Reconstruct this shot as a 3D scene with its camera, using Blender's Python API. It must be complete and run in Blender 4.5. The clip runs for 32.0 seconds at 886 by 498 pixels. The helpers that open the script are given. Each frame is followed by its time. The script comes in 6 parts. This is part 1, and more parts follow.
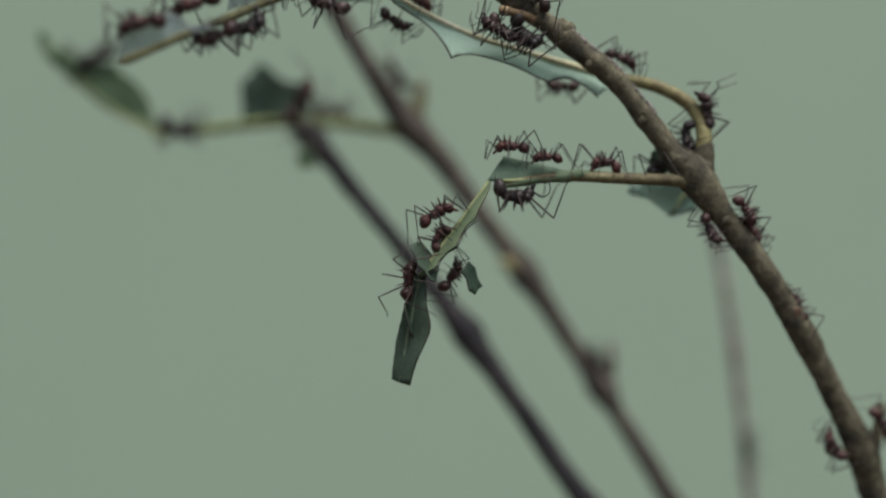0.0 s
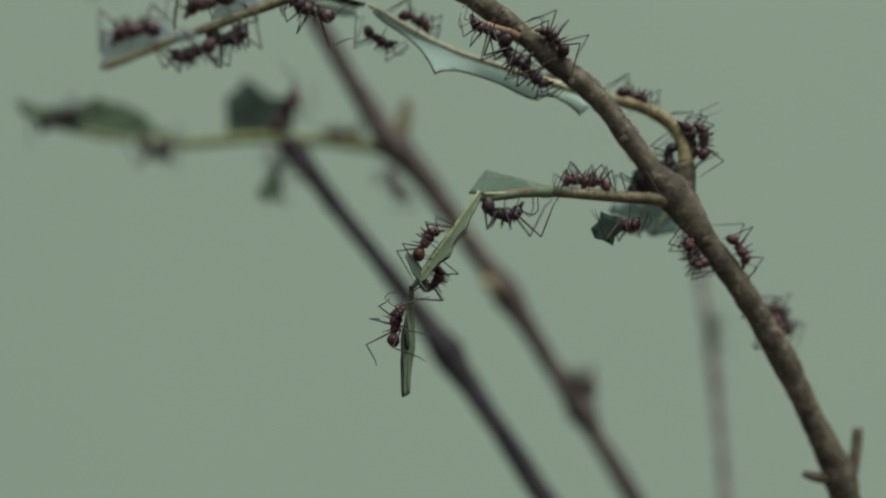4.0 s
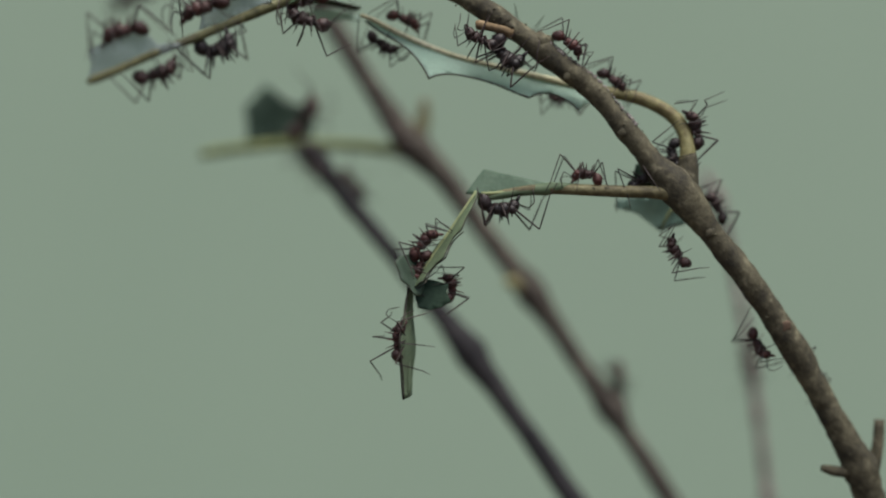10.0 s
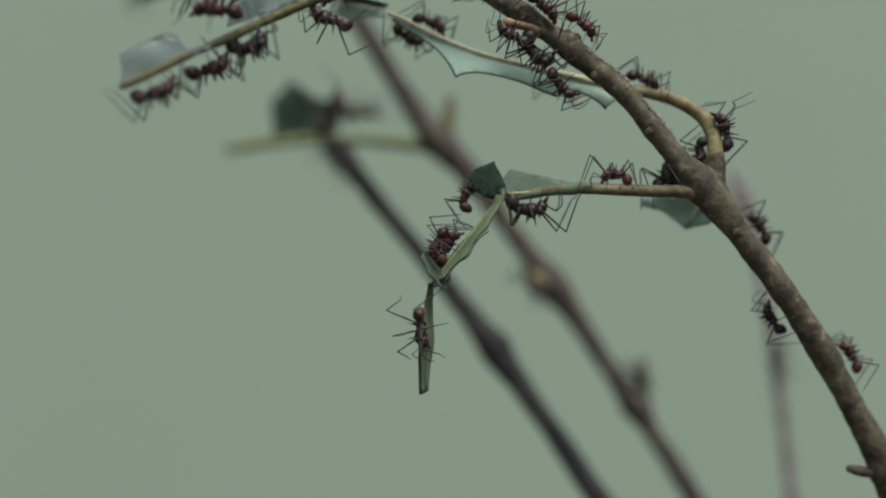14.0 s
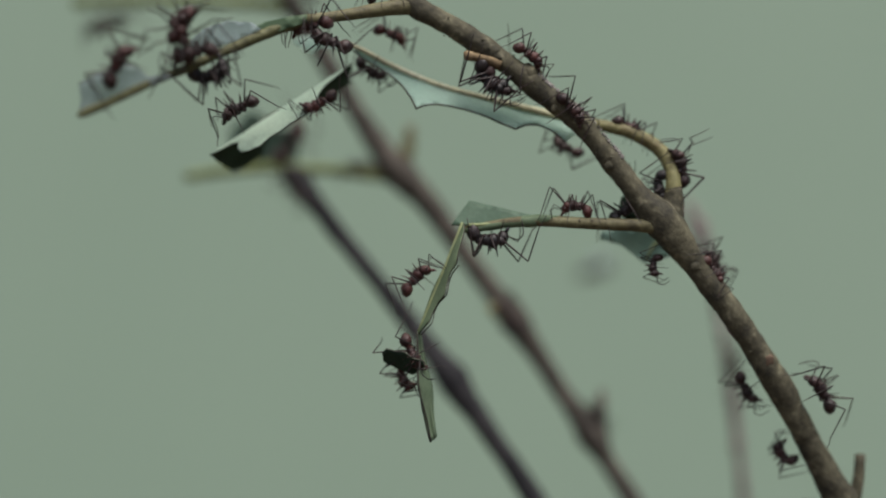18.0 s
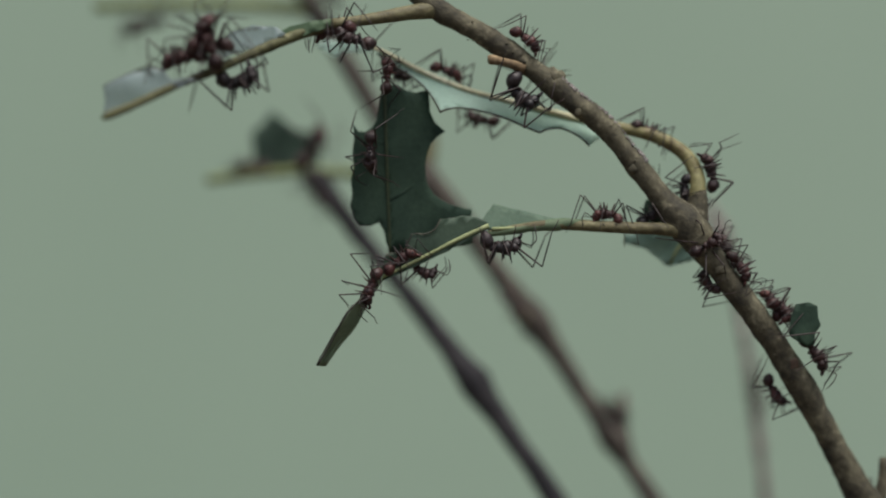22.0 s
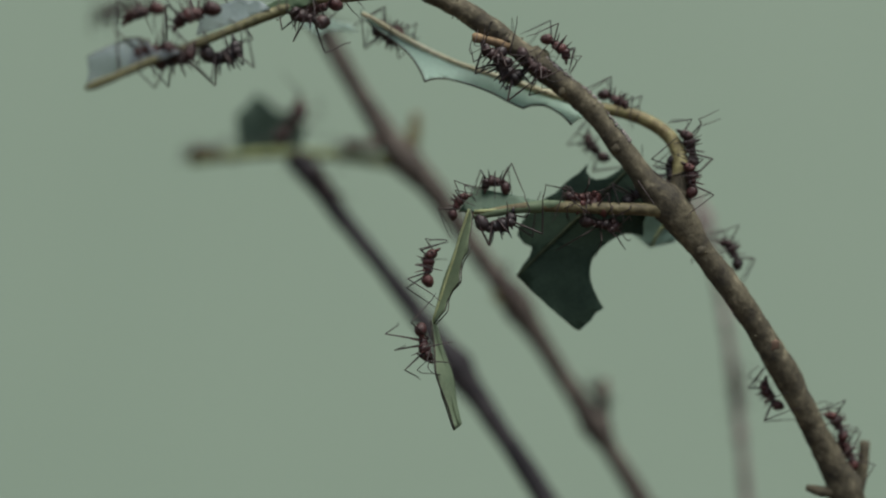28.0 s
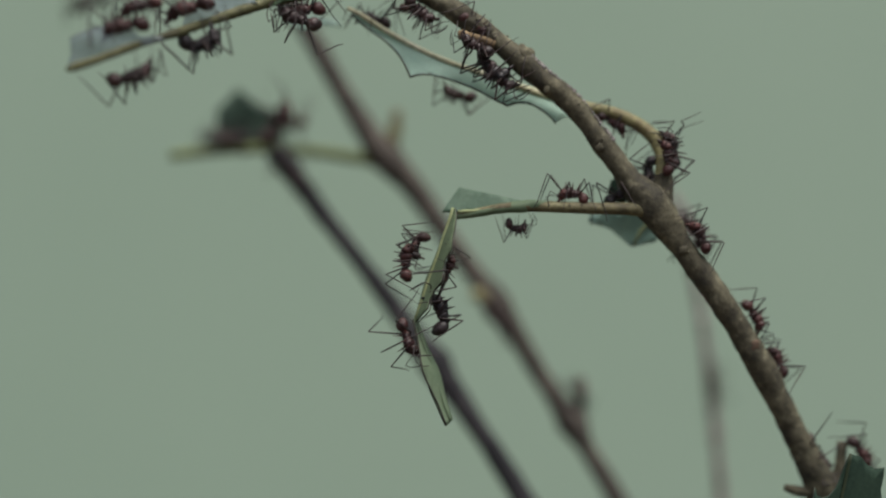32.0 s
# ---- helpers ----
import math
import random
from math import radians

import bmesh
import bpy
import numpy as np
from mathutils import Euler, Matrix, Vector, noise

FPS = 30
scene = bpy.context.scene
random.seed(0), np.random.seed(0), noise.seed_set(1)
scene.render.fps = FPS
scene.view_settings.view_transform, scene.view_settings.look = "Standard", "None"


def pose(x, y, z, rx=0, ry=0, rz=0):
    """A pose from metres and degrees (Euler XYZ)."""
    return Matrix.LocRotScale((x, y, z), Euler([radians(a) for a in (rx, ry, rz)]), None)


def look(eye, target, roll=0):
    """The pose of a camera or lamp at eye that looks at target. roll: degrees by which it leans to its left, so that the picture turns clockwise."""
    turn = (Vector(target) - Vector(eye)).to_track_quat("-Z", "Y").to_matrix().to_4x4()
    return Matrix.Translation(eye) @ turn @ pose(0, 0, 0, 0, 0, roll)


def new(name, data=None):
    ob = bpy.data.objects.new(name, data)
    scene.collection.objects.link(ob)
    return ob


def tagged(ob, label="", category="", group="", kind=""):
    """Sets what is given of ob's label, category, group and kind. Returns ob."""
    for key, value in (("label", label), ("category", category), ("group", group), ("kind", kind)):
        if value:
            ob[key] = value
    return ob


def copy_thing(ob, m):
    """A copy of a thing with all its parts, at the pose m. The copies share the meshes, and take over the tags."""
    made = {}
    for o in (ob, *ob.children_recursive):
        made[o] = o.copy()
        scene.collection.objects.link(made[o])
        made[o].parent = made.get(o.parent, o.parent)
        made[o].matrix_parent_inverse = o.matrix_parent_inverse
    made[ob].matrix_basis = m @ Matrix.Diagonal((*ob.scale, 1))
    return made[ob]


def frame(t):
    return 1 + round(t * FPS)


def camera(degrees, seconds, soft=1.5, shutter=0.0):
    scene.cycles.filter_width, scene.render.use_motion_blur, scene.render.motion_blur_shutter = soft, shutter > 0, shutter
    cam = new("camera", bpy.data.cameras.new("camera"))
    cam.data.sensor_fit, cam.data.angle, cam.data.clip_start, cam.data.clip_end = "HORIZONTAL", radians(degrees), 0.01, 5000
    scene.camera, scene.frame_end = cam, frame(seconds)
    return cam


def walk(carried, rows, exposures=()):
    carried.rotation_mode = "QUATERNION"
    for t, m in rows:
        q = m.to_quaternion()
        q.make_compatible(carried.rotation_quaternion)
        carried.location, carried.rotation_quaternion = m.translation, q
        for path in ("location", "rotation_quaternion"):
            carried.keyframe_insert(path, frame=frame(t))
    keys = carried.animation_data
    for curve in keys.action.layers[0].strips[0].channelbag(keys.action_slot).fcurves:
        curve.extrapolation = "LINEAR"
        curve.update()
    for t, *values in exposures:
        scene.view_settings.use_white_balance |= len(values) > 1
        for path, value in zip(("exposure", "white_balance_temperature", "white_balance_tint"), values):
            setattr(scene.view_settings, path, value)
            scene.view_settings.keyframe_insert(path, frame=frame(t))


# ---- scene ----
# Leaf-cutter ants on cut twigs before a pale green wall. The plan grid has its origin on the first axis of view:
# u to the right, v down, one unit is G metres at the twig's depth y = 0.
LENS, REACH = 30.0, 0.26
random.seed(7)
G = REACH * math.tan(radians(LENS / 2)) / 784


def at(u, v, y=0.0):
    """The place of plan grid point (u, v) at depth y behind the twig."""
    k = 1 + y / REACH
    return Vector(((u - 784) * G * k, y, (441 - v) * G * k))


# ---- camera ----
cam = camera(LENS, 32.0, soft=2.0, shutter=0.2)
cam.data.dof.use_dof = True
cam.data.dof.focus_distance = REACH - 0.0038
cam.data.dof.aperture_fstop = 3.9
PATH = [
    (0, -0.02337, -0.2600, 0.00419, -0.00345, 0.0, -0.00165, 0.445),
    (0.5, -0.02240, -0.2600, 0.00344, -0.00049, 0.0, 0.00512, 0.421),
    (1, -0.02144, -0.2600, 0.00270, 0.00006, 0.0, 0.00456, 0.397),
    (1.5, -0.02110, -0.2600, 0.00195, -0.00204, 0.0, 0.00334, 0.687),
    (2, -0.02077, -0.2600, 0.00120, -0.00052, 0.0, 0.00309, 0.976),
    (2.5, -0.02098, -0.2600, 0.00075, 0.00158, 0.0, 0.00476, 1.150),
    (3, -0.02120, -0.2600, 0.00030, -0.00371, 0.0, -0.00543, 1.323),
    (3.5, -0.02133, -0.2600, 0.00018, -0.00548, 0.0, -0.00102, 1.441),
    (4, -0.02146, -0.2600, 0.00006, -0.00032, 0.0, 0.00073, 1.559),
    (4.5, -0.01826, -0.2600, 0.00013, -0.00401, 0.0, -0.00013, 1.390),
    (6.5, -0.00545, -0.2600, 0.00040, -0.00080, 0.0, -0.00095, 0.713),
    (7, -0.00225, -0.2600, 0.00047, -0.00197, 0.0, 0.00058, 0.544),
    (7.5, -0.00158, -0.2600, 0.00039, 0.00322, 0.0, 0.00128, 0.389),
    (8, -0.00091, -0.2600, 0.00031, 0.00391, 0.0, 0.00036, 0.233),
    (8.5, -0.00033, -0.2600, 0.00029, 0.00304, 0.0, 0.00052, 0.111),
    (9, 0.00026, -0.2600, 0.00028, 0.00001, 0.0, 0.00001, -0.011),
    (9.5, 0.00073, -0.2600, 0.00049, -0.00079, 0.0, -0.00047, -0.102),
    (10, 0.00120, -0.2600, 0.00071, -0.00024, 0.0, 0.00083, -0.192),
    (10.5, 0.00128, -0.2600, 0.00112, 0.00114, 0.0, 0.00093, -0.147),
    (11, 0.00137, -0.2600, 0.00153, -0.00147, 0.0, 0.00064, -0.101),
    (11.5, 0.00111, -0.2600, 0.00179, -0.00438, 0.0, 0.00324, -0.046),
    (12, 0.00085, -0.2600, 0.00206, -0.00020, 0.0, 0.00401, 0.009),
    (12.5, 0.00057, -0.2600, 0.00213, -0.00261, 0.0, 0.00321, 0.095),
    (13, 0.00030, -0.2600, 0.00220, -0.00243, 0.0, 0.00043, 0.180),
    (13.5, 0.00022, -0.2600, 0.00235, -0.00726, 0.0, 0.00019, 0.146),
    (14, 0.00014, -0.2600, 0.00249, -0.00434, 0.0, 0.00049, 0.112),
    (14.5, 0.00014, -0.2600, 0.00274, 0.00089, 0.0, 0.00362, 0.189),
    (16.5, 0.00015, -0.2600, 0.00374, -0.00179, 0.0, 0.00682, 0.497),
    (17, 0.00015, -0.2600, 0.00399, 0.00052, 0.0, 0.00565, 0.574),
    (17.5, -0.00015, -0.2600, 0.00410, 0.00001, 0.0, 0.00476, 0.587),
    (18, -0.00045, -0.2600, 0.00421, 0.00206, 0.0, 0.00555, 0.601),
    (18.5, -0.00083, -0.2600, 0.00451, 0.00406, 0.0, 0.00254, 0.529),
    (19, -0.00120, -0.2600, 0.00481, 0.00138, 0.0, 0.00228, 0.456),
    (19.5, -0.00162, -0.2600, 0.00532, 0.00038, 0.0, 0.00537, 0.391),
    (20, -0.00204, -0.2600, 0.00584, 0.00068, 0.0, 0.00722, 0.326),
    (20.5, -0.00237, -0.2600, 0.00602, -0.00033, 0.0, 0.00765, 0.212),
    (21, -0.00269, -0.2600, 0.00620, -0.00218, 0.0, 0.00426, 0.098),
    (21.5, -0.00276, -0.2600, 0.00566, -0.00375, 0.0, 0.00318, 0.306),
    (22, -0.00283, -0.2600, 0.00512, -0.00175, 0.0, 0.00614, 0.514),
    (22.5, -0.00271, -0.2600, 0.00428, -0.00098, 0.0, 0.00471, 0.657),
    (23, -0.00260, -0.2600, 0.00344, 0.00049, 0.0, 0.00133, 0.800),
    (23.5, -0.00254, -0.2600, 0.00288, -0.00102, 0.0, 0.00089, 0.761),
    (24, -0.00248, -0.2600, 0.00232, 0.00197, 0.0, 0.00304, 0.721),
    (24.5, -0.00255, -0.2600, 0.00208, -0.00097, 0.0, 0.00305, 0.761),
    (25, -0.00262, -0.2600, 0.00183, -0.00065, 0.0, 0.00267, 0.802),
    (25.5, -0.00256, -0.2600, 0.00137, -0.00020, 0.0, -0.00016, 0.852),
    (27.5, -0.00228, -0.2600, -0.00047, 0.00006, 0.0, 0.00125, 1.054),
    (28, -0.00222, -0.2600, -0.00093, 0.00107, 0.0, 0.00267, 1.105),
    (28.5, -0.00335, -0.2600, -0.00149, 0.00092, 0.0, 0.00281, 1.352),
    (29, -0.00449, -0.2600, -0.00206, 0.00202, 0.0, 0.00005, 1.599),
    (29.5, -0.00558, -0.2600, -0.00213, -0.00164, 0.0, -0.00324, 1.929),
    (30, -0.00666, -0.2600, -0.00220, -0.00226, 0.0, -0.00502, 2.258),
    (30.5, -0.00683, -0.2600, -0.00198, -0.00060, 0.0, -0.00171, 2.081),
    (31, -0.00700, -0.2600, -0.00176, -0.00113, 0.0, -0.00913, 1.903),
    (31.5, -0.00633, -0.2600, -0.00187, -0.00019, 0.0, -0.00576, 1.842),
    (32, -0.00566, -0.2600, -0.00199, 0.00374, 0.0, 0.00220, 1.781),
]
walk(cam, [(t, look((x, y, z), (a, b, c), r)) for t, x, y, z, a, b, c, r in PATH])

# ---- light ----
world = bpy.data.worlds.new("sky")
scene.world = world
world.use_nodes = True
wn = world.node_tree.nodes
sky = wn.new("ShaderNodeTexSky")
sky.sky_type = "NISHITA"
sky.sun_disc = False
sky.sun_elevation, sky.sun_rotation = radians(70), radians(200)
sky.air_density, sky.dust_density = 1.0, 4.0
world.node_tree.links.new(sky.outputs[0], wn["Background"].inputs[0])
wn["Background"].inputs[1].default_value = 0.085
sun = new("sun", bpy.data.lights.new("sun", "SUN"))
sun.data.energy, sun.data.angle, sun.data.color = 3.3, radians(42), (1.0, 0.97, 0.91)
sun.matrix_world = look((0.28, -0.30, 1.0), (0, 0, 0))
scene.view_settings.exposure = 0.44


# ---- materials ----
def material(name, rough=0.6, spec=0.4):
    m = bpy.data.materials.new(name)
    m.use_nodes = True
    b = m.node_tree.nodes["Principled BSDF"]
    b.inputs["Roughness"].default_value = rough
    b.inputs["Specular IOR Level"].default_value = spec
    return m, m.node_tree, b


def noise_node(nt, scale, detail=4.0, rough=0.6, stretch=None):
    tc = nt.nodes.new("ShaderNodeTexCoord")
    n = nt.nodes.new("ShaderNodeTexNoise")
    n.inputs["Scale"].default_value, n.inputs["Detail"].default_value, n.inputs["Roughness"].default_value = scale, detail, rough
    if stretch:
        mp = nt.nodes.new("ShaderNodeMapping")
        mp.inputs["Scale"].default_value = stretch
        nt.links.new(tc.outputs["Object"], mp.inputs[0])
        nt.links.new(mp.outputs[0], n.inputs[0])
    else:
        nt.links.new(tc.outputs["Object"], n.inputs[0])
    return n


def ramp(nt, source, stops):
    r = nt.nodes.new("ShaderNodeValToRGB")
    el = r.color_ramp.elements
    while len(el) < len(stops):
        el.new(0.5)
    for e, (p, c) in zip(el, stops):
        e.position, e.color = p, (*c, 1)
    nt.links.new(source, r.inputs[0])
    return r


def mixed(nt, fac, a, b, kind="MIX"):
    x = nt.nodes.new("ShaderNodeMix")
    x.data_type, x.blend_type = "RGBA", kind
    if hasattr(fac, "is_linked"):
        nt.links.new(fac, x.inputs[0])
    else:
        x.inputs[0].default_value = fac
    nt.links.new(a, x.inputs[6])
    if isinstance(b, tuple):
        x.inputs[7].default_value = (*b, 1)
    else:
        nt.links.new(b, x.inputs[7])
    return x.outputs[2]


def bump(nt, bsdf, height, strength, distance):
    b = nt.nodes.new("ShaderNodeBump")
    b.inputs["Strength"].default_value, b.inputs["Distance"].default_value = strength, distance
    nt.links.new(height, b.inputs["Height"])
    nt.links.new(b.outputs[0], bsdf.inputs["Normal"])


def bark(name, dark, mid, light, rough=0.8, flecks=1.0):
    m, nt, b = material(name, rough, 0.25)
    big, fine = noise_node(nt, 210, 6, 0.74), noise_node(nt, 900, 3)
    spots = noise_node(nt, 420, 2)
    c = ramp(nt, big.outputs[0], [(0.34, dark), (0.5, mid), (0.68, light)]).outputs[0]
    s = ramp(nt, spots.outputs[0], [(0.62, (0, 0, 0)), (0.72, (flecks, flecks, flecks))]).outputs[0]
    c = mixed(nt, s, c, tuple(min(1, x * 1.5 + 0.02) for x in light))
    f = ramp(nt, fine.outputs[0], [(0.3, (0.7, 0.7, 0.7)), (0.7, (1.15, 1.15, 1.15))]).outputs[0]
    c = mixed(nt, 1.0, c, f, "MULTIPLY")
    nt.links.new(c, b.inputs["Base Color"])
    bump(nt, b, fine.outputs[0], 0.7, 0.0003)
    return m


def leaf_face(name, dark, light, rough, through_light, glow, clear=0.0, spec=0.28):
    m, nt, b = material(name, rough, spec)
    big, fine = noise_node(nt, 130, 4), noise_node(nt, 1500, 3)
    c = ramp(nt, big.outputs[0], [(0.3, dark), (0.7, light)]).outputs[0]
    f = ramp(nt, fine.outputs[0], [(0.3, (0.82, 0.82, 0.82)), (0.7, (1.1, 1.1, 1.1))]).outputs[0]
    c = mixed(nt, 1.0, c, f, "MULTIPLY")
    nt.links.new(c, b.inputs["Base Color"])
    bump(nt, b, fine.outputs[0], 0.35, 0.00015)
    tr = nt.nodes.new("ShaderNodeBsdfTranslucent")
    tr.inputs[0].default_value = (*through_light, 1)
    mix = nt.nodes.new("ShaderNodeMixShader")
    mix.inputs[0].default_value = glow
    nt.links.new(b.outputs[0], mix.inputs[1])
    nt.links.new(tr.outputs[0], mix.inputs[2])
    last = mix
    if clear:
        cl = nt.nodes.new("ShaderNodeBsdfTransparent")
        last = nt.nodes.new("ShaderNodeMixShader")
        last.inputs[0].default_value = clear
        nt.links.new(mix.outputs[0], last.inputs[1])
        nt.links.new(cl.outputs[0], last.inputs[2])
    nt.links.new(last.outputs[0], nt.nodes["Material Output"].inputs[0])
    return m


def chitin(name, dark, light, rough=0.48):
    m, nt, b = material(name, rough, 0.38)
    big, fine = noise_node(nt, 900, 4), noise_node(nt, 2600, 3)
    info = nt.nodes.new("ShaderNodeObjectInfo")
    c = ramp(nt, big.outputs[0], [(0.3, dark), (0.7, light)]).outputs[0]
    tone = ramp(nt, info.outputs["Random"], [(0.0, (0.55, 0.55, 0.58)), (0.5, (0.95, 0.92, 0.92)), (1.0, (1.5, 1.35, 1.28))]).outputs[0]
    c = mixed(nt, 1.0, c, tone, "MULTIPLY")
    nt.links.new(c, b.inputs["Base Color"])
    bump(nt, b, fine.outputs[0], 0.8, 0.00012)
    return m


BARK = bark("brown_bark", (0.0280, 0.0265, 0.0210), (0.0680, 0.0620, 0.0410), (0.1380, 0.1270, 0.0820), flecks=0.5)
BARK_DARK = bark("dark_bark", (0.0095, 0.0093, 0.0112), (0.0220, 0.0212, 0.0240), (0.046, 0.043, 0.045), flecks=0.4)
BARK_BACK = bark("grey_brown_bark", (0.034, 0.029, 0.025), (0.066, 0.057, 0.048), (0.115, 0.100, 0.082))
BARK_PINK = bark("pinkish_bark", (0.115, 0.080, 0.082), (0.185, 0.140, 0.138), (0.25, 0.195, 0.19))
PETIOLE = bark("yellow_green_petiole", (0.13, 0.108, 0.050), (0.19, 0.178, 0.080), (0.255, 0.245, 0.120), 0.55, 0.15)
CREAM = bark("cream_midrib", (0.38, 0.37, 0.23), (0.48, 0.47, 0.31), (0.56, 0.55, 0.40), 0.5, 0.1)
PETIOLE_OLIVE = bark("olive_petiole", (0.050, 0.048, 0.023), (0.100, 0.100, 0.045), (0.175, 0.172, 0.088), 0.6, 0.3)
PETIOLE_GREEN = bark("green_petiole", (0.090, 0.110, 0.040), (0.135, 0.165, 0.062), (0.20, 0.23, 0.095), 0.6, 0.2)
PETIOLE_TAN = bark("tan_petiole", (0.068, 0.058, 0.033), (0.118, 0.106, 0.055), (0.172, 0.162, 0.086), 0.6, 0.2)
WOOD_CUT = bark("pale_cut_wood", (0.12, 0.085, 0.05), (0.19, 0.135, 0.075), (0.27, 0.20, 0.12), flecks=0.3)
SCAR = bark("reddish_scar", (0.08, 0.05, 0.035), (0.102, 0.07, 0.048), (0.16, 0.10, 0.07))
LICHEN = bark("whitish_lichen", (0.12, 0.108, 0.10), (0.20, 0.182, 0.172), (0.30, 0.28, 0.265))
LEAF_TOP = leaf_face("leaf_upper_side", (0.0185, 0.0350, 0.0255), (0.0330, 0.0580, 0.0390), 0.8, (0.02, 0.06, 0.02), 0.05, spec=0.12)
LEAF_UNDER = leaf_face("leaf_under_side", (0.070, 0.120, 0.084), (0.125, 0.190, 0.132), 0.6, (0.12, 0.25, 0.09), 0.2)
LEAF_PALE = leaf_face("pale_leaf_under_side", (0.43, 0.58, 0.51), (0.54, 0.69, 0.61), 0.8, (0.68, 0.86, 0.76), 0.5, 0.08)
LEAF_MILK = leaf_face("milky_bluish_leaf_skin", (0.30, 0.37, 0.40), (0.44, 0.52, 0.54), 0.35, (0.45, 0.54, 0.56), 0.45, 0.46)
LEAF_MID = leaf_face("mid_green_leaf", (0.065, 0.115, 0.065), (0.12, 0.18, 0.10), 0.6, (0.1, 0.22, 0.07), 0.2)
LEAF_FLAP = leaf_face("grey_green_leaf", (0.036, 0.062, 0.043), (0.066, 0.102, 0.070), 0.6, (0.08, 0.16, 0.07), 0.15)
LEAF_STRIP = leaf_face("light_green_leaf", (0.105, 0.155, 0.090), (0.185, 0.245, 0.145), 0.55, (0.28, 0.40, 0.20), 0.28)
LEAF_LIGHT = leaf_face("pale_green_leaf", (0.125, 0.180, 0.112), (0.205, 0.265, 0.170), 0.6, (0.28, 0.4, 0.22), 0.25)
LEAF_FORK = leaf_face("bluish_green_leaf", (0.145, 0.25, 0.225), (0.23, 0.35, 0.285), 0.5, (0.3, 0.42, 0.36), 0.3)
LEAF_SILVER = leaf_face("silvery_green_leaf_under_side", (0.34, 0.46, 0.36), (0.46, 0.58, 0.46), 0.7, (0.48, 0.66, 0.42), 0.3)
LEAF_DULL = leaf_face("dull_green_leaf", (0.020, 0.041, 0.030), (0.038, 0.066, 0.046), 0.75, (0.06, 0.13, 0.06), 0.1)
LEAF_RIB_OLIVE = leaf_face("olive_leaf_rib", (0.022, 0.033, 0.016), (0.040, 0.054, 0.026), 0.6, (0.06, 0.1, 0.03), 0.1)
RIB = leaf_face("pale_leaf_rib", (0.20, 0.24, 0.10), (0.34, 0.38, 0.20), 0.5, (0.3, 0.35, 0.15), 0.1)
EDGE = bark("browned_cut_edge", (0.03, 0.03, 0.025), (0.05, 0.05, 0.04), (0.08, 0.08, 0.06))
ANT_RED = chitin("red_brown_chitin", (0.0165, 0.0082, 0.0084), (0.072, 0.0260, 0.0230))
ANT_DARK = chitin("dark_brown_chitin", (0.0120, 0.0085, 0.0090), (0.0390, 0.0190, 0.0180))
ANT_BLACK = chitin("blackish_chitin", (0.0075, 0.0072, 0.0088), (0.0225, 0.0175, 0.0185))
ANT_LEG = chitin("brown_leg_chitin", (0.0135, 0.0102, 0.0102), (0.0310, 0.0190, 0.0180))
EYE = chitin("black_eye", (0.004, 0.004, 0.004), (0.01, 0.008, 0.008), 0.2)


def wall_paint():
    m, nt, b = material("pale_green_wall_paint", 0.85, 0.2)
    big, fine = noise_node(nt, 2.2, 3), noise_node(nt, 160, 4)
    c = ramp(nt, big.outputs[0], [(0.3, (0.283, 0.381, 0.2925)), (0.7, (0.312, 0.411, 0.317))]).outputs[0]
    f = ramp(nt, fine.outputs[0], [(0.3, (0.96, 0.96, 0.96)), (0.7, (1.03, 1.03, 1.03))]).outputs[0]
    nt.links.new(mixed(nt, 1.0, c, f, "MULTIPLY"), b.inputs["Base Color"])
    bump(nt, b, fine.outputs[0], 0.2, 0.001)
    return m


def soil():
    m, nt, b = material("dark_soil", 0.95, 0.1)
    big, fine = noise_node(nt, 9, 5), noise_node(nt, 240, 4)
    c = ramp(nt, big.outputs[0], [(0.3, (0.05, 0.04, 0.03)), (0.7, (0.11, 0.085, 0.06))]).outputs[0]
    nt.links.new(c, b.inputs["Base Color"])
    bump(nt, b, fine.outputs[0], 0.8, 0.004)
    return m


WALL, SOIL = wall_paint(), soil()


# ---- mesh helpers ----
def finish(name, bm, mats, parent=None, label="", smooth=True):
    me = bpy.data.meshes.new(name)
    bmesh.ops.recalc_face_normals(bm, faces=bm.faces)
    bm.to_mesh(me)
    bm.free()
    for m in mats if isinstance(mats, (list, tuple)) else [mats]:
        me.materials.append(m)
    if smooth:
        for p in me.polygons:
            p.use_smooth = True
    ob = new(name, me)
    if parent is not None:
        ob.parent = parent
    if label:
        ob["label"] = label
    return ob


def part(name, bm, mats, parent, label=""):
    return finish(name, bm, mats, parent, label)


def spline(pts, step):
    """Catmull-Rom through tuples of numbers, about `step` apart in the first three."""
    P = [np.array(p, float) for p in pts]
    P = [2 * P[0] - P[1]] + P + [2 * P[-1] - P[-2]]
    out = []
    for a, b, c, d in zip(P, P[1:], P[2:], P[3:]):
        n = max(2, int(np.linalg.norm(c[:3] - b[:3]) / step))
        for i in range(n):
            t = i / n
            out.append(0.5 * (2 * b + (c - a) * t + (2 * a - 5 * b + 4 * c - d) * t * t + (3 * b - a - 3 * c + d) * t ** 3))
    out.append(P[-2])
    return out


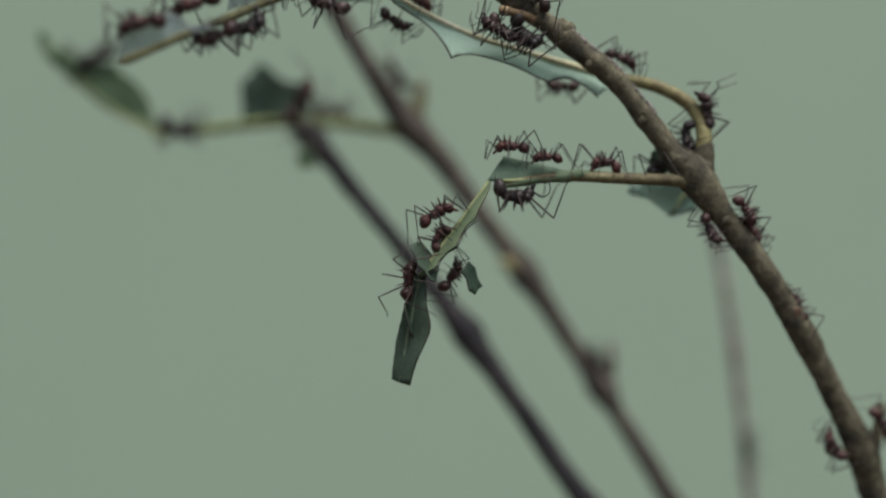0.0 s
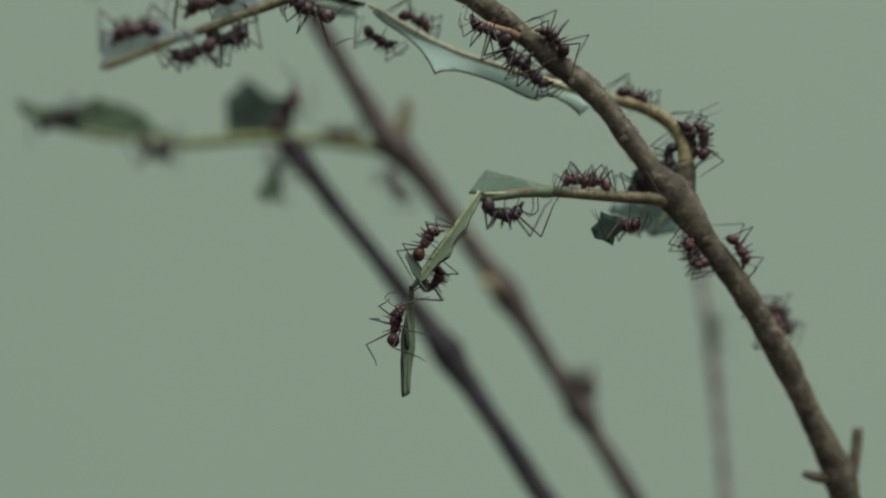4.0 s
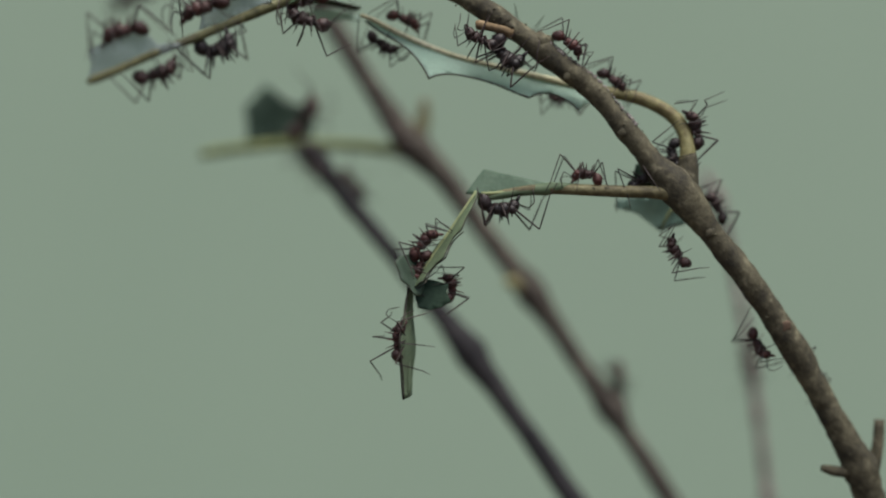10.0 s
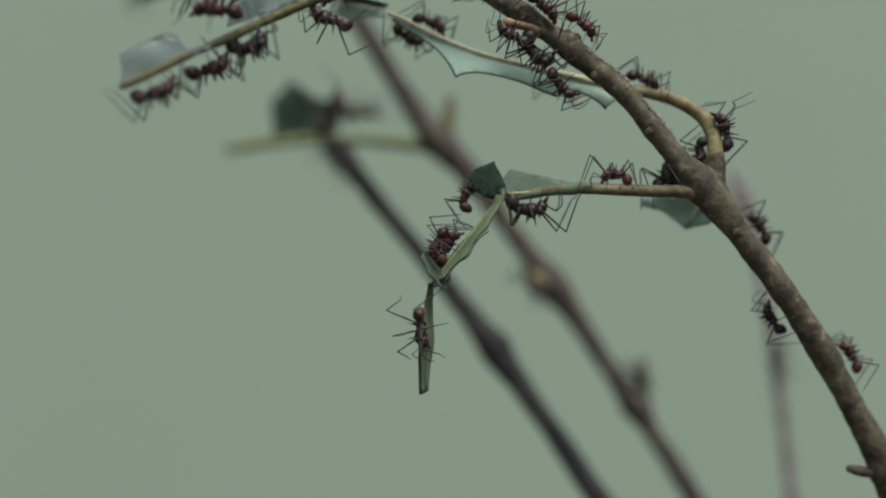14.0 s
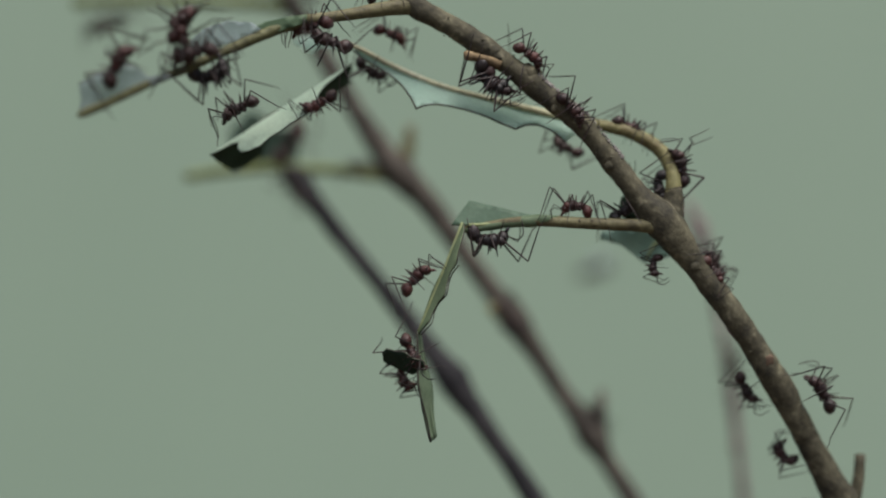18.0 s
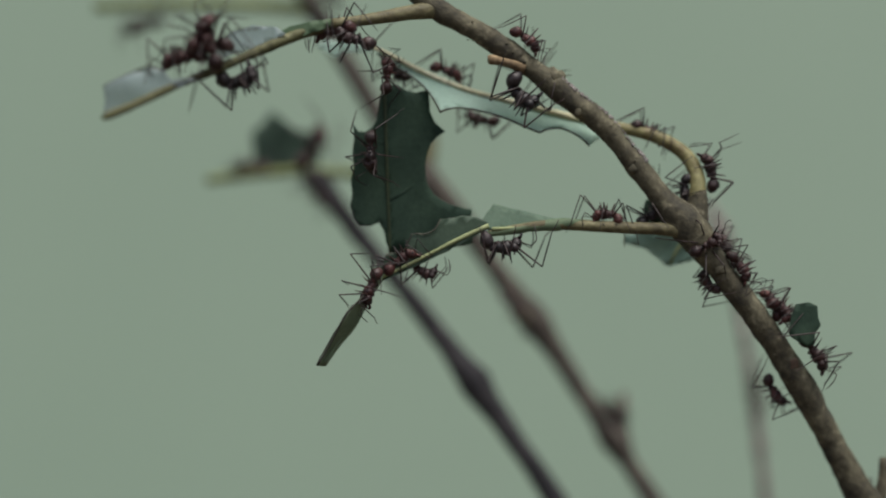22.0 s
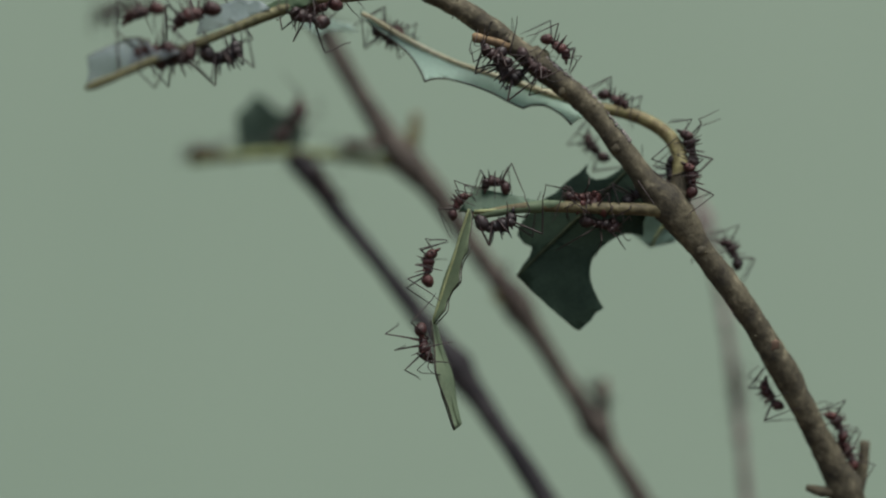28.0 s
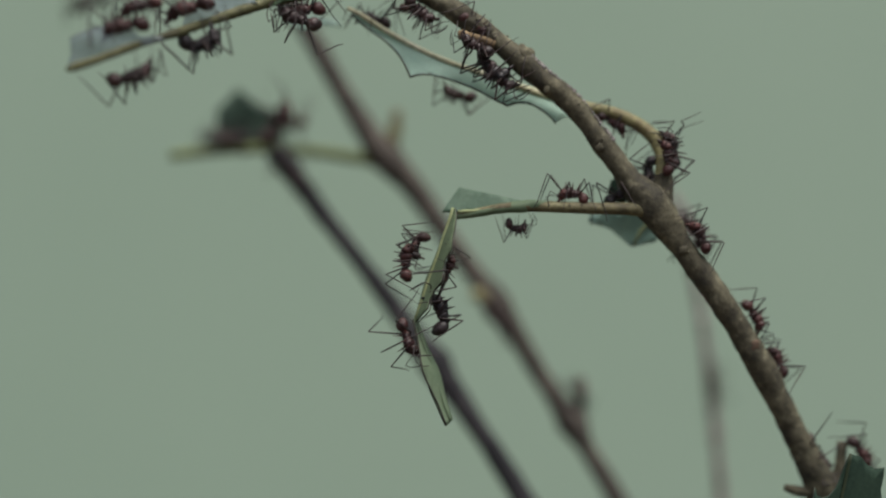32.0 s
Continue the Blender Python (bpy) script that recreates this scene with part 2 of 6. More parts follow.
def sweep(bm, pts, sides=12, rough=0.0, seed=0, flat=1.0, mat=0):
    """A tapered tube through rows of (x, y, z, radius); rough: share of the radius by which its skin varies."""
    P = [Vector(p[:3]) for p in pts]
    R = [float(p[3]) for p in pts]
    rings, side = [], None
    for i, p in enumerate(P):
        d = (P[min(i + 1, len(P) - 1)] - P[max(i - 1, 0)]).normalized()
        if side is None:
            side = d.cross(Vector((0, 1, 0)))
            if side.length < 0.1:
                side = d.cross(Vector((1, 0, 0)))
        side = (side - d * side.dot(d)).normalized()
        up = d.cross(side)
        ring = []
        for k in range(sides):
            a = 2 * math.pi * k / sides
            q = side * math.cos(a) + up * math.sin(a) * flat
            r = R[i]
            if rough:
                s = p + q * r
                r *= 1 + rough * noise.noise(s * 160 + Vector((seed, 0, 0))) + 0.6 * rough * noise.noise(s * 620 + Vector((0, seed, 0)))
            ring.append(bm.verts.new(p + q * r))
        rings.append(ring)
    for a, b in zip(rings, rings[1:]):
        for k in range(sides):
            f = bm.faces.new((a[k], a[(k + 1) % sides], b[(k + 1) % sides], b[k]))
            f.material_index = mat
    bm.faces.new(rings[0][::-1]).material_index = mat
    bm.faces.new(rings[-1]).material_index = mat
    return bm


def twig(name, plan, mat, parent=None, label="", sides=16, rough=0.10, seed=0, step=0.0016):
    """A twig through plan rows (u, v, depth, radius in grid units)."""
    rows = [(*at(u, v, y), r * G * (1 + y / REACH)) for u, v, y, r in plan]
    bm = bmesh.new()
    sweep(bm, spline(rows, step), sides, rough, seed)
    return finish(name, bm, mat, parent, label)


def ball(bm, centre, size, turn=0.0, axis="Y", sub=2, mat=0, lumpy=0.0, seed=0.0):
    r = bmesh.ops.create_icosphere(bm, subdivisions=sub, radius=1.0)
    m = Matrix.Translation(centre) @ Matrix.Rotation(radians(turn), 4, axis) @ Matrix.Diagonal((*size, 1))
    for v in r["verts"]:
        if lumpy:
            v.co *= 1 + lumpy * noise.noise(v.co * 1.7 + Vector((seed, seed, 0)))
        v.co = m @ v.co
    for f in {f for v in r["verts"] for f in v.link_faces}:
        f.material_index = mat


def blade(outline, thick=0.00022, curl=0.0, wave=0.0, cuts=3, seed=0, ragged=1.6):
    """A thin leaf piece in the local x-z plane from an outline in grid units; its +y side is the second material. curl bows it across x."""
    bm = bmesh.new()
    pts = []
    n = len(outline)
    for i, (a, b) in enumerate(zip(outline, outline[1:] + outline[:1])):
        va, vb = Vector(a), Vector(b)
        m = max(1, int((vb - va).length / 9))
        for k in range(m):
            q = va.lerp(vb, k / m)
            j = ragged if k else 0.0
            pts.append((q.x + j * noise.noise(Vector((i * 3.1 + seed, k * 0.9, 0))), q.y + j * noise.noise(Vector((k * 0.9, i * 2.3, seed)))))
    vs = [bm.verts.new((x * G, 0, z * G)) for x, z in pts]
    f = bm.faces.new(vs)
    f.normal_update()
    bmesh.ops.triangulate(bm, faces=[f], ngon_method="EAR_CLIP")
    for _ in range(cuts):
        long = [e for e in bm.edges if e.calc_length() > 16 * G]
        if not long:
            break
        bmesh.ops.subdivide_edges(bm, edges=long, cuts=1)
        bmesh.ops.triangulate(bm, faces=[f for f in bm.faces if len(f.verts) > 3])
    for v in bm.verts:
        x, z = v.co.x, v.co.z
        v.co.y = curl * x * x + wave * noise.noise(Vector((x * 170 + seed, 0, z * 170)))
    bm.normal_update()
    for f in bm.faces:
        if f.normal.y > 0:
            f.normal_flip()
    geo = bmesh.ops.duplicate(bm, geom=bm.faces[:] + bm.edges[:] + bm.verts[:])
    link = geo["vert_map"]
    for f in [g for g in geo["geom"] if isinstance(g, bmesh.types.BMFace)]:
        f.material_index = 1
        f.normal_flip()
    rim = [e for e in bm.edges if len(e.link_faces) == 1]
    done = set()
    for v in [g for g in geo["geom"] if isinstance(g, bmesh.types.BMVert)]:
        v.co.y += thick
        done.add(v)
    for e in rim:
        if e.verts[0] in done:
            continue
        a, b = e.verts
        fa = bm.faces.new((a, b, link[b], link[a]))
        fa.material_index = 2
    return bm


def rib(bm_pts, r0, r1, parent, label="pale midrib", mat=None):
    n = len(bm_pts) - 1
    rows = [(u * G, y * G, z * G, (r0 + (r1 - r0) * i / n) * G) for i, (u, y, z) in enumerate(bm_pts)]
    bm = bmesh.new()
    sweep(bm, spline(rows, 0.0012), 8, 0.12, 3)
    return part("midrib", bm, mat or RIB, parent, label)


def edge_line(pts, r, parent, mat=None):
    rows = [(u * G, y * G, z * G, r * G) for u, y, z in pts]
    bm = bmesh.new()
    sweep(bm, spline(rows, 0.0008), 6, 0.2, 5)
    return part("cut_edge", bm, mat or EDGE, parent, "browned cut leaf edge")


# ---- setting ----
def setting():
    bm = bmesh.new()
    bmesh.ops.create_grid(bm, x_segments=24, y_segments=24, size=0.5)
    for v in bm.verts:
        v.co = Vector((v.co.x * 9.0, 0.45, v.co.y * 3.0 + 1.0))
    ext = bmesh.ops.extrude_face_region(bm, geom=bm.faces[:])
    for v in [g for g in ext["geom"] if isinstance(g, bmesh.types.BMVert)]:
        v.co.y += 0.12
    tagged(finish("wall_north", bm, WALL, smooth=False), "plain pale green painted wall behind the twigs", "wall", kind="structure")
    bm = bmesh.new()
    bmesh.ops.create_grid(bm, x_segments=120, y_segments=120, size=1.0)
    for v in bm.verts:
        h = 0.012 * noise.noise(v.co * 9) + 0.006 * noise.noise(v.co * 40)
        s = 1 + 200 * max(0.0, v.co.length - 0.9)
        v.co = Vector((v.co.x * 3 * s, v.co.y * 3 * s, FLOOR_Z + h * (1 if s == 1 else 0)))
    tagged(finish("ground", bm, SOIL), "dark crumbly soil that the twigs stand in", "ground", kind="structure")


FLOOR_Z = -0.30
setting()


# ---- twigs and leaves that stay in place ----
SWAYS = {"upper": [], "level": [], "gnawed": []}


def main_twig():
    stem = twig("stem", [(560, -330, 0.004, 19), (650, -160, 0.002, 19), (740, -60, 0, 21), (798, -27, 0, 19), (859, 10, 0, 20), (922, 54, 0, 19), (952, 75, 0, 23), (982, 101, 0, 20),
                         (1042, 146, 0, 19), (1092, 204, 0, 19), (1137, 259, 0, 20), (1158, 285, 0, 24), (1180, 310, 0, 32), (1208, 343, 0, 32), (1230, 371, 0, 26), (1246, 392, 0, 23), (1290, 447, 0.0005, 22), (1336, 510, 0.001, 22),
                         (1380, 574, 0.002, 23), (1435, 669, 0.0038, 22), (1483, 757, 0.0055, 23), (1513, 817, 0.0066, 31), (1533, 872, 0.0076, 28), (1576, 990, 0.0095, 26), (1680, 1300, 0.015, 28), (1850, 1900, 0.03, 31), (2010, 3660, 0.05, 38)], BARK, seed=1, sides=24, rough=0.17, step=0.0007)
    t = tagged(stem, "brown woody main twig with a fork and cut stubs", "twig")
    t.name = "forked_twig"
    twig("side_stub", [(1520, 822, 0.0056, 13), (1490, 828, 0.0056, 10), (1466, 825, 0.0050, 9), (1450, 821, 0.0045, 6)], BARK, t, "short broken side stub", seed=4)
    twig("side_stub", [(1530, 850, 0.008, 17), (1543, 806, 0.008, 12), (1549, 770, 0.008, 9.5), (1551, 736, 0.008, 9)], BARK, t, "short broken side stub", seed=5)
    twig("side_stub", [(905, 50, -0.001, 10), (882, 43, -0.0015, 8), (862, 38, -0.0015, 7.6), (852, 36, -0.0015, 9), (843, 35, -0.0015, 8.6), (840, 35, -0.0015, 5)], WOOD_CUT, t, "cut stub with pale orange wood", seed=6, rough=0.05, step=0.0004)
    bm = bmesh.new()
    crusted = [(960, 82), (982, 101), (1042, 146), (1092, 204), (1110, 226)]
    for i in range(200):
        q = random.uniform(0, 3.99)
        (u0, v0), (u1, v1) = crusted[int(q)], crusted[int(q) + 1]
        d = Vector((u1 - u0, v1 - v0)).normalized()
        a, r = random.uniform(1.0, 1.75) - 0.12 * abs(q - 2), 20.4 * G
        p = at(u0 + (q % 1) * (u1 - u0), v0 + (q % 1) * (v1 - v0)) + Vector((d.y, 0, d.x)) * r * math.sin(a) + Vector((0, -1, 0)) * r * math.cos(a)
        ball(bm, p, tuple(G * random.uniform(1.0, 3.6) for _ in range(3)), sub=1, lumpy=1.0, seed=i)
    part("lichen_crust", bm, LICHEN, t, "whitish crust on the bark")
    bm = bmesh.new()
    ball(bm, at(1386, 570, 0.0003), (10 * G, 5 * G, 12 * G), 35, sub=3, lumpy=0.3, seed=3)
    part("leaf_scar", bm, SCAR, t, "reddish leaf scar")
    bm = bmesh.new()
    ball(bm, at(956, 69, -0.0005), (19 * G, 15 * G, 20 * G), sub=3, lumpy=0.35, seed=7)
    part("bark_knot", bm, BARK, t, "knobbly bark knot")
    for (u, v, y, s, k) in [(1336, 502, -0.0006, 8, 1), (1406, 618, 0.0012, 8, 2), (1254, 404, -0.0016, 8, 3), (1100, 226, -0.0014, 7, 4), (896, 28, -0.0014, 7, 5), (1454, 703, 0.0029, 8, 6), (1002, 126, -0.0014, 6, 7)]:
        bm = bmesh.new()
        ball(bm, at(u, v, y), (s * G, s * 0.6 * G, s * 1.4 * G), 35, sub=2, lumpy=0.5, seed=k)
        part("bud_scar", bm, BARK, t)
    line = [(800, -26), (859, 10), (922, 54), (982, 101), (1042, 146), (1092, 204), (1137, 259), (1246, 392), (1290, 447), (1336, 510), (1380, 574), (1435, 669), (1483, 757)]
    bm = bmesh.new()
    for i in range(46):
        q = random.random() * (len(line) - 1.001)
        (u0, v0), (u1, v1) = line[int(q)], line[int(q) + 1]
        f, a, r = q % 1, random.uniform(-1.5, 1.5), 20.5 * G
        d = Vector((u1 - u0, v1 - v0)).normalized()
        v = v0 + f * (v1 - v0)
        p = at(u0 + f * (u1 - u0), v, max(0.0, (v - 470) * 1.9e-5)) + Vector((d.y, 0, d.x)) * r * math.sin(a) + Vector((0, -1, 0)) * r * math.cos(a)
        s = G * random.uniform(1.0, 2.2)
        ball(bm, p, (s * 1.5, s, s), sub=1, lumpy=0.5, seed=i)
    part("corky_crust", bm, BARK, t, "rough corky specks on the bark")
    # the side twig at the top with its cut leaf stalk
    twig("side_twig", [(752, -52, 0.0, 17), (700, -46, -0.002, 13), (640, -36, -0.004, 11), (560, -26, -0.007, 10)], PETIOLE_TAN, t, "tan side twig", seed=8)
    SWAYS["upper"].append(twig("leaf_stalk", [(565, -27, -0.0065, 11), (500, -8, -0.009, 10), (432, 18, -0.011, 9), (351, 50, -0.014, 8), (270, 80, -0.017, 8), (200, 110, -0.019, 7), (165, 123, -0.0197, 7.5), (150, 129, -0.02, 3)], PETIOLE_OLIVE, t, "yellowish-olive stalk of a stripped leaf", seed=9, rough=0.2, step=0.0008))
    # the looped petiole whose leaf runs behind the stem
    twig("leaf_stalk", [(1208, 345, 0.001, 16), (1212, 296, 0.001, 15.5), (1215, 262, 0.001, 14.5), (1211, 232, 0.002, 13.5), (1194, 203, 0.003, 12.8), (1165, 182, 0.0035, 12.2), (1130, 167, 0.004, 11.6), (1090, 158, 0.0042, 10.5), (1040, 150, 0.0042, 9)], PETIOLE, t, "smooth yellow curved leaf stalk", seed=10, rough=0.02, sides=20, step=0.0014)
    twig("stalk_base", [(1196, 352, 0.001, 30), (1206, 326, 0.001, 28), (1212, 302, 0.001, 22), (1215, 282, 0.001, 18.5), (1216, 264, 0.001, 15)], BARK, t, "swollen brown base of the curved stalk", seed=13, step=0.0006)
    SWAYS["level"].append(twig("leaf_stalk", [(1200, 336, -0.001, 15), (1150, 333, -0.001, 11.5), (1100, 332, -0.001, 10.8), (1040, 330, -0.001, 10.5), (980, 328, -0.001, 10), (920, 332, -0.001, 8), (846, 345, -0.001, 5.5)], PETIOLE_TAN, t, "tan leaf stalk, nearly level", seed=11, rough=0.05, step=0.0008))
    SWAYS["level"].append(twig("leaf_base", [(843, 346, -0.001, 6), (880, 340, -0.001, 7.6), (920, 333, -0.001, 9.2), (950, 330, -0.001, 10.2), (975, 327, -0.001, 10.6), (992, 325, -0.0012, 9.0), (1010, 321, -0.0013, 3.0)], LEAF_STRIP, t, "green folded leaf base on the stalk", rough=0.22, seed=14, step=0.0006))
    for u in (1048, 1070, 1012):
        bm = bmesh.new()
        ball(bm, at(u, 327, -0.0017), (4 * G, 2.5 * G, 3.5 * G), sub=2, lumpy=0.5, seed=u)
        SWAYS["level"].append(part("brown_scar", bm, BARK, t))
    return t


def placed(ob, m):
    ob.matrix_basis = m
    return ob


def flat_leaf(name, origin, y, outline, mats, label, tilt=(0, 0, 0), lean=None, **kw):
    """A leaf remnant whose outline is given in plan grid units round its origin (u, v)."""
    pts = [(u - origin[0], origin[1] - v) for u, v in outline]
    bm = blade(pts, **kw)
    if lean:
        # the blade leans forward below a midrib of the given slope
        for v in bm.verts:
            v.co.y -= lean[1] * max(0.0, lean[0] * v.co.x - v.co.z)
    ob = finish(name, bm, mats)
    p = at(*origin, y)
    ob.matrix_basis = pose(p.x, p.y, p.z, *tilt)
    return tagged(ob, label, "leaf")


def still_leaves():
    # gnawed half leaf along the looped stalk
    lf = flat_leaf("gnawed_leaf", (1040, 150), 0.0045,
                   [(1060, 156), (1000, 142), (900, 116), (800, 88), (715, 52), (655, 18), (640, 20), (662, 38), (700, 62), (725, 84), (742, 108), (753, 131), (766, 125), (790, 122), (830, 129), (870, 141), (905, 157), (930, 167), (945, 160), (968, 158), (992, 168), (1008, 180), (1018, 191), (1034, 178), (1050, 174)],
                   [LEAF_PALE, LEAF_PALE, EDGE], "pale bluish-green leaf remnant with scalloped gnawed edge", lean=(-0.30, 0.75), wave=0.0004, seed=2)
    o = (1040, 150)
    rib([(u - o[0], -6, o[1] - v) for u, v in [(1045, 151), (1000, 140), (900, 114), (800, 87), (715, 51), (655, 19), (632, 10)]], 7.5, 3.5, lf, "cream midrib along the leaf's upper edge", CREAM)
    for line in ([(640, 20), (662, 38), (700, 62), (725, 84), (742, 108), (753, 131)], [(753, 131), (766, 125), (790, 122), (830, 129), (870, 141), (905, 157), (930, 167)], [(930, 167), (945, 160), (968, 158), (992, 168), (1008, 180), (1018, 191)]):
        edge_line([(u - o[0], -2 - 0.75 * max(0.0, -0.30 * (u - o[0]) - o[1] + v), o[1] - v) for u, v in line], 1.7, lf)
    SWAYS["gnawed"].append(lf)
    # remnant on the level stalk
    lf = flat_leaf("leaf_remnant", (846, 340), -0.0012,
                   [(822, 338), (838, 312), (853, 289), (866, 291), (900, 300), (935, 310), (968, 316), (1000, 318), (985, 325), (930, 332), (880, 338)],
                   [LEAF_UNDER, LEAF_PALE, EDGE], "folded grey-green leaf remnant on the stalk", tilt=(-22, 0, 0), curl=3.0, wave=0.0006, seed=5)
    rib([(u - 846, -3, 340 - v) for u, v in [(850, 339), (900, 335), (950, 326), (992, 319)]], 3.5, 2.0, lf)
    SWAYS["level"].append(lf)
    # pale leaf behind the fork
    lf = flat_leaf("leaf_remnant", (1160, 345), 0.009,
                   [(1180, 335), (1130, 340), (1086, 345), (1082, 360), (1105, 366), (1125, 372), (1145, 388), (1164, 403), (1185, 398), (1210, 392), (1215, 360)],
                   [LEAF_FORK, LEAF_FORK, EDGE], "pale bluish-green leaf scrap behind the fork", curl=4.0, wave=0.0008, seed=6)
    rib([(u - 1160, -3, 345 - v) for u, v in [(1200, 350), (1180, 372), (1168, 398)]], 3, 2, lf)
    flat_leaf("leaf_remnant", (1130, 300), 0.004, [(1122, 284), (1134, 276), (1150, 286), (1160, 315), (1146, 326), (1126, 322), (1118, 302)],
              [LEAF_TOP, LEAF_UNDER, EDGE], "small dark green leaf scrap in the fork", curl=4.0, wave=0.0005, seed=7)
    # milky leaf scraps along the stripped stalk
    lf = flat_leaf("leaf_skin", (200, 105), -0.0175,
                   [(153, 128), (160, 100), (158, 76), (172, 68), (205, 54), (236, 44), (256, 50), (270, 66), (292, 64), (312, 66), (262, 88), (205, 110)],
                   [LEAF_MILK, LEAF_MILK, EDGE], "milky translucent leaf skin at the stalk's tip", curl=3.0, wave=0.0012, seed=8)
    edge_line([(u - 200, -2, 105 - v) for u, v in [(158, 76), (172, 68), (205, 54), (236, 44), (256, 50)]], 1.5, lf)
    SWAYS["upper"].append(lf)
    flat_leaf("leaf_skin", (400, 15), -0.011, [(352, 40), (358, 12), (380, -8), (420, -22), (462, -20), (478, -8), (430, 14)],
              [LEAF_MILK, LEAF_MILK, EDGE], "glossy whitish leaf skin on the stalk", curl=3.0, wave=0.0014, seed=9)
    flat_leaf("leaf_remnant", (480, -12), -0.0092, [(430, 12), (455, -2), (488, -22), (520, -30), (560, -36), (556, -22), (510, -4), (462, 14)],
              [LEAF_MID, LEAF_UNDER, EDGE], "narrow green leaf scrap on the stalk", curl=3.0, wave=0.0006, seed=10)
    flat_leaf("leaf_skin", (560, 25), 0.012, [(535, 17), (554, 5), (588, 6), (625, 13), (644, 29), (614, 26), (588, 26), (572, 37)],
              [LEAF_PALE, LEAF_MILK, EDGE], "pale leaf scrap below the side twig", curl=3.0, wave=0.001, seed=11)


def back_twigs():
    t = tagged(twig("back_twig", [(380, -330, 0.06, 17), (480, -130, 0.055, 17), (540, -40, 0.052, 17), (590, 45, 0.05, 17), (650, 140, 0.05, 18), (700, 215, 0.05, 22), (728, 250, 0.05, 30), (770, 295, 0.05, 22), (815, 350, 0.05, 18), (860, 412, 0.05, 17),
                                  (905, 470, 0.05, 20), (938, 512, 0.05, 27), (970, 560, 0.05, 18), (1015, 628, 0.05, 17), (1055, 685, 0.05, 20), (1076, 712, 0.05, 27), (1100, 755, 0.05, 17), (1140, 815, 0.05, 17), (1190, 895, 0.05, 18), (1330, 1120, 0.055, 20), (1620, 1900, 0.07, 24), (1700, 3100, 0.08, 28)], BARK_BACK, seed=20, sides=14, step=0.003, rough=0.2),
               "grey-brown twig with knots and short spurs", "twig")
    twig("spur", [(735, 240, 0.05, 16), (745, 205, 0.05, 13), (748, 168, 0.05, 8)], PETIOLE_TAN, t, "short tan spur", seed=21)
    twig("spur", [(1074, 710, 0.05, 15), (1090, 672, 0.05, 11), (1092, 632, 0.05, 6)], BARK_BACK, t, "short upright spur", seed=22)
    twig("spur", [(936, 514, 0.05, 18), (914, 498, 0.049, 15), (896, 492, 0.048, 11), (888, 490, 0.048, 5)], PETIOLE, t, "yellowish bud stub", seed=23)
    twig("leaf_stalk", [(728, 262, 0.05, 14), (680, 256, 0.05, 11), (630, 250, 0.05, 10), (570, 246, 0.05, 9), (500, 246, 0.05, 9), (430, 252, 0.05, 9), (385, 258, 0.05, 9), (350, 264, 0.05, 8)], PETIOLE_GREEN, t, "yellow-green leaf stalk", seed=24)
    twig("leaf_stalk", [(545, -34, 0.052, 13), (480, -44, 0.052, 11), (380, -46, 0.052, 10), (260, -46, 0.052, 10), (150, -40, 0.052, 9)], PETIOLE_GREEN, t, "yellow-green leaf stalk", seed=27)
    for u, v, s in ((728, 252, 27), (938, 512, 24), (930, 500, 17), (1074, 712, 20), (1068, 700, 16)):
        bm = bmesh.new()
        ball(bm, at(u, v, 0.05), (s * G * 1.15, s * G, s * G), sub=2, lumpy=0.5, seed=u)
        part("knot", bm, BARK_BACK, t, "swollen bark knot")
    lf = flat_leaf("back_leaf", (490, 235), 0.051, [(423, 250), (420, 198), (416, 168), (440, 147), (458, 120), (479, 136), (508, 161), (544, 165), (564, 195), (559, 243), (501, 257)],
                   [LEAF_DULL, LEAF_UNDER, EDGE], "dark green leaf remnant standing on the stalk", curl=3.0, wave=0.001, seed=12)
    rib([(u - 490, -3, 235 - v) for u, v in [(490, 248), (480, 205), (466, 155)]], 3, 1.5, lf, "", LEAF_DULL)
    t = tagged(twig("dark_twig", [(538, 250, 0.0470, 14), (550, 266, 0.0468, 21), (580, 305, 0.0464, 17), (640, 380, 0.0456, 16), (700, 452, 0.0448, 16), (760, 528, 0.0439, 17), (800, 578, 0.0434, 21), (828, 614, 0.0430, 29), (852, 651, 0.0426, 23), (896, 714, 0.0419, 18), (947, 787, 0.0411, 18),
                                  (1013, 884, 0.0400, 20), (1132, 1062, 0.0380, 21), (1420, 1800, 0.0380, 25), (1500, 3640, 0.0400, 30)], BARK_DARK, seed=25, sides=14, step=0.003, rough=0.2),
               "nearly black thin twig with a swollen node", "twig")
    bm = bmesh.new()
    ball(bm, at(540, 258, 0.047), (24 * G, 20 * G, 20 * G), sub=2, lumpy=0.4, seed=4)
    part("node", bm, BARK_DARK, t)
    t = tagged(twig("far_twig", [(1240, 300, 0.062, 7), (1262, 345, 0.062, 12), (1274, 390, 0.062, 10), (1290, 460, 0.062, 8.5), (1304, 530, 0.062, 8), (1316, 600, 0.062, 8.5), (1324, 650, 0.062, 11), (1331, 705, 0.062, 9), (1339, 770, 0.062, 8.5), (1350, 868, 0.062, 10), (1361, 960, 0.062, 8.5), (1420, 1600, 0.066, 10), (1440, 3200, 0.07, 14)], BARK_PINK, seed=26, sides=12, step=0.003),
               "thin pinkish-brown upright twig", "twig")
    for u, v, s in ((1263, 350, 15), (1325, 650, 11), (1334, 728, 11), (1351, 872, 11)):
        bm = bmesh.new()
        ball(bm, at(u, v, 0.062), (s * G * 1.3, s * G * 1.3, s * G * 1.9), sub=2, lumpy=0.5, seed=u)
        part("node", bm, BARK_PINK, t, "swollen pinkish node")


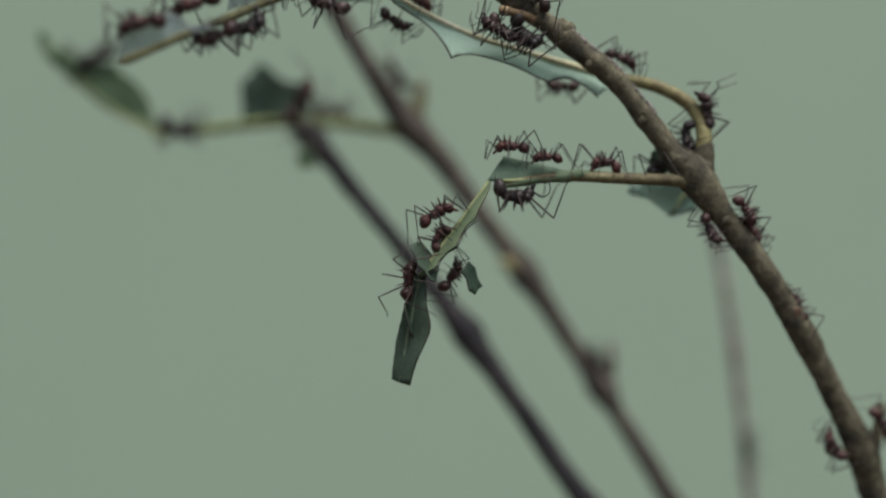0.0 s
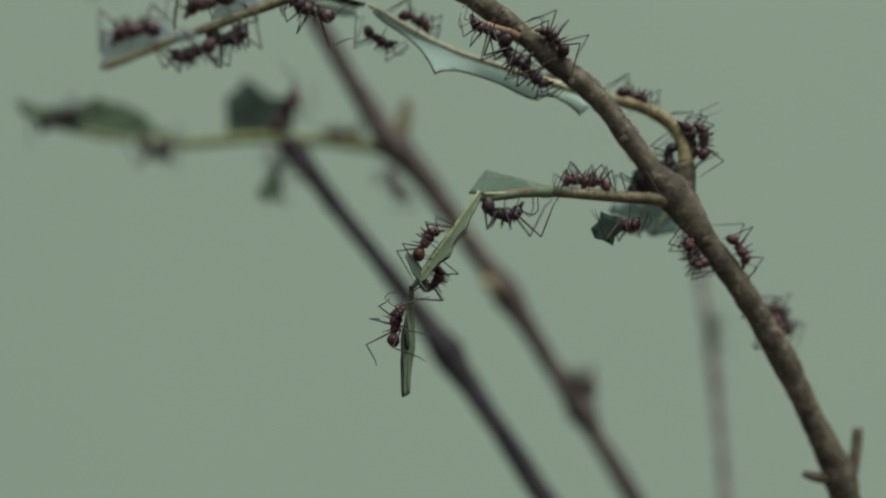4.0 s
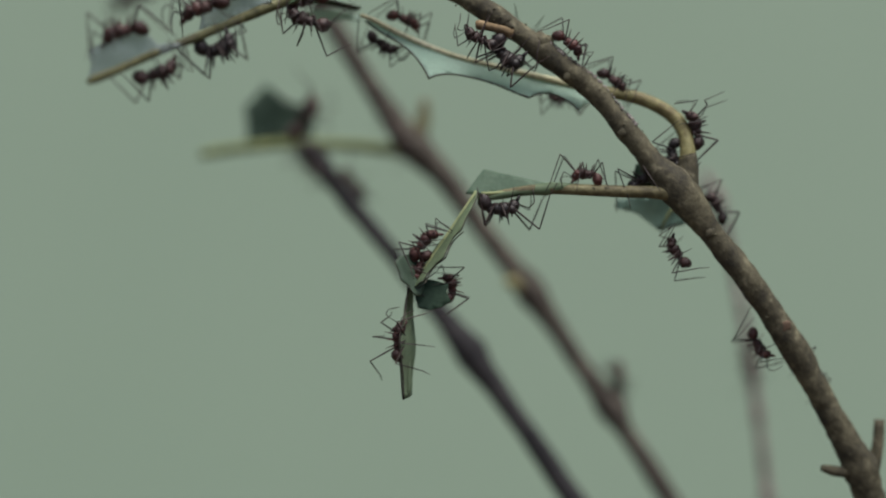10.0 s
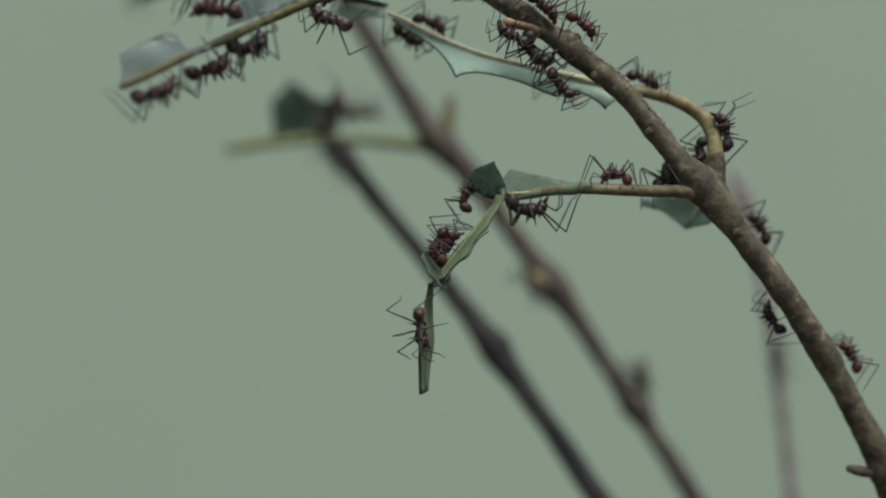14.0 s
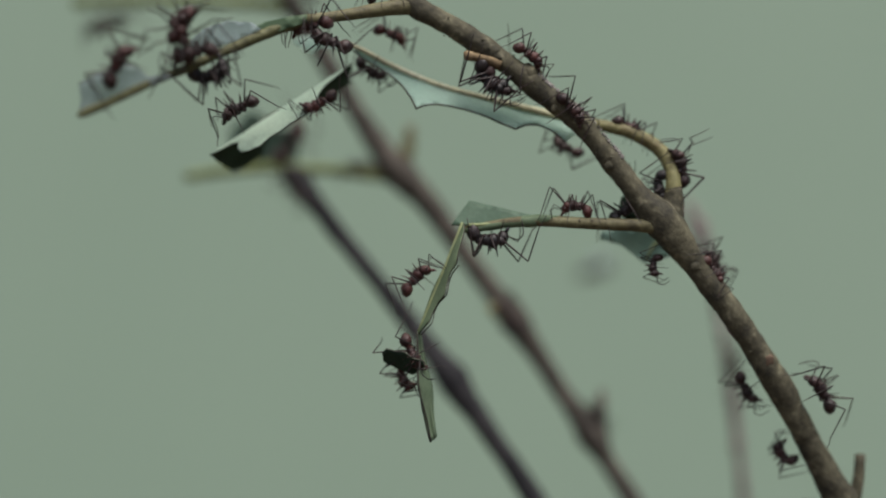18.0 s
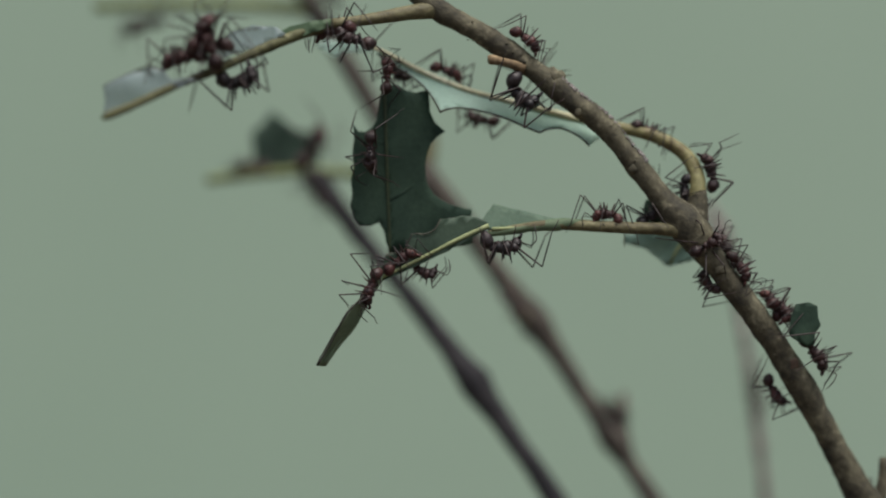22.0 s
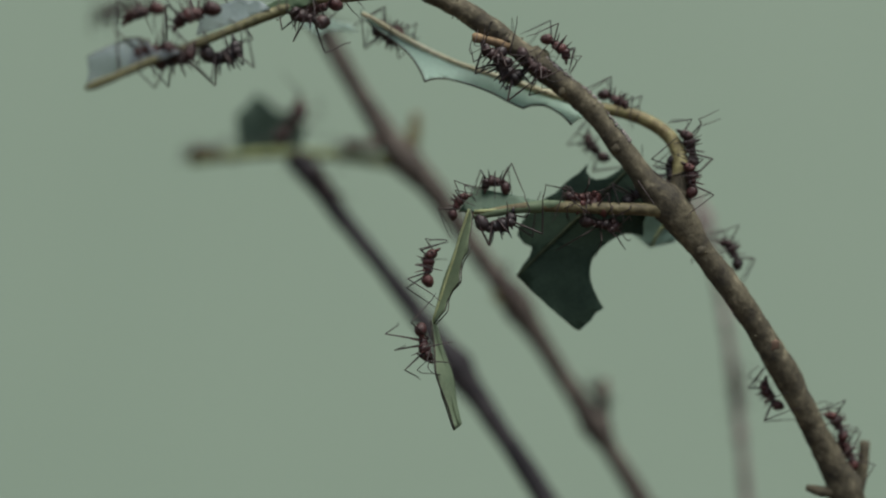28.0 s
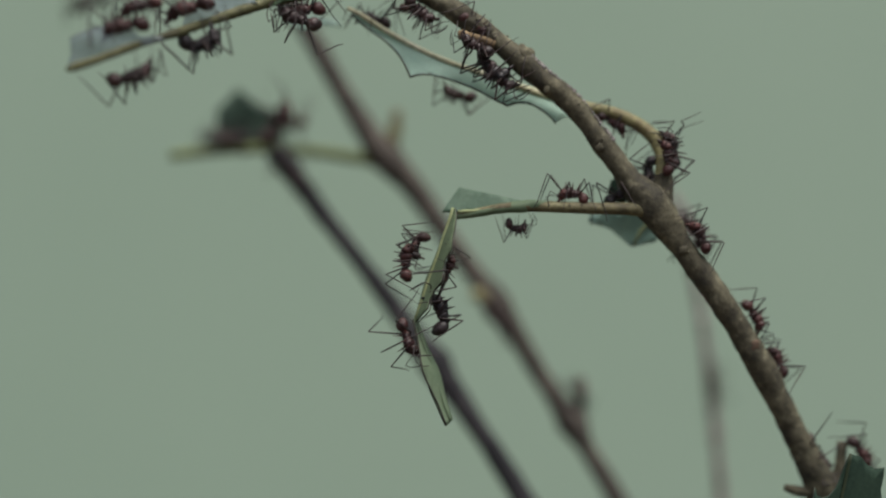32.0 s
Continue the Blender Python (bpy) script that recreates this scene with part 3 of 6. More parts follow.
main_twig()
still_leaves()
back_twigs()


# ---- leaves that move ----
def cut_leaf():
    """The large gnawed leaf: local z runs up its midrib, origin half way along it."""
    outline = [(0, 150), (24, 147), (40, 136), (56, 132), (78, 137), (80, 118), (80, 98), (88, 78), (106, 61), (92, 52), (80, 40), (73, 24), (69, 4), (69, -16), (72, -34), (82, -50), (96, -62), (112, -70), (130, -76), (150, -80), (146, -98), (150, -112), (149, -140), (140, -144), (104, -148), (52, -152), (0, -154),
               (-7, -132), (-10, -112), (-18, -98), (-34, -104), (-52, -102), (-62, -88), (-68, -66), (-64, -44), (-66, -20), (-60, 0), (-61, 30), (-57, 56), (-58, 80), (-50, 67), (-40, 64), (-27, 70), (-17, 84), (-12, 104), (-8, 128)]
    right, left = [q for q in outline if q[0] >= 0], [q for q in outline if q[0] < 0]
    lf = tagged(finish("cut_leaf", blade(right, curl=1.0, wave=0.0005, seed=14, ragged=1.6), [LEAF_TOP, LEAF_SILVER, EDGE]), "large dark green leaf piece with bitten edges", "leaf")
    half = part("left_half", blade([(0, -154), *left, (0, 150)], curl=1.0, wave=0.0004, seed=15, ragged=1.6), [LEAF_TOP, LEAF_SILVER, EDGE], lf)
    rib([(0, -1, 149), (0, -1, 80), (0, -1, 0), (0, -1, -80), (0, -1, -153)], 3.0, 2.6, lf, "thin olive midrib", LEAF_RIB_OLIVE)
    for s, z in ((1, 90), (1, 20), (1, -60), (-1, 40), (-1, -20)):
        bm = bmesh.new()
        sweep(bm, [(0, 0.0, z * G, 1.0 * G), (s * 26 * G, 0.00005, (z + 14) * G, 0.8 * G), (s * 46 * G, 0.0001, (z + 28) * G, 0.4 * G)], 6)
        part("side_vein", bm, LEAF_DULL, lf if s > 0 else half)
    return lf, half


def leaf_strip():
    """The dangling strip: an upper blade hinged at the stalk and a lower blade hinged to it. Local -z runs down the strip."""
    e = tagged(new("leaf_strip"), "narrow green leaf strip dangling from the stalk", "leaf")
    up = part("upper_blade", blade([(-4, 4), (6, 4), (10, -30), (11, -90), (10, -150), (6, -206), (-8, -207), (-20, -194), (-33, -178), (-25, -162), (-28, -142), (-45, -124), (-35, -106), (-33, -86), (-45, -68), (-37, -48), (-33, -30), (-19, -8)], curl=6.0, wave=0.0006, seed=15), [LEAF_FLAP, LEAF_STRIP, EDGE], e)
    rib([(3, 1, 4), (1, 1, -60), (1, 1, -130), (0, 1, -208)], 4.2, 3.4, up, "pale yellow-green midrib", RIB)
    edge_line([(-45, -1, -68), (-33, -1, -86), (-35, -1, -106), (-45, -1, -124), (-28, -1, -142), (-25, -1, -162), (-33, -1, -178), (-8, -1, -207)], 1.1, up)
    bm = blade([(-9, 4), (9, 4), (17, -40), (24, -110), (20, -186), (6, -190), (-13, -192), (-18, -150), (-26, -120), (-33, -85), (-19, -45)], curl=6.0, wave=0.0005, seed=16)
    low = part("lower_blade", bm, [LEAF_LIGHT, LEAF_FLAP, EDGE], e)
    rib([(0, 1, 4), (3, 1, -60), (5, 1, -120), (6, 1, -188)], 3.6, 3.0, low, "pale green midrib", LEAF_LIGHT)
    edge_line([(-9, -1, 4), (-19, -1, -45), (-33, -1, -85), (-26, -1, -120), (-18, -1, -150), (-13, -1, -192)], 1.5, low)
    low.location = (0, 0, -205 * G)
    return e, up, low


def carried_scrap(seed, size, pts, front, label):
    lf = finish("leaf_scrap", blade([(x * size, z * size) for x, z in pts], curl=8.0, wave=0.0004, seed=seed, cuts=2), [front, LEAF_TOP, EDGE])
    return tagged(lf, label, "leaf", group="carried scraps")


def falling_leaf():
    """The far leaf tip that is cut off and drops."""
    o = (300, 240)
    out = [(u - o[0], o[1] - v) for u, v in [(352, 252), (318, 232), (302, 198), (272, 168), (236, 152), (212, 134), (186, 142), (160, 146), (120, 134), (85, 126), (62, 105), (46, 100), (52, 128), (80, 160), (120, 182), (165, 205), (210, 230), (260, 244), (310, 258), (350, 266)]]
    lf = tagged(finish("falling_leaf", blade(out, curl=2.0, wave=0.0014, seed=17), [LEAF_MID, LEAF_UNDER, EDGE]), "out-of-focus green leaf tip being cut off the back stalk", "leaf")
    rib([(u - o[0], -3, o[1] - v) for u, v in [(350, 260), (290, 248), (220, 224), (150, 185)]], 5, 2.5, lf, "", RIB)
    return lf


def gnat():
    """A small flying insect: body along local x, wings half spread."""
    bm = bmesh.new()
    ball(bm, (0, 0, 0), (0.0019, 0.0015, 0.0015), sub=2)
    ball(bm, (-0.0026, 0, -0.0003), (0.0026, 0.0014, 0.0014), 8, sub=2)
    ball(bm, (0.0020, 0, -0.0001), (0.0012, 0.0013, 0.0012), sub=2)
    g = tagged(finish("gnat", bm, ANT_DARK), "small dark gnat flying out of focus before the wall", "insect")
    for s in (1, -1):
        wing = part("wing", blade([(0, 0), (14, 8), (40, 14), (62, 8), (66, -4), (48, -14), (18, -8)], thick=0.00008, cuts=1, ragged=0.4), [LEAF_MILK, LEAF_MILK, EDGE], g, "clear wing")
        wing.matrix_basis = pose(0, 0.0006 * s, 0.0008, 60 * s, 0, 150 * s)
    return g


# ---- ants ----
MM = 0.001


def mm(x, y, z):
    return Vector((x * MM, y * MM, z * MM))


def tube_mm(bm, pts, sides=7, mat=0):
    sweep(bm, spline([(*mm(x, y, z), r * MM) for x, y, z, r in pts], 0.00022), sides, mat=mat)


STANCES = {
    # front, middle and hind foot (x forward, y out, z up) in millimetres; head pitch; tuck of the gaster
    "grip": (((4.4, 1.7, -2.1), (0.9, 2.9, -2.2), (-4.6, 2.0, -2.2)), 10, 14),
    "wide": (((4.6, 3.2, -1.6), (0.8, 4.6, -1.6), (-5.0, 3.6, -1.6)), 0, 6),
    "raise": (((6.8, 1.6, -2.4), (1.4, 2.4, -2.2), (-2.6, 1.9, -2.2)), 24, 58),
    "wave": (((3.6, 0.5, 4.9), (0.8, 2.4, -1.9), (-4.0, 2.2, -1.9)), 8, 16),
    "curl": (((3.6, 1.6, -2.4), (0.8, 2.4, -2.5), (-3.4, 2.1, -2.5)), 50, 68),
}


def add_leg(ant, coxa, foot, side, rng):
    """A leg of coxa and femur, with tibia and tarsus as parts of it, placed at its hip."""
    c = Vector(coxa)
    f = Vector((foot[0] * 1.08 + rng.uniform(-0.9, 0.9), foot[1] * 1.12 * side * rng.uniform(0.7, 1.25), foot[2] * 1.06 + rng.uniform(-0.4, 0.3)))
    d = f - c
    flat = Vector((d.x, d.y, 0))
    long = min(1.0, flat.length / 5)
    knee = c + flat * rng.uniform(0.40, 0.66) + Vector((0, 0, rng.uniform(0.8, 1.9) + 1.6 * long * long))
    ankle = c + flat * rng.uniform(0.82, 0.92) + Vector((0, 0, d.z * 0.45))
    a, b, k, n, e = [p - c for p in (c, c + flat * 0.05 + Vector((0, 0, -0.18)), knee, ankle, f)]
    bm = bmesh.new()
    tube_mm(bm, [(*a, 0.19), (*b, 0.15), (*(b.lerp(k, 0.1)), 0.10)])
    tube_mm(bm, [(*b.lerp(k, 0.04), 0.10), (*b.lerp(k, 0.35), 0.135), (*b.lerp(k, 0.8), 0.105), (*k, 0.09)])
    leg = part("leg", bm, ANT_LEG, ant)
    leg.location = mm(*coxa)
    bm = bmesh.new()
    tube_mm(bm, [(*k, 0.092), (*k.lerp(n, 0.45), 0.10), (*n, 0.072)])
    for q in (0.4, 0.62, 0.84):
        w = k.lerp(n, q)
        tube_mm(bm, [(*w, 0.03), (*(w + Vector((0.16, 0.05, 0.1))), 0.006)], 4)
    part("tibia", bm, ANT_LEG, leg)
    bm = bmesh.new()
    tube_mm(bm, [(*n, 0.072), (*(n.lerp(e, 0.5) + Vector((0, 0, 0.12))), 0.058), (*e, 0.045)], 6)
    part("tarsus", bm, ANT_LEG, leg)


def build_ant(stance, tone, kind):
    feet, nod, tuck = STANCES[stance]
    rng = random.Random(kind * 17 + len(stance))
    ant = new("ant")
    skin = {"red": ANT_RED, "dark": ANT_DARK, "black": ANT_BLACK}[tone]
    # middle body with paired spines
    bm = bmesh.new()
    ball(bm, mm(1.05, 0, 0.12), (0.86 * MM, 0.72 * MM, 0.80 * MM), 14, lumpy=0.18, seed=kind)
    ball(bm, mm(0.5, 0, 0.06), (0.70 * MM, 0.58 * MM, 0.66 * MM), -6, lumpy=0.18, seed=kind + 2)
    ball(bm, mm(-0.1, 0, 0.0), (0.66 * MM, 0.52 * MM, 0.62 * MM), -16, lumpy=0.18, seed=kind + 4)
    tube_mm(bm, [(1.4, 0, 0.1, 0.36), (1.7, 0, 0.12, 0.3), (2.0, 0, 0.12, 0.3)], 8)
    thorax = part("thorax", bm, skin, ant)
    thorax.scale = (1.0, 1.1, 1.18)
    for s in (1, -1):
        for x, y, z, dx, dy, dz in ((1.35, 0.34, 0.52, 0.25, 0.58, 1.12), (0.5, 0.24, 0.45, -0.12, 0.36, 1.02), (-0.3, 0.2, 0.36, -0.72, 0.36, 1.15)):
            bm = bmesh.new()
            tube_mm(bm, [(x, y * s, z - 0.2, 0.16), (x + dx * 0.5, (y + dy * 0.5) * s, z + dz * 0.5, 0.085), (x + dx, (y + dy) * s, z + dz, 0.02)], 6)
            part("spine", bm, skin, thorax)
    bm = bmesh.new()
    tube_mm(bm, [(-0.35, 0, -0.1, 0.3), (-0.7, 0, -0.08, 0.25), (-1.1, 0, -0.05, 0.3)], 8)
    ball(bm, mm(-0.72, 0, 0.07), (0.28 * MM, 0.33 * MM, 0.38 * MM))
    ball(bm, mm(-1.0, 0, 0.05), (0.34 * MM, 0.46 * MM, 0.42 * MM))
    part("waist", bm, skin, ant).scale = (1.0, 1.12, 1.2)
    bm = bmesh.new()
    ball(bm, mm(-1.0, 0, 0.05), (1.16 * MM, 0.86 * MM, 0.84 * MM), 0, sub=3)
    for v in bm.verts:
        back = -1.2 * MM - v.co.x
        if back > 0:
            k = 1 - 0.42 * (back / (0.96 * MM)) ** 2
            v.co.y, v.co.z = v.co.y * k, v.co.z * k - back * 0.22
        v.co *= 1 + 0.05 * noise.noise(v.co * 1900 + Vector((kind, 0, 0))) + 0.02 * math.sin(v.co.x * 9000)
    for i in range(26):
        a, x = rng.uniform(0, 2 * math.pi), rng.uniform(-1.9, -0.4)
        r = 0.8 * math.sqrt(max(0.05, 1 - ((x + 1.0) / 1.16) ** 2))
        tube_mm(bm, [(x, r * math.cos(a), 0.05 + r * math.sin(a), 0.035), (x - 0.05, 1.22 * r * math.cos(a), 0.05 + 1.22 * r * math.sin(a), 0.01)], 4)
    g = part("gaster", bm, skin, ant)
    g.location = mm(-0.98, 0, 0.0)
    g.rotation_euler = (0, radians(-tuck), 0)
    g.scale = (0.98, 1.04, 1.06)
    # head
    h = bmesh.new()
    ball(h, mm(0.55, 0, 0), (0.92 * MM, 0.86 * MM, 0.68 * MM), sub=3, lumpy=0.06, seed=kind)
    for s in (1, -1):
        ball(h, mm(0.1, 0.48 * s, 0.1), (0.6 * MM, 0.54 * MM, 0.58 * MM), sub=2)
        tube_mm(h, [(-0.2, 0.6 * s, 0.3, 0.15), (-0.42, 0.78 * s, 0.5, 0.08), (-0.6, 0.9 * s, 0.62, 0.015)], 6)
        tube_mm(h, [(1.1, 0.28 * s, 0.28, 0.12), (1.25, 0.36 * s, 0.36, 0.03)], 6)
    head = part("head", h, skin, ant)
    head.location = mm(1.85, 0, 0.12)
    head.rotation_euler = (0, radians(24 + nod), 0)
    head.scale = (0.95, 1.02, 1.12)
    for s in (1, -1):
        bm = bmesh.new()
        ball(bm, mm(0.75, 0.76 * s, 0.2), (0.17 * MM, 0.14 * MM, 0.17 * MM))
        part("eye", bm, EYE, head)
        bm = bmesh.new()
        tube_mm(bm, [(1.3, 0.42 * s, -0.08, 0.2), (1.72, 0.46 * s, -0.14, 0.19), (2.05, 0.22 * s, -0.18, 0.12), (2.18, 0.02 * s, -0.2, 0.03)], 8)
        part("mandible", bm, skin, head)
        bm = bmesh.new()
        q, w = rng.uniform(-0.3, 0.5), rng.uniform(-0.5, 0.8)
        tube_mm(bm, [(1.15, 0.3 * s, 0.22, 0.075), (1.4, 0.9 * s, 0.95 + q, 0.06), (1.7, 1.5 * s, 1.5 + q, 0.07)], 6)
        tube_mm(bm, [(1.7, 1.5 * s, 1.5 + q, 0.06), (2.6, 1.6 * s, 1.2 + w, 0.065), (3.3, 1.4 * s, 0.6 + w, 0.075), (3.8, 1.2 * s, 0.1 + w, 0.05)], 6)
        part("antenna", bm, ANT_LEG, head)
    coxae = ((1.1, 0.40, -0.36), (0.45, 0.42, -0.38), (-0.1, 0.38, -0.34))
    for c, f in zip(coxae, feet):
        for s in (1, -1):
            add_leg(ant, (c[0], c[1] * s, c[2]), f, s, rng)
    return ant


TEMPLATES = {}
ANT_LABELS = {
    "red": "red-brown spiny leaf-cutter ant walking",
    "black": "nearly black spiny leaf-cutter ant clinging",
    "dark": "dark brown spiny leaf-cutter ant clinging",
}


def ant(stance="grip", tone="red", size=1.0, label="", kind=0):
    key = (stance, tone, kind)
    if key not in TEMPLATES:
        a = TEMPLATES[key] = build_ant(stance, tone, kind)
    else:
        a = copy_thing(TEMPLATES[key], Matrix())
    a.scale = (0.9 * size, size, size)
    return tagged(a, label or ANT_LABELS[tone], "ant", group="leaf-cutter ants")


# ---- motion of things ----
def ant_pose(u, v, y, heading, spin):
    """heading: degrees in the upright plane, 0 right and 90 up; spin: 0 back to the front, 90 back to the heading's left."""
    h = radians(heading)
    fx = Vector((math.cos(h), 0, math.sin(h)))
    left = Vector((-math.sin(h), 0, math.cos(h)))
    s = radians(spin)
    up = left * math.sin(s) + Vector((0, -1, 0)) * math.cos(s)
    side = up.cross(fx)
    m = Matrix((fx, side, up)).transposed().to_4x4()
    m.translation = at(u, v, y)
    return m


def key_times(rows):
    """Every quarter second and the rows' own times."""
    return sorted({0.25 * i for i in range(129)} | {round(r[0], 3) for r in rows})


def crawl(a, rows, seed=0):
    """Keys an ant through rows (t, u, v, depth, heading, spin) and swings its legs while it goes."""
    T = [r[0] for r in rows]
    times = key_times(rows)
    V = np.array([[np.interp(t, T, [r[k] for r in rows]) for k in range(1, 6)] for t in times])
    out, moved, pace = [], [0.0], [0.0]
    for i in range(1, len(times)):
        step = math.hypot(V[i, 0] - V[i - 1, 0], V[i, 1] - V[i - 1, 1])
        moved.append(moved[-1] + step)
        pace.append(min(1.0, 0.25 * step / (times[i] - times[i - 1]) / 14))
    for i, t in enumerate(times):
        w = 0.8 * noise.noise(Vector((seed * 1.7, t * 0.9, 0)))
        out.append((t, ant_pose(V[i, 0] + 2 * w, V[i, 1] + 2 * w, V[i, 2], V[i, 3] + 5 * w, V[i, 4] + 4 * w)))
    walk(a, out)
    legs = [o for o in a.children if o.name.startswith("leg")]
    for j, leg in enumerate(legs):
        base = leg.location.copy()
        side = 1 if base.y > 0 else -1
        phase = math.pi * ((j // 2 + (j % 2)) % 2) + 0.3 * seed
        steps = []
        for i, t in enumerate(times):
            s = math.sin(moved[i] / 9.0 + phase) * 15 * pace[i] + 5 * noise.noise(Vector((seed + j * 7.7, t * 0.7, 3)))
            lift = max(0.0, math.cos(moved[i] / 9.0 + phase)) * 10 * pace[i]
            steps.append((t, pose(*base, side * lift, 0, side * s)))
        walk(leg, steps)


def two_ended(name_ob, rows, half):
    """Keys a long thing by its upper and lower end: rows (t, u0, v0, u1, v1, depth, twist, degrees by which its top leans away); the origin lies half way or at the top."""
    out = []
    rows = [(*r, 0)[:8] for r in rows]
    T = [r[0] for r in rows]
    for t in key_times(rows):
        u0, v0, u1, v1, y, tw, lean = [float(np.interp(t, T, [r[k] for r in rows])) for k in range(1, 8)]
        a, b = at(u0, v0, y), at(u1, v1, y)
        d = (a - b).normalized()
        side = Vector((0, 1, 0)).cross(d).normalized()
        nor = d.cross(side)
        m = Matrix((side, nor, d)).transposed().to_4x4()
        m = m @ Matrix.Rotation(radians(-lean), 4, "X") @ Matrix.Rotation(radians(tw), 4, "Z")
        m.translation = (a + b) / 2 if half else a
        out.append((t, m))
    walk(name_ob, out)


def sampled(rows):
    """The rows, read off at all key times."""
    T = [r[0] for r in rows]
    return [(t, *[float(np.interp(t, T, [r[k] for r in rows])) for k in range(1, len(rows[0]))]) for t in key_times(rows)]


def swing(strip, lower, rows):
    """Rows (t, u, v, angle of the upper blade, angle of the lower blade, twist of each), angles from straight down towards the right."""
    a, b = [], []
    for t, u, v, up, low, tw, tl in sampled(rows):
        p = at(u, v, -0.0012)
        a.append((t, Matrix.Translation(p) @ Matrix.Rotation(radians(-up), 4, "Y") @ Matrix.Rotation(radians(tw), 4, "Z")))
        turn = Matrix.Rotation(radians(-tw), 4, "Z") @ Matrix.Rotation(radians(up - low), 4, "Y") @ Matrix.Rotation(radians(tl), 4, "Z")
        b.append((t, Matrix.Translation((0, 0, -205 * G)) @ turn))
    walk(strip, a)
    walk(lower, b)


def carry(scrap, rows, depth=-0.002):
    out = []
    for t, u, v, turn, spin in sampled(rows):
        out.append((t, Matrix.Translation(at(u, v, depth)) @ Matrix.Rotation(radians(-turn), 4, "Y") @ Matrix.Rotation(radians(spin), 4, "Z")))
    walk(scrap, out)


def sway(things, pivot, rows):
    """Lets stalks and what hangs on them sag about a pivot: rows (t, degrees by which the free left end sinks)."""
    p = Matrix.Translation(at(*pivot))
    for ob in things:
        base = ob.matrix_basis.copy()
        walk(ob, [(t, p @ Matrix.Rotation(radians(-a), 4, "Y") @ p.inverted() @ base) for t, a in rows])


def drop(leaf):
    p = at(300, 240, 0.05)
    q = at(240, 250, 0.05)
    swings = [(0, 12), (0.5, -13), (1, -12), (2, -14), (3, -17), (4, -16), (6.5, -12), (7, -4), (7.5, -13), (8, -13), (8.5, -8), (9, 0), (9.3, 3)]
    walk(leaf, [(t, pose(p.x - 0.001 * max(0.0, 4 - t), p.y, p.z - 0.0008, 0, a, 0)) for t, a in swings]
         + [(9.34, pose(q.x, q.y, q.z - 0.025, 10, 14, 4)), (9.4, pose(q.x, q.y, q.z - 0.11, 30, 40, 10)), (9.6, pose(q.x, q.y, FLOOR_Z + 0.012, 80, 60, 20)), (32, pose(q.x, q.y, FLOOR_Z + 0.012, 80, 60, 20))])


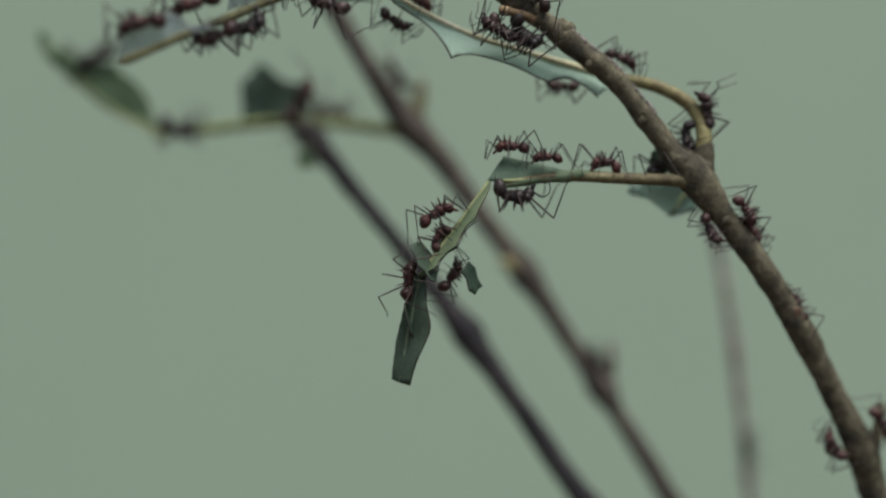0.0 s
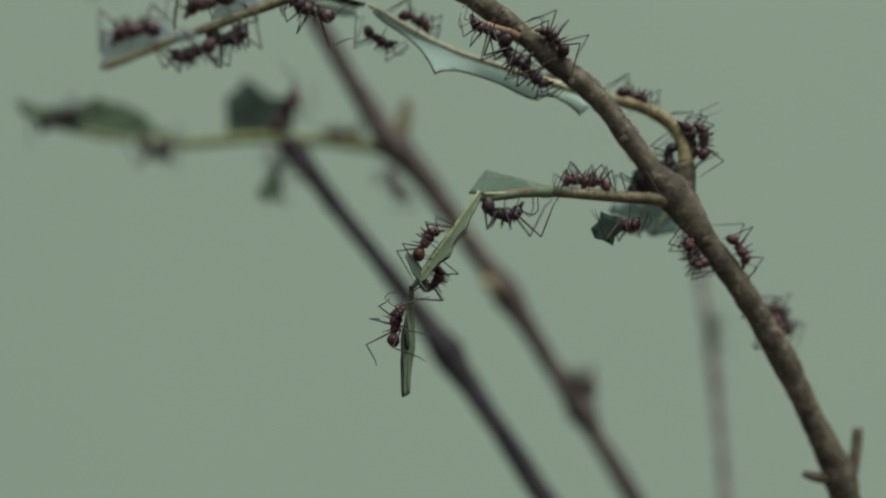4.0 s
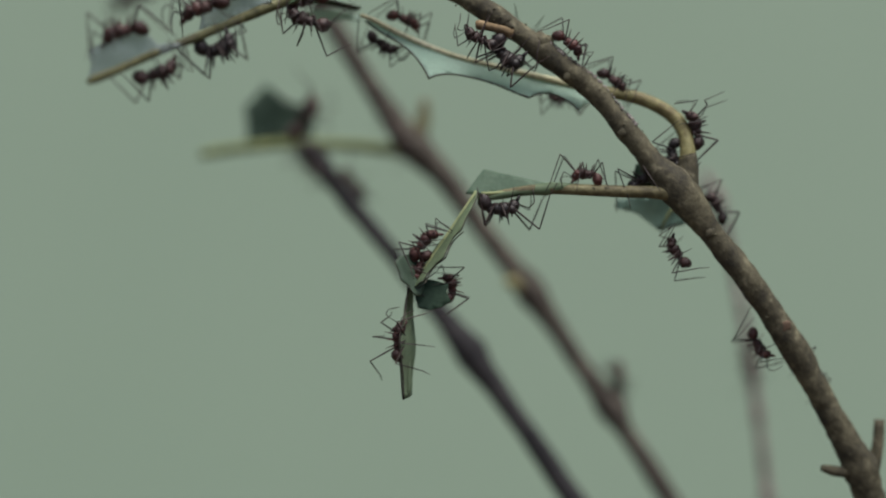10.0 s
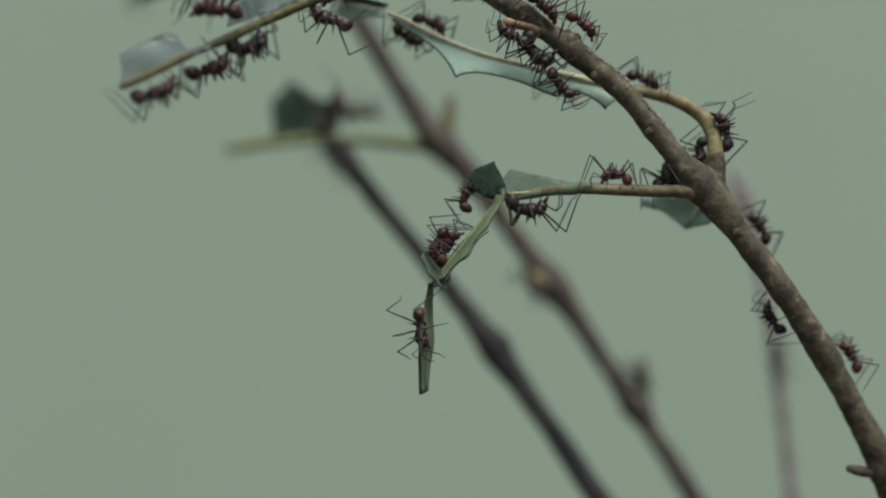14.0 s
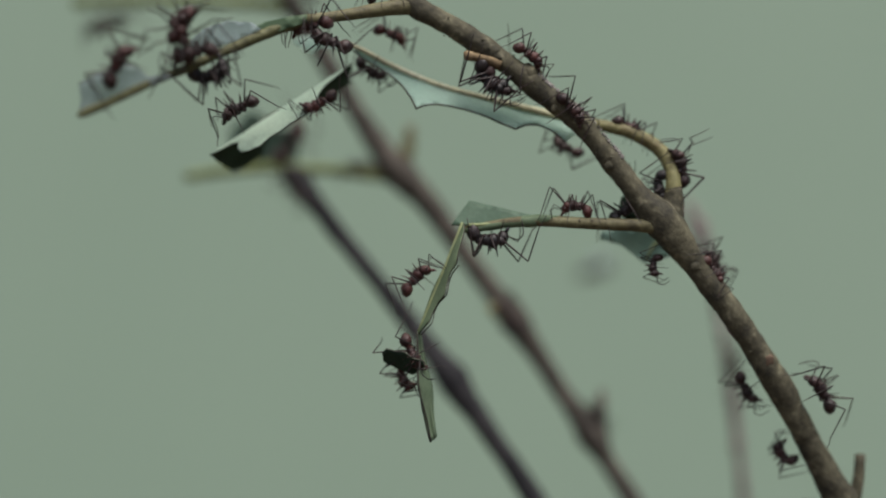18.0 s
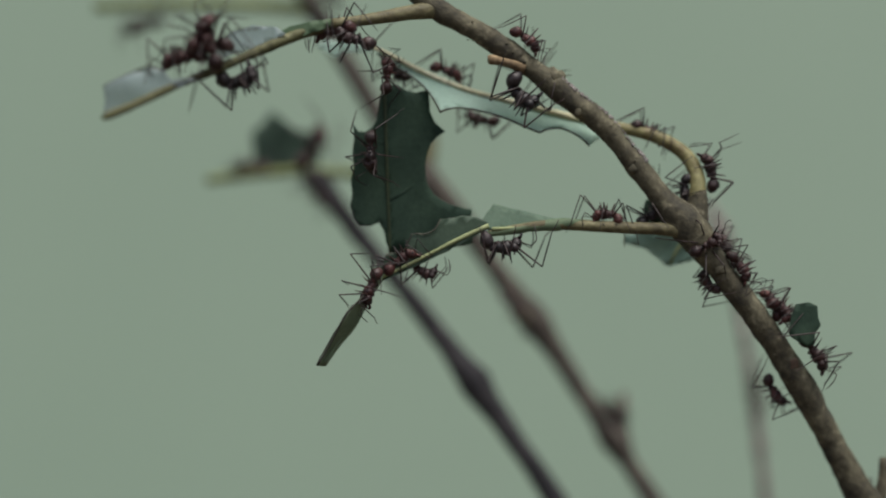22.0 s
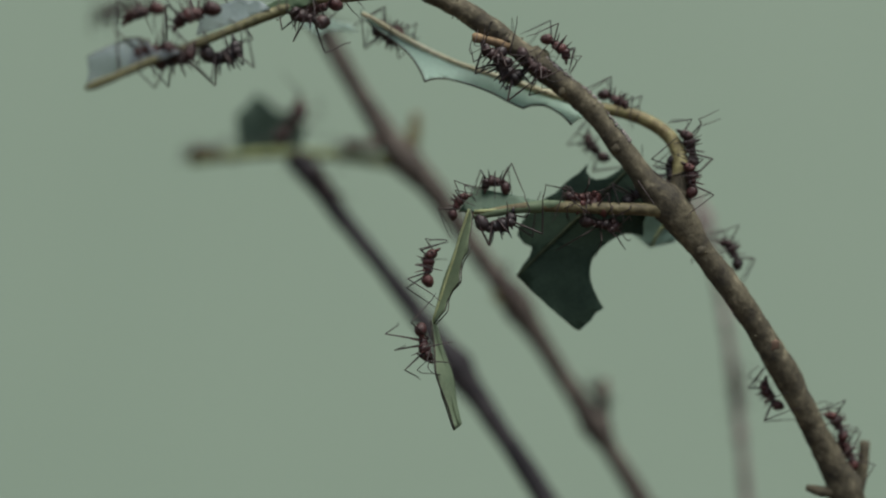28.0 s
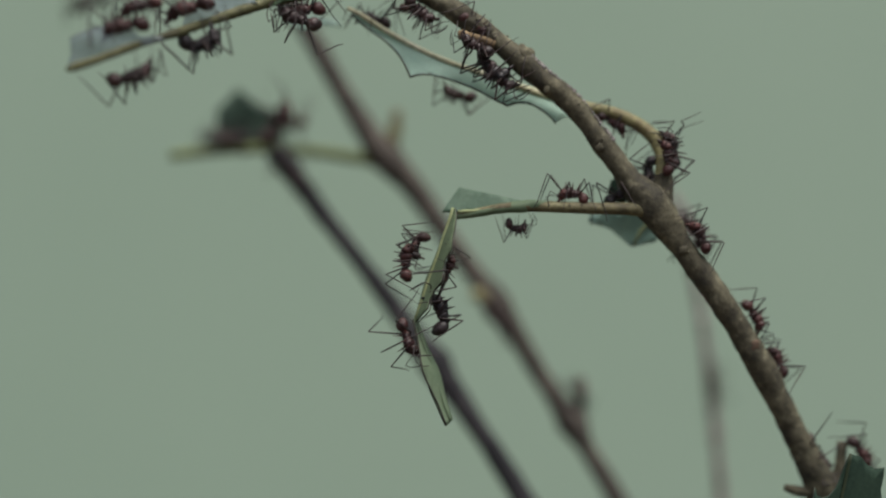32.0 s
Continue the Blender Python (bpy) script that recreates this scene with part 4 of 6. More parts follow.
def motions():
    ants = [
        ant("raise", "black", 1.36, "nearly black ant hanging under the leaf stalk", kind=1),
        ant("raise", "red", 1.01, "red-brown ant on the leaf stalk with raised forelegs", kind=2),
        ant("grip", "red", 1.01, kind=0),
        ant("curl", "dark", 0.80, kind=1),
        ant("grip", "red", 0.88, kind=2),
        ant("grip", "red", 1.12, "red-brown ant climbing the dangling leaf strip", kind=0),
        ant("wide", "red", 1.12, "dark red ant on the lower leaf strip", kind=1),
        ant("curl", "red", 1.03, "red-brown ant holding a leaf scrap", kind=2),
        ant("grip", "red", 1.03, kind=0),
        ant("curl", "red", 1.03, kind=1),
        ant("wave", "dark", 1.16, "dark ant on the curved leaf stalk with raised forelegs", kind=2),
        ant("curl", "black", 1.09, "dark ant in the fork of the twig", kind=0),
        ant("grip", "black", 1.16, "dark ant in the fork of the twig", kind=1),
        ant("curl", "black", 1.46, "nearly black ant under the stem beside a cut stub", kind=2),
        ant("wide", "dark", 1.03, kind=0),
        ant("grip", "dark", 1.09, kind=1),
        ant("curl", "black", 1.40, "dark ant hanging under the stripped stalk", kind=2),
        ant("grip", "dark", 1.28, kind=0),
        ant("wide", "red", 1.35, "red-brown ant on the stripped stalk", kind=1),
        ant("grip", "red", 1.28, "red-brown ant on milky leaf skin", kind=2),
        ant("wide", "dark", 1.23, kind=0),
        ant("grip", "dark", 1.03, kind=1),
        ant("grip", "red", 1.03, kind=2),
        ant("grip", "red", 1.17, "red-brown ant on the tan side twig", kind=0),
        ant("wide", "red", 1.13, kind=1),
        ant("wide", "dark", 1.16, kind=2),
        ant("grip", "red", 1.09, kind=0),
        ant("curl", "dark", 1.03, kind=1),
        ant("grip", "red", 1.03, "red-brown ant on the curved leaf stalk", kind=2),
        ant("grip", "red", 1.03, kind=0),
        ant("wide", "dark", 1.09, kind=1),
        ant("grip", "dark", 1.03, kind=2),
        ant("grip", "red", 1.03, kind=0),
        ant("grip", "red", 1.03, kind=1),
        ant("grip", "dark", 1.03, kind=2),
        ant("grip", "dark", 1.03, kind=0),
        ant("grip", "red", 1.03, kind=1),
        ant("grip", "red", 1.03, kind=2),
        ant("grip", "red", 1.03, kind=0),
        ant("grip", "dark", 1.03, kind=1),
        ant("wide", "dark", 1.22, kind=2),
        ant("curl", "dark", 1.03, kind=0),
        ant("grip", "red", 1.03, kind=1),
        ant("grip", "red", 1.03, kind=2),
        ant("grip", "red", 1.03, kind=0),
        ant("grip", "red", 1.03, kind=1),
        ant("grip", "red", 1.03, kind=2),
        ant("grip", "red", 1.03, kind=0),
        ant("grip", "red", 1.03, kind=1),
        ant("wide", "red", 1.57, "blurred dark ant on the back leaf", kind=2),
        ant("grip", "red", 1.22, kind=0),
        ant("grip", "black", 1.5, kind=1),
        ant("curl", "black", 1.5, kind=2),
        ant("grip", "dark", 1.22, kind=0),
        ant("grip", "dark", 1.22, kind=1),
        ant("grip", "dark", 0.91, kind=2),
        ant("wide", "dark", 1.34, kind=0),
        ant("grip", "dark", 1.24, "blurred dark ant on the dark twig's tip", kind=1),
        ant("wide", "red", 1.22, "blurred ant beside the back leaf", kind=1),
        ant("grip", "dark", 1.22, "blurred ant beside the back leaf", kind=2),
        ant("wide", "red", 1.05, "blurred ant on the thin pinkish twig", kind=1),
    ]
    crawl(ants[0], [(0, 866, 364, -0.001, 0, -90), (1, 875, 369, -0.001, 0, -90), (2, 878, 374, -0.001, 0, -90), (3, 879, 364, -0.001, 0, -90), (4, 879, 367, -0.001, 0, -90), (7, 882, 363, -0.001, 0, -90), (8, 888, 360, -0.001, 0, -90), (9, 884, 361, -0.001, 0, -90), (10, 876, 360, -0.001, 0, -90), (11, 872, 364, -0.001, 0, -90), (12, 876, 364, -0.001, 0, -90), (13, 880, 361, -0.001, 0, -90), (14, 879, 365, -0.001, 0, -90), (17, 874, 362, -0.001, 0, -90), (18, 882, 361, -0.001, 0, -90), (19, 880, 367, -0.001, 0, -90), (20, 878, 364, -0.001, 0, -90), (21, 871, 366, -0.001, 0, -90), (22, 862, 366, -0.001, 0, -90), (23, 877, 365, -0.001, 0, -90), (24, 872, 364, -0.001, 0, -90), (25, 864, 369, -0.001, 0, -90), (28, 888, 369, -0.001, 20, -90), (29, 901, 397, -0.001, 140, -90), (30, 868, 462, -0.001, 130, -90), (31, 840, 623, -0.001, 115, -90), (32, 829, 533, -0.001, 115, -90)], 1)
    crawl(ants[1], [(0, 1037, 302, -0.0010, 180, -90), (1, 1043, 307, -0.0010, 180, -90), (2, 1047, 309, -0.0010, 180, -90), (3, 1048, 306, -0.0010, 180, -90), (4, 1053, 304, -0.0010, 180, -90), (7, 1038, 304, -0.0010, 180, -90), (8, 1039, 304, -0.0010, 180, -90), (9, 1042, 303, -0.0010, 180, -90), (10, 1040, 301, -0.0010, 180, -90), (11, 1039, 301, -0.0010, 180, -90), (12, 1044, 303, -0.0010, 180, -90), (13, 1051, 301, -0.0010, 180, -90), (14, 1045, 304, -0.0010, 180, -90), (17, 1049, 302, -0.0010, 180, -90), (18, 1046, 300, -0.0010, 180, -90), (19, 1050, 304, -0.0010, 180, -90), (20, 1051, 305, -0.0010, 180, -90), (21, 1049, 304, -0.0010, 180, -90), (22, 1058, 308, -0.0010, 180, -90), (23, 1058, 322, -0.0010, 180, -90), (24, 1050, 318, -0.0010, 180, -90), (25, 1044, 307, -0.0010, 180, -90), (28, 1062, 327, -0.0010, 180, -90), (29, 1053, 313, -0.0010, 180, -90), (30, 1027, 331, -0.0010, 180, -90), (31, 1055, 320, -0.0010, 180, -90), (32, 1057, 311, -0.0010, 180, -90)], 2)
    crawl(ants[2], [(0, 867, 276, -0.0010, 180, -90), (1, 878, 280, -0.0010, 180, -90), (2, 960, 287, -0.0010, 180, -90), (3, 1150, 275, 0.0046, 308, 180), (3.6, 1026, 312, -0.0010, 180, -90), (4, 1022, 303, -0.0010, 180, -90), (5.5, 1000, 320, -0.0010, 180, -90), (7, 848, 315, -0.0010, 180, -90), (8, 910, 299, -0.0010, 180, -90), (9, 738, 395, -0.0010, 250, -90), (10, 742, 461, -0.0010, 250, -90), (11, 726, 433, -0.0010, 250, -90), (12, 743, 410, -0.0010, 250, -90), (13, 738, 415, -0.0010, 250, -90), (14, 726, 424, -0.0010, 250, -90), (14.5, 810, 379, -0.0010, 420, 90), (15.2, 846, 325, -0.0010, 360, 90), (16.1, 1120, 300, -0.0010, 360, 90), (16.5, 1150, 275, 0.0046, 308, 180), (18.4, 1150, 275, 0.0046, 308, 180), (19, 969, 288, -0.0010, 180, -90), (20, 872, 279, -0.0010, 180, -90), (20.4, 898, 270, -0.0010, 0, 90), (21, 1150, 275, 0.0046, -52, 180), (23.4, 1150, 275, 0.0046, -52, 180), (24, 968, 304, -0.0010, -180, -90), (24.5, 961, 282, -0.0010, 0, 90), (25, 1150, 275, 0.0046, -52, 180), (28.3, 1150, 275, 0.0046, -52, 180), (29, 1006, 285, -0.0010, -180, -90), (29.5, 1016, 328, -0.0010, 0, 90), (30, 1150, 275, 0.0046, -52, 180), (32, 1150, 275, 0.0046, -52, 180)], 3)
    crawl(ants[3], [(0, 1190, 330, 0.0052, -55, 180), (0.4, 1190, 330, 0.0052, -55, 180), (1, 981, 354, -0.0000, 0, -90), (2, 999, 368, -0.0000, 0, -90), (3, 1190, 330, 0.0052, -55, 180), (4, 1112, 385, -0.0000, 0, -90), (5.5, 1060, 352, -0.0000, 0, -90), (7, 980, 360, -0.0000, 0, -90), (8, 1190, 330, 0.0052, -55, 180), (11.3, 1190, 330, 0.0052, -55, 180), (12, 1140, 357, -0.0000, 0, -90), (13, 1190, 330, 0.0052, -55, 180), (16.4, 1190, 330, 0.0052, -55, 180), (17, 1131, 399, -0.0000, -120, -90), (18, 1180, 401, -0.0000, -90, -90), (19, 1109, 369, -0.0000, 0, -90), (20, 1032, 359, -0.0000, 0, -90), (21, 1079, 374, -0.0000, 0, -90), (22, 1190, 330, 0.0052, -55, 180), (23, 1190, 330, 0.0052, -55, 180), (24, 1101, 391, -0.0000, 0, -90), (25, 1038, 366, -0.0000, 0, -90), (26, 1190, 330, 0.0052, -55, 180), (31, 1190, 330, 0.0052, -55, 180), (32, 953, 376, -0.0000, 0, -90)], 4)
    crawl(ants[4], [(0, 929, 294, -0.0020, 180, -90), (0.7, 1150, 275, 0.0046, 308, 180), (23.1, 1150, 275, 0.0046, 308, 180), (23.6, 954, 313, -0.0020, 180, -90), (24, 844, 305, -0.0020, 180, -90), (24.5, 778, 365, -0.0020, 245, 90), (25, 718, 416, -0.0020, 250, 90), (27.3, 770, 438, -0.0020, 70, 90), (28, 820, 335, -0.0020, 60, 90), (29, 811, 399, -0.0020, 60, 90), (30, 787, 435, -0.0020, 60, 90), (31, 773, 433, -0.0020, 60, 90), (32, 835, 453, -0.0020, 70, -90)], 5)
    crawl(ants[5], [(0, 730, 398, -0.0010, 30, 90), (1, 754, 414, -0.0010, 45, 90), (2, 747, 422, -0.0010, 50, 90), (3, 739, 410, -0.0010, 45, 90), (4, 747, 423, -0.0010, 55, 90), (7, 756, 432, -0.0010, 55, 90), (8, 755, 426, -0.0010, 50, 90), (9, 749, 429, -0.0010, 55, 90), (10, 744, 423, -0.0010, 45, 90), (11, 741, 422, -0.0010, 45, 90), (12, 750, 419, -0.0010, 45, 90), (13, 748, 421, -0.0010, 45, 90), (14, 741, 433, -0.0010, 60, 90), (17, 751, 424, -0.0010, 40, 90), (18, 757, 433, -0.0010, 45, 90), (19, 756, 421, -0.0010, 50, 90), (20, 761, 428, -0.0010, 50, 90), (21, 759, 427, -0.0010, 50, 90), (22, 686, 394, -0.0010, 35, 90), (23, 759, 425, -0.0010, 55, 90), (24, 748, 430, -0.0010, 40, 90), (25, 722, 402, -0.0010, 40, 90), (28, 770, 445, -0.0010, 80, 90), (29, 765, 462, -0.0010, 75, 90), (30, 760, 470, -0.0010, 80, 90), (31, 752, 464, -0.0010, 85, 90), (32, 761, 443, -0.0010, 85, 90)], 6)
    crawl(ants[6], [(0, 681, 517, -0.0025, 80, 50), (1, 726, 579, -0.0025, 80, 50), (2, 693, 587, -0.0025, 85, 50), (3, 673, 569, -0.0025, 85, 50), (4, 696, 574, -0.0025, 80, 50), (7, 741, 610, -0.0025, 85, 50), (8, 741, 599, -0.0025, 88, 50), (9, 726, 597, -0.0025, 85, 50), (10, 702, 598, -0.0025, 85, 50), (11, 681, 631, -0.0025, 85, 50), (12, 702, 602, -0.0025, 80, 50), (13, 746, 625, -0.0025, -80, -50), (14, 696, 574, -0.0025, -80, -50), (17, 705, 527, -0.0025, -80, -50), (18, 753, 560, -0.0025, -60, -50), (19, 717, 528, -0.0025, -70, -50), (20, 724, 524, -0.0025, -65, -50), (21, 721, 536, -0.0025, -60, -50), (22, 638, 437, -0.0025, -110, -50), (23, 716, 540, -0.0025, -75, -50), (24, 696, 527, -0.0025, -70, -50), (25, 659, 473, -0.0025, -100, -50), (28, 764, 576, -0.0025, -75, -50), (29, 767, 580, -0.0025, -75, -50), (30, 767, 583, -0.0025, -75, -50), (31, 761, 578, -0.0025, -75, -50), (32, 766, 573, -0.0025, -65, -50)], 7)
    crawl(ants[7], [(0, 735, 440, -0.0008, 50, 90), (3, 703, 532, 0.0008, 45, 90), (4, 767, 492, 0.0001, 60, -90), (6.5, 777, 556, 0.0012, 80, -90), (7, 797, 538, 0.0009, 110, -90), (8, 809, 518, 0.0005, 125, -90), (9, 800, 505, 0.0003, 110, -90), (10, 797, 503, 0.0003, 100, -90), (11, 765, 498, 0.0002, 100, -90), (12, 753, 547, 0.0010, 20, -90), (13, 701, 463, -0.0004, 80, 90), (14, 773, 344, -0.0010, 60, 90), (14.5, 860, 304, -0.0010, 30, 90), (15, 960, 300, -0.0010, 0, 90), (15.4, 1105, 290, -0.0010, 0, 90), (15.9, 1240, 370, -0.0010, -55, 90), (16.4, 1430, 640, 0.0027, -57, 90), (16.85, 1600, 930, 0.0077, -60, 90), (17.85, 1720, 1300, 0.0140, -60, 90), (32, 1720, 1300, 0.0140, -60, 90)], 8)
    crawl(ants[8], [(0, 761, 510, 0.0004, 60, -90), (1, 803, 470, -0.0003, 60, -90), (1.5, 826, 402, -0.0010, 60, -90), (2, 854, 299, -0.0010, 80, -90), (2.5, 945, 269, -0.0010, 0, 90), (3, 947, 273, -0.0010, 0, 90), (3.5, 1014, 304, -0.0010, 0, 90), (4, 1099, 378, -0.0010, 0, -90), (4.5, 1164, 411, -0.0010, -60, -90), (5.5, 1300, 470, -0.0003, -57, -90), (6.3, 1440, 720, 0.0041, -57, -90), (7.2, 1540, 930, 0.0077, -60, -90), (8.2, 1720, 1300, 0.0140, -60, -90), (32, 1720, 1300, 0.0140, -60, -90)], 9)
    crawl(ants[9], [(0, 690, -90, -0.0010, 200, -90), (8, 640, -60, -0.0010, 200, -90), (12, 650, -62, -0.0010, 200, -90), (14.5, 800, -50, -0.0010, 320, 90), (15.5, 1180, 290, -0.0010, 310, -90), (16.2, 900, 300, -0.0010, 180, -90), (17, 699, 522, 0.0006, 300, -90), (17.5, 718, 637, 0.0026, 275, -90), (18, 738, 606, 0.0021, 300, -90), (18.5, 736, 442, -0.0008, 430, 90), (19, 795, 326, -0.0010, 420, 90), (19.5, 923, 278, -0.0010, 370, 90), (20, 944, 260, -0.0010, 435, 90), (20.5, 1036, 243, -0.0010, 400, 90), (21, 1155, 236, -0.0010, 340, 90), (21.5, 1227, 351, -0.0010, 310, 90), (22, 1366, 470, -0.0003, 303, 90), (22.5, 1424, 587, 0.0020, 303, 90), (23, 1610, 930, 0.0080, 303, 90), (24, 1720, 1300, 0.0140, 300, 90), (32, 1720, 1300, 0.0140, 300, 90)], 10)
    crawl(ants[10], [(0, 1221, 211, 0.0012, 106, -88), (2, 1227, 217, 0.0012, 106, -88), (4, 1223, 226, 0.0012, 106, -88), (7, 1232, 226, 0.0012, 106, -88), (8, 1233, 225, 0.0012, 106, -88), (9, 1229, 228, 0.0012, 106, -88), (10, 1230, 224, 0.0012, 106, -88), (11, 1232, 228, 0.0012, 106, -88), (12, 1230, 226, 0.0012, 106, -88), (13, 1231, 216, 0.0012, 106, -88), (14, 1232, 228, 0.0012, 106, -88), (17, 1231, 230, 0.0012, 106, -88), (18, 1229, 231, 0.0012, 106, -88), (19, 1234, 231, 0.0012, 106, -88), (20, 1232, 230, 0.0012, 106, -88), (21, 1231, 233, 0.0012, 106, -88), (22, 1238, 233, 0.0012, 106, -88), (23, 1221, 220, 0.0012, 106, -88), (24, 1220, 221, 0.0012, 106, -88), (25, 1220, 222, 0.0012, 106, -88), (28, 1232, 225, 0.0012, 106, -88), (29, 1229, 228, 0.0012, 106, -88), (30, 1222, 228, 0.0012, 106, -88), (31, 1228, 231, 0.0012, 106, -88), (32, 1230, 228, 0.0012, 106, -88)], 11)
    crawl(ants[11], [(0, 1183, 253, 0.0020, -70, -90), (9, 1187, 264, 0.0020, -70, -90), (20, 1190, 262, 0.0020, -70, -90), (28, 1197, 262, 0.0020, -70, -90), (32, 1188, 265, 0.0020, -70, -90)], 12)
    crawl(ants[12], [(0, 1139, 306, 0.0010, 30, 90), (4, 1139, 306, 0.0010, 30, 90), (9, 1137, 309, 0.0010, 30, 90), (20, 1128, 308, 0.0010, 30, 90), (24, 1140, 310, 0.0010, 30, 90), (28, 1139, 306, 0.0010, 30, 90), (32, 1139, 309, 0.0010, 30, 90)], 13)
    crawl(ants[13], [(0, 881, 74, -0.0010, -40, -90), (1, 884, 82, -0.0010, -40, -90), (4, 888, 80, -0.0010, -40, -90), (8, 887, 83, -0.0010, -40, -90), (9, 885, 85, -0.0010, -40, -90), (11, 890, 87, -0.0010, -40, -90), (12, 891, 90, -0.0010, -40, -90), (14, 893, 85, -0.0010, -40, -90), (18, 880, 74, -0.0010, -40, -90), (20, 896, 87, -0.0010, -40, -90), (22, 894, 95, -0.0010, -40, -90), (24, 893, 88, -0.0010, -40, -90), (25, 897, 84, -0.0010, -40, -90), (28, 896, 87, -0.0010, -40, -90), (29, 889, 86, -0.0010, -40, -90), (30, 894, 86, -0.0010, -40, -90), (32, 896, 89, -0.0010, -40, -90)], 14)
    crawl(ants[14], [(0, 836, 68, -0.0032, 150, 60), (4, 844, 40, -0.0032, 150, 60), (8, 842, 46, -0.0032, 150, 60), (9, 836, 48, -0.0032, 150, 60), (11, 864, 73, -0.0032, 150, 60), (12, 888, 60, -0.0032, 150, 60), (14, 860, 59, -0.0032, 150, 60), (16, 925, 56, 0.0046, 322, 180), (27, 925, 56, 0.0046, 322, 180), (28, 885, 68, -0.0032, 150, 60), (29, 872, 68, -0.0032, 150, 60), (30, 882, 66, -0.0032, 150, 60), (32, 875, 54, -0.0032, 150, 60)], 15)
    crawl(ants[15], [(0, 847, 68, -0.0010, -40, -90), (2, 888, 83, -0.0010, -40, -90), (4, 932, 117, -0.0010, -40, -90), (7, 935, 137, -0.0010, -30, -90), (8.4, 925, 56, 0.0046, -38, 180), (12.4, 925, 56, 0.0046, -38, 180), (13, 957, 144, -0.0010, -45, -90), (14, 941, 144, -0.0010, -45, -90), (17, 918, 95, -0.0010, -45, -90), (18, 900, 81, -0.0010, -45, -90), (19, 925, 56, 0.0046, -38, 180), (28.4, 925, 56, 0.0046, -38, 180), (29, 944, 131, -0.0010, -40, -90), (30, 945, 129, -0.0010, -40, -90), (32, 917, 107, -0.0010, -40, -90)], 16)
    crawl(ants[16], [(0, 379, 71, -0.0129, 22, -90), (1, 385, 76, -0.0127, 22, -90), (2, 382, 76, -0.0128, 22, -90), (4, 377, 74, -0.0130, 22, -90), (7, 381, 72, -0.0129, 22, -90), (8, 381, 74, -0.0129, 22, -90), (9, 378, 78, -0.0130, 22, -90), (10, 379, 78, -0.0129, 22, -90), (11, 385, 72, -0.0127, 22, -90), (12, 386, 76, -0.0127, 22, -90), (13, 386, 74, -0.0127, 22, -90), (14, 386, 80, -0.0127, 22, -90), (17, 396, 78, -0.0124, 22, -90), (18, 388, 75, -0.0126, 22, -90), (19, 390, 80, -0.0126, 22, -90), (20, 391, 73, -0.0125, 22, -90), (21, 388, 74, -0.0126, 22, -90), (22, 395, 77, -0.0124, 22, -90), (23, 391, 83, -0.0125, 22, -90), (24, 390, 83, -0.0126, 22, -90), (25, 392, 74, -0.0125, 22, -90), (28, 396, 80, -0.0124, 22, -90), (29, 389, 84, -0.0126, 22, -90), (30, 385, 81, -0.0127, 22, -90), (32, 381, 71, -0.0129, 22, -90)], 17)
    crawl(ants[17], [(0, 330, 85, -0.0146, 200, 90), (2, 323, 137, -0.0148, 200, 90), (3, 323, 128, -0.0148, 200, 90), (4, 321, 99, -0.0149, 200, 90), (7, 303, 107, -0.0155, 200, 90), (8, 332, 88, -0.0145, 200, 90), (9, 295, 130, -0.0157, 22, -90), (10, 274, 119, -0.0164, 22, -90), (11, 255, 121, -0.0171, 22, -90), (12, 223, 139, -0.0181, 22, -90), (13, 272, 125, -0.0165, 22, -90), (14, 221, 159, -0.0182, 22, -90), (17, 394, 21, -0.015, 195, -90), (18, 366, 31, -0.0155, 195, -90), (19, 389, 33, -0.0152, 195, -90), (20, 338, 18, -0.0146, 195, -90), (24, 360, 10, -0.0136, 195, -90), (27, 300, 90, -0.0156, 22, -90), (28, 314, 85, -0.0151, 22, -90), (29, 327, 134, -0.0147, 22, -90), (30, 221, 139, -0.0182, 22, -90), (31, 197, 83, -0.019, 22, -90), (32, 260, 132, -0.0169, 22, -90)], 18)
    crawl(ants[18], [(0, 292, 28, -0.0158, 200, -90), (1, 383, -28, -0.0128, 200, -90), (2, 329, 12, -0.0146, 200, -90), (4, 345, 11, -0.0141, 200, -90), (7, 344, 12, -0.0141, 200, -90), (8, 351, 12, -0.0139, 200, -90), (9, 321, 12, -0.0149, 200, -90), (10, 363, 1, -0.0135, 200, -90), (12, 337, 12, -0.0143, 200, -90), (13, 326, 14, -0.0147, 200, -90), (17, 372, 4, -0.0155, 110, -10), (18, 345, 11, -0.0164, 110, -10), (19, 347, 14, -0.0164, 110, -10), (20, 342, 6, -0.0165, 110, -10), (21, 348, 9, -0.0163, 110, -10), (22, 346, 15, -0.0164, 110, -10), (23, 355, 20, -0.0153, 160, -50), (24, 357, 14, -0.0137, 200, -90), (25, 364, -2, -0.0134, 200, -90), (28, 351, 3, -0.0139, 200, -90), (29, 369, 5, -0.0133, 200, -90), (32, 364, 5, -0.0134, 200, -90)], 19)
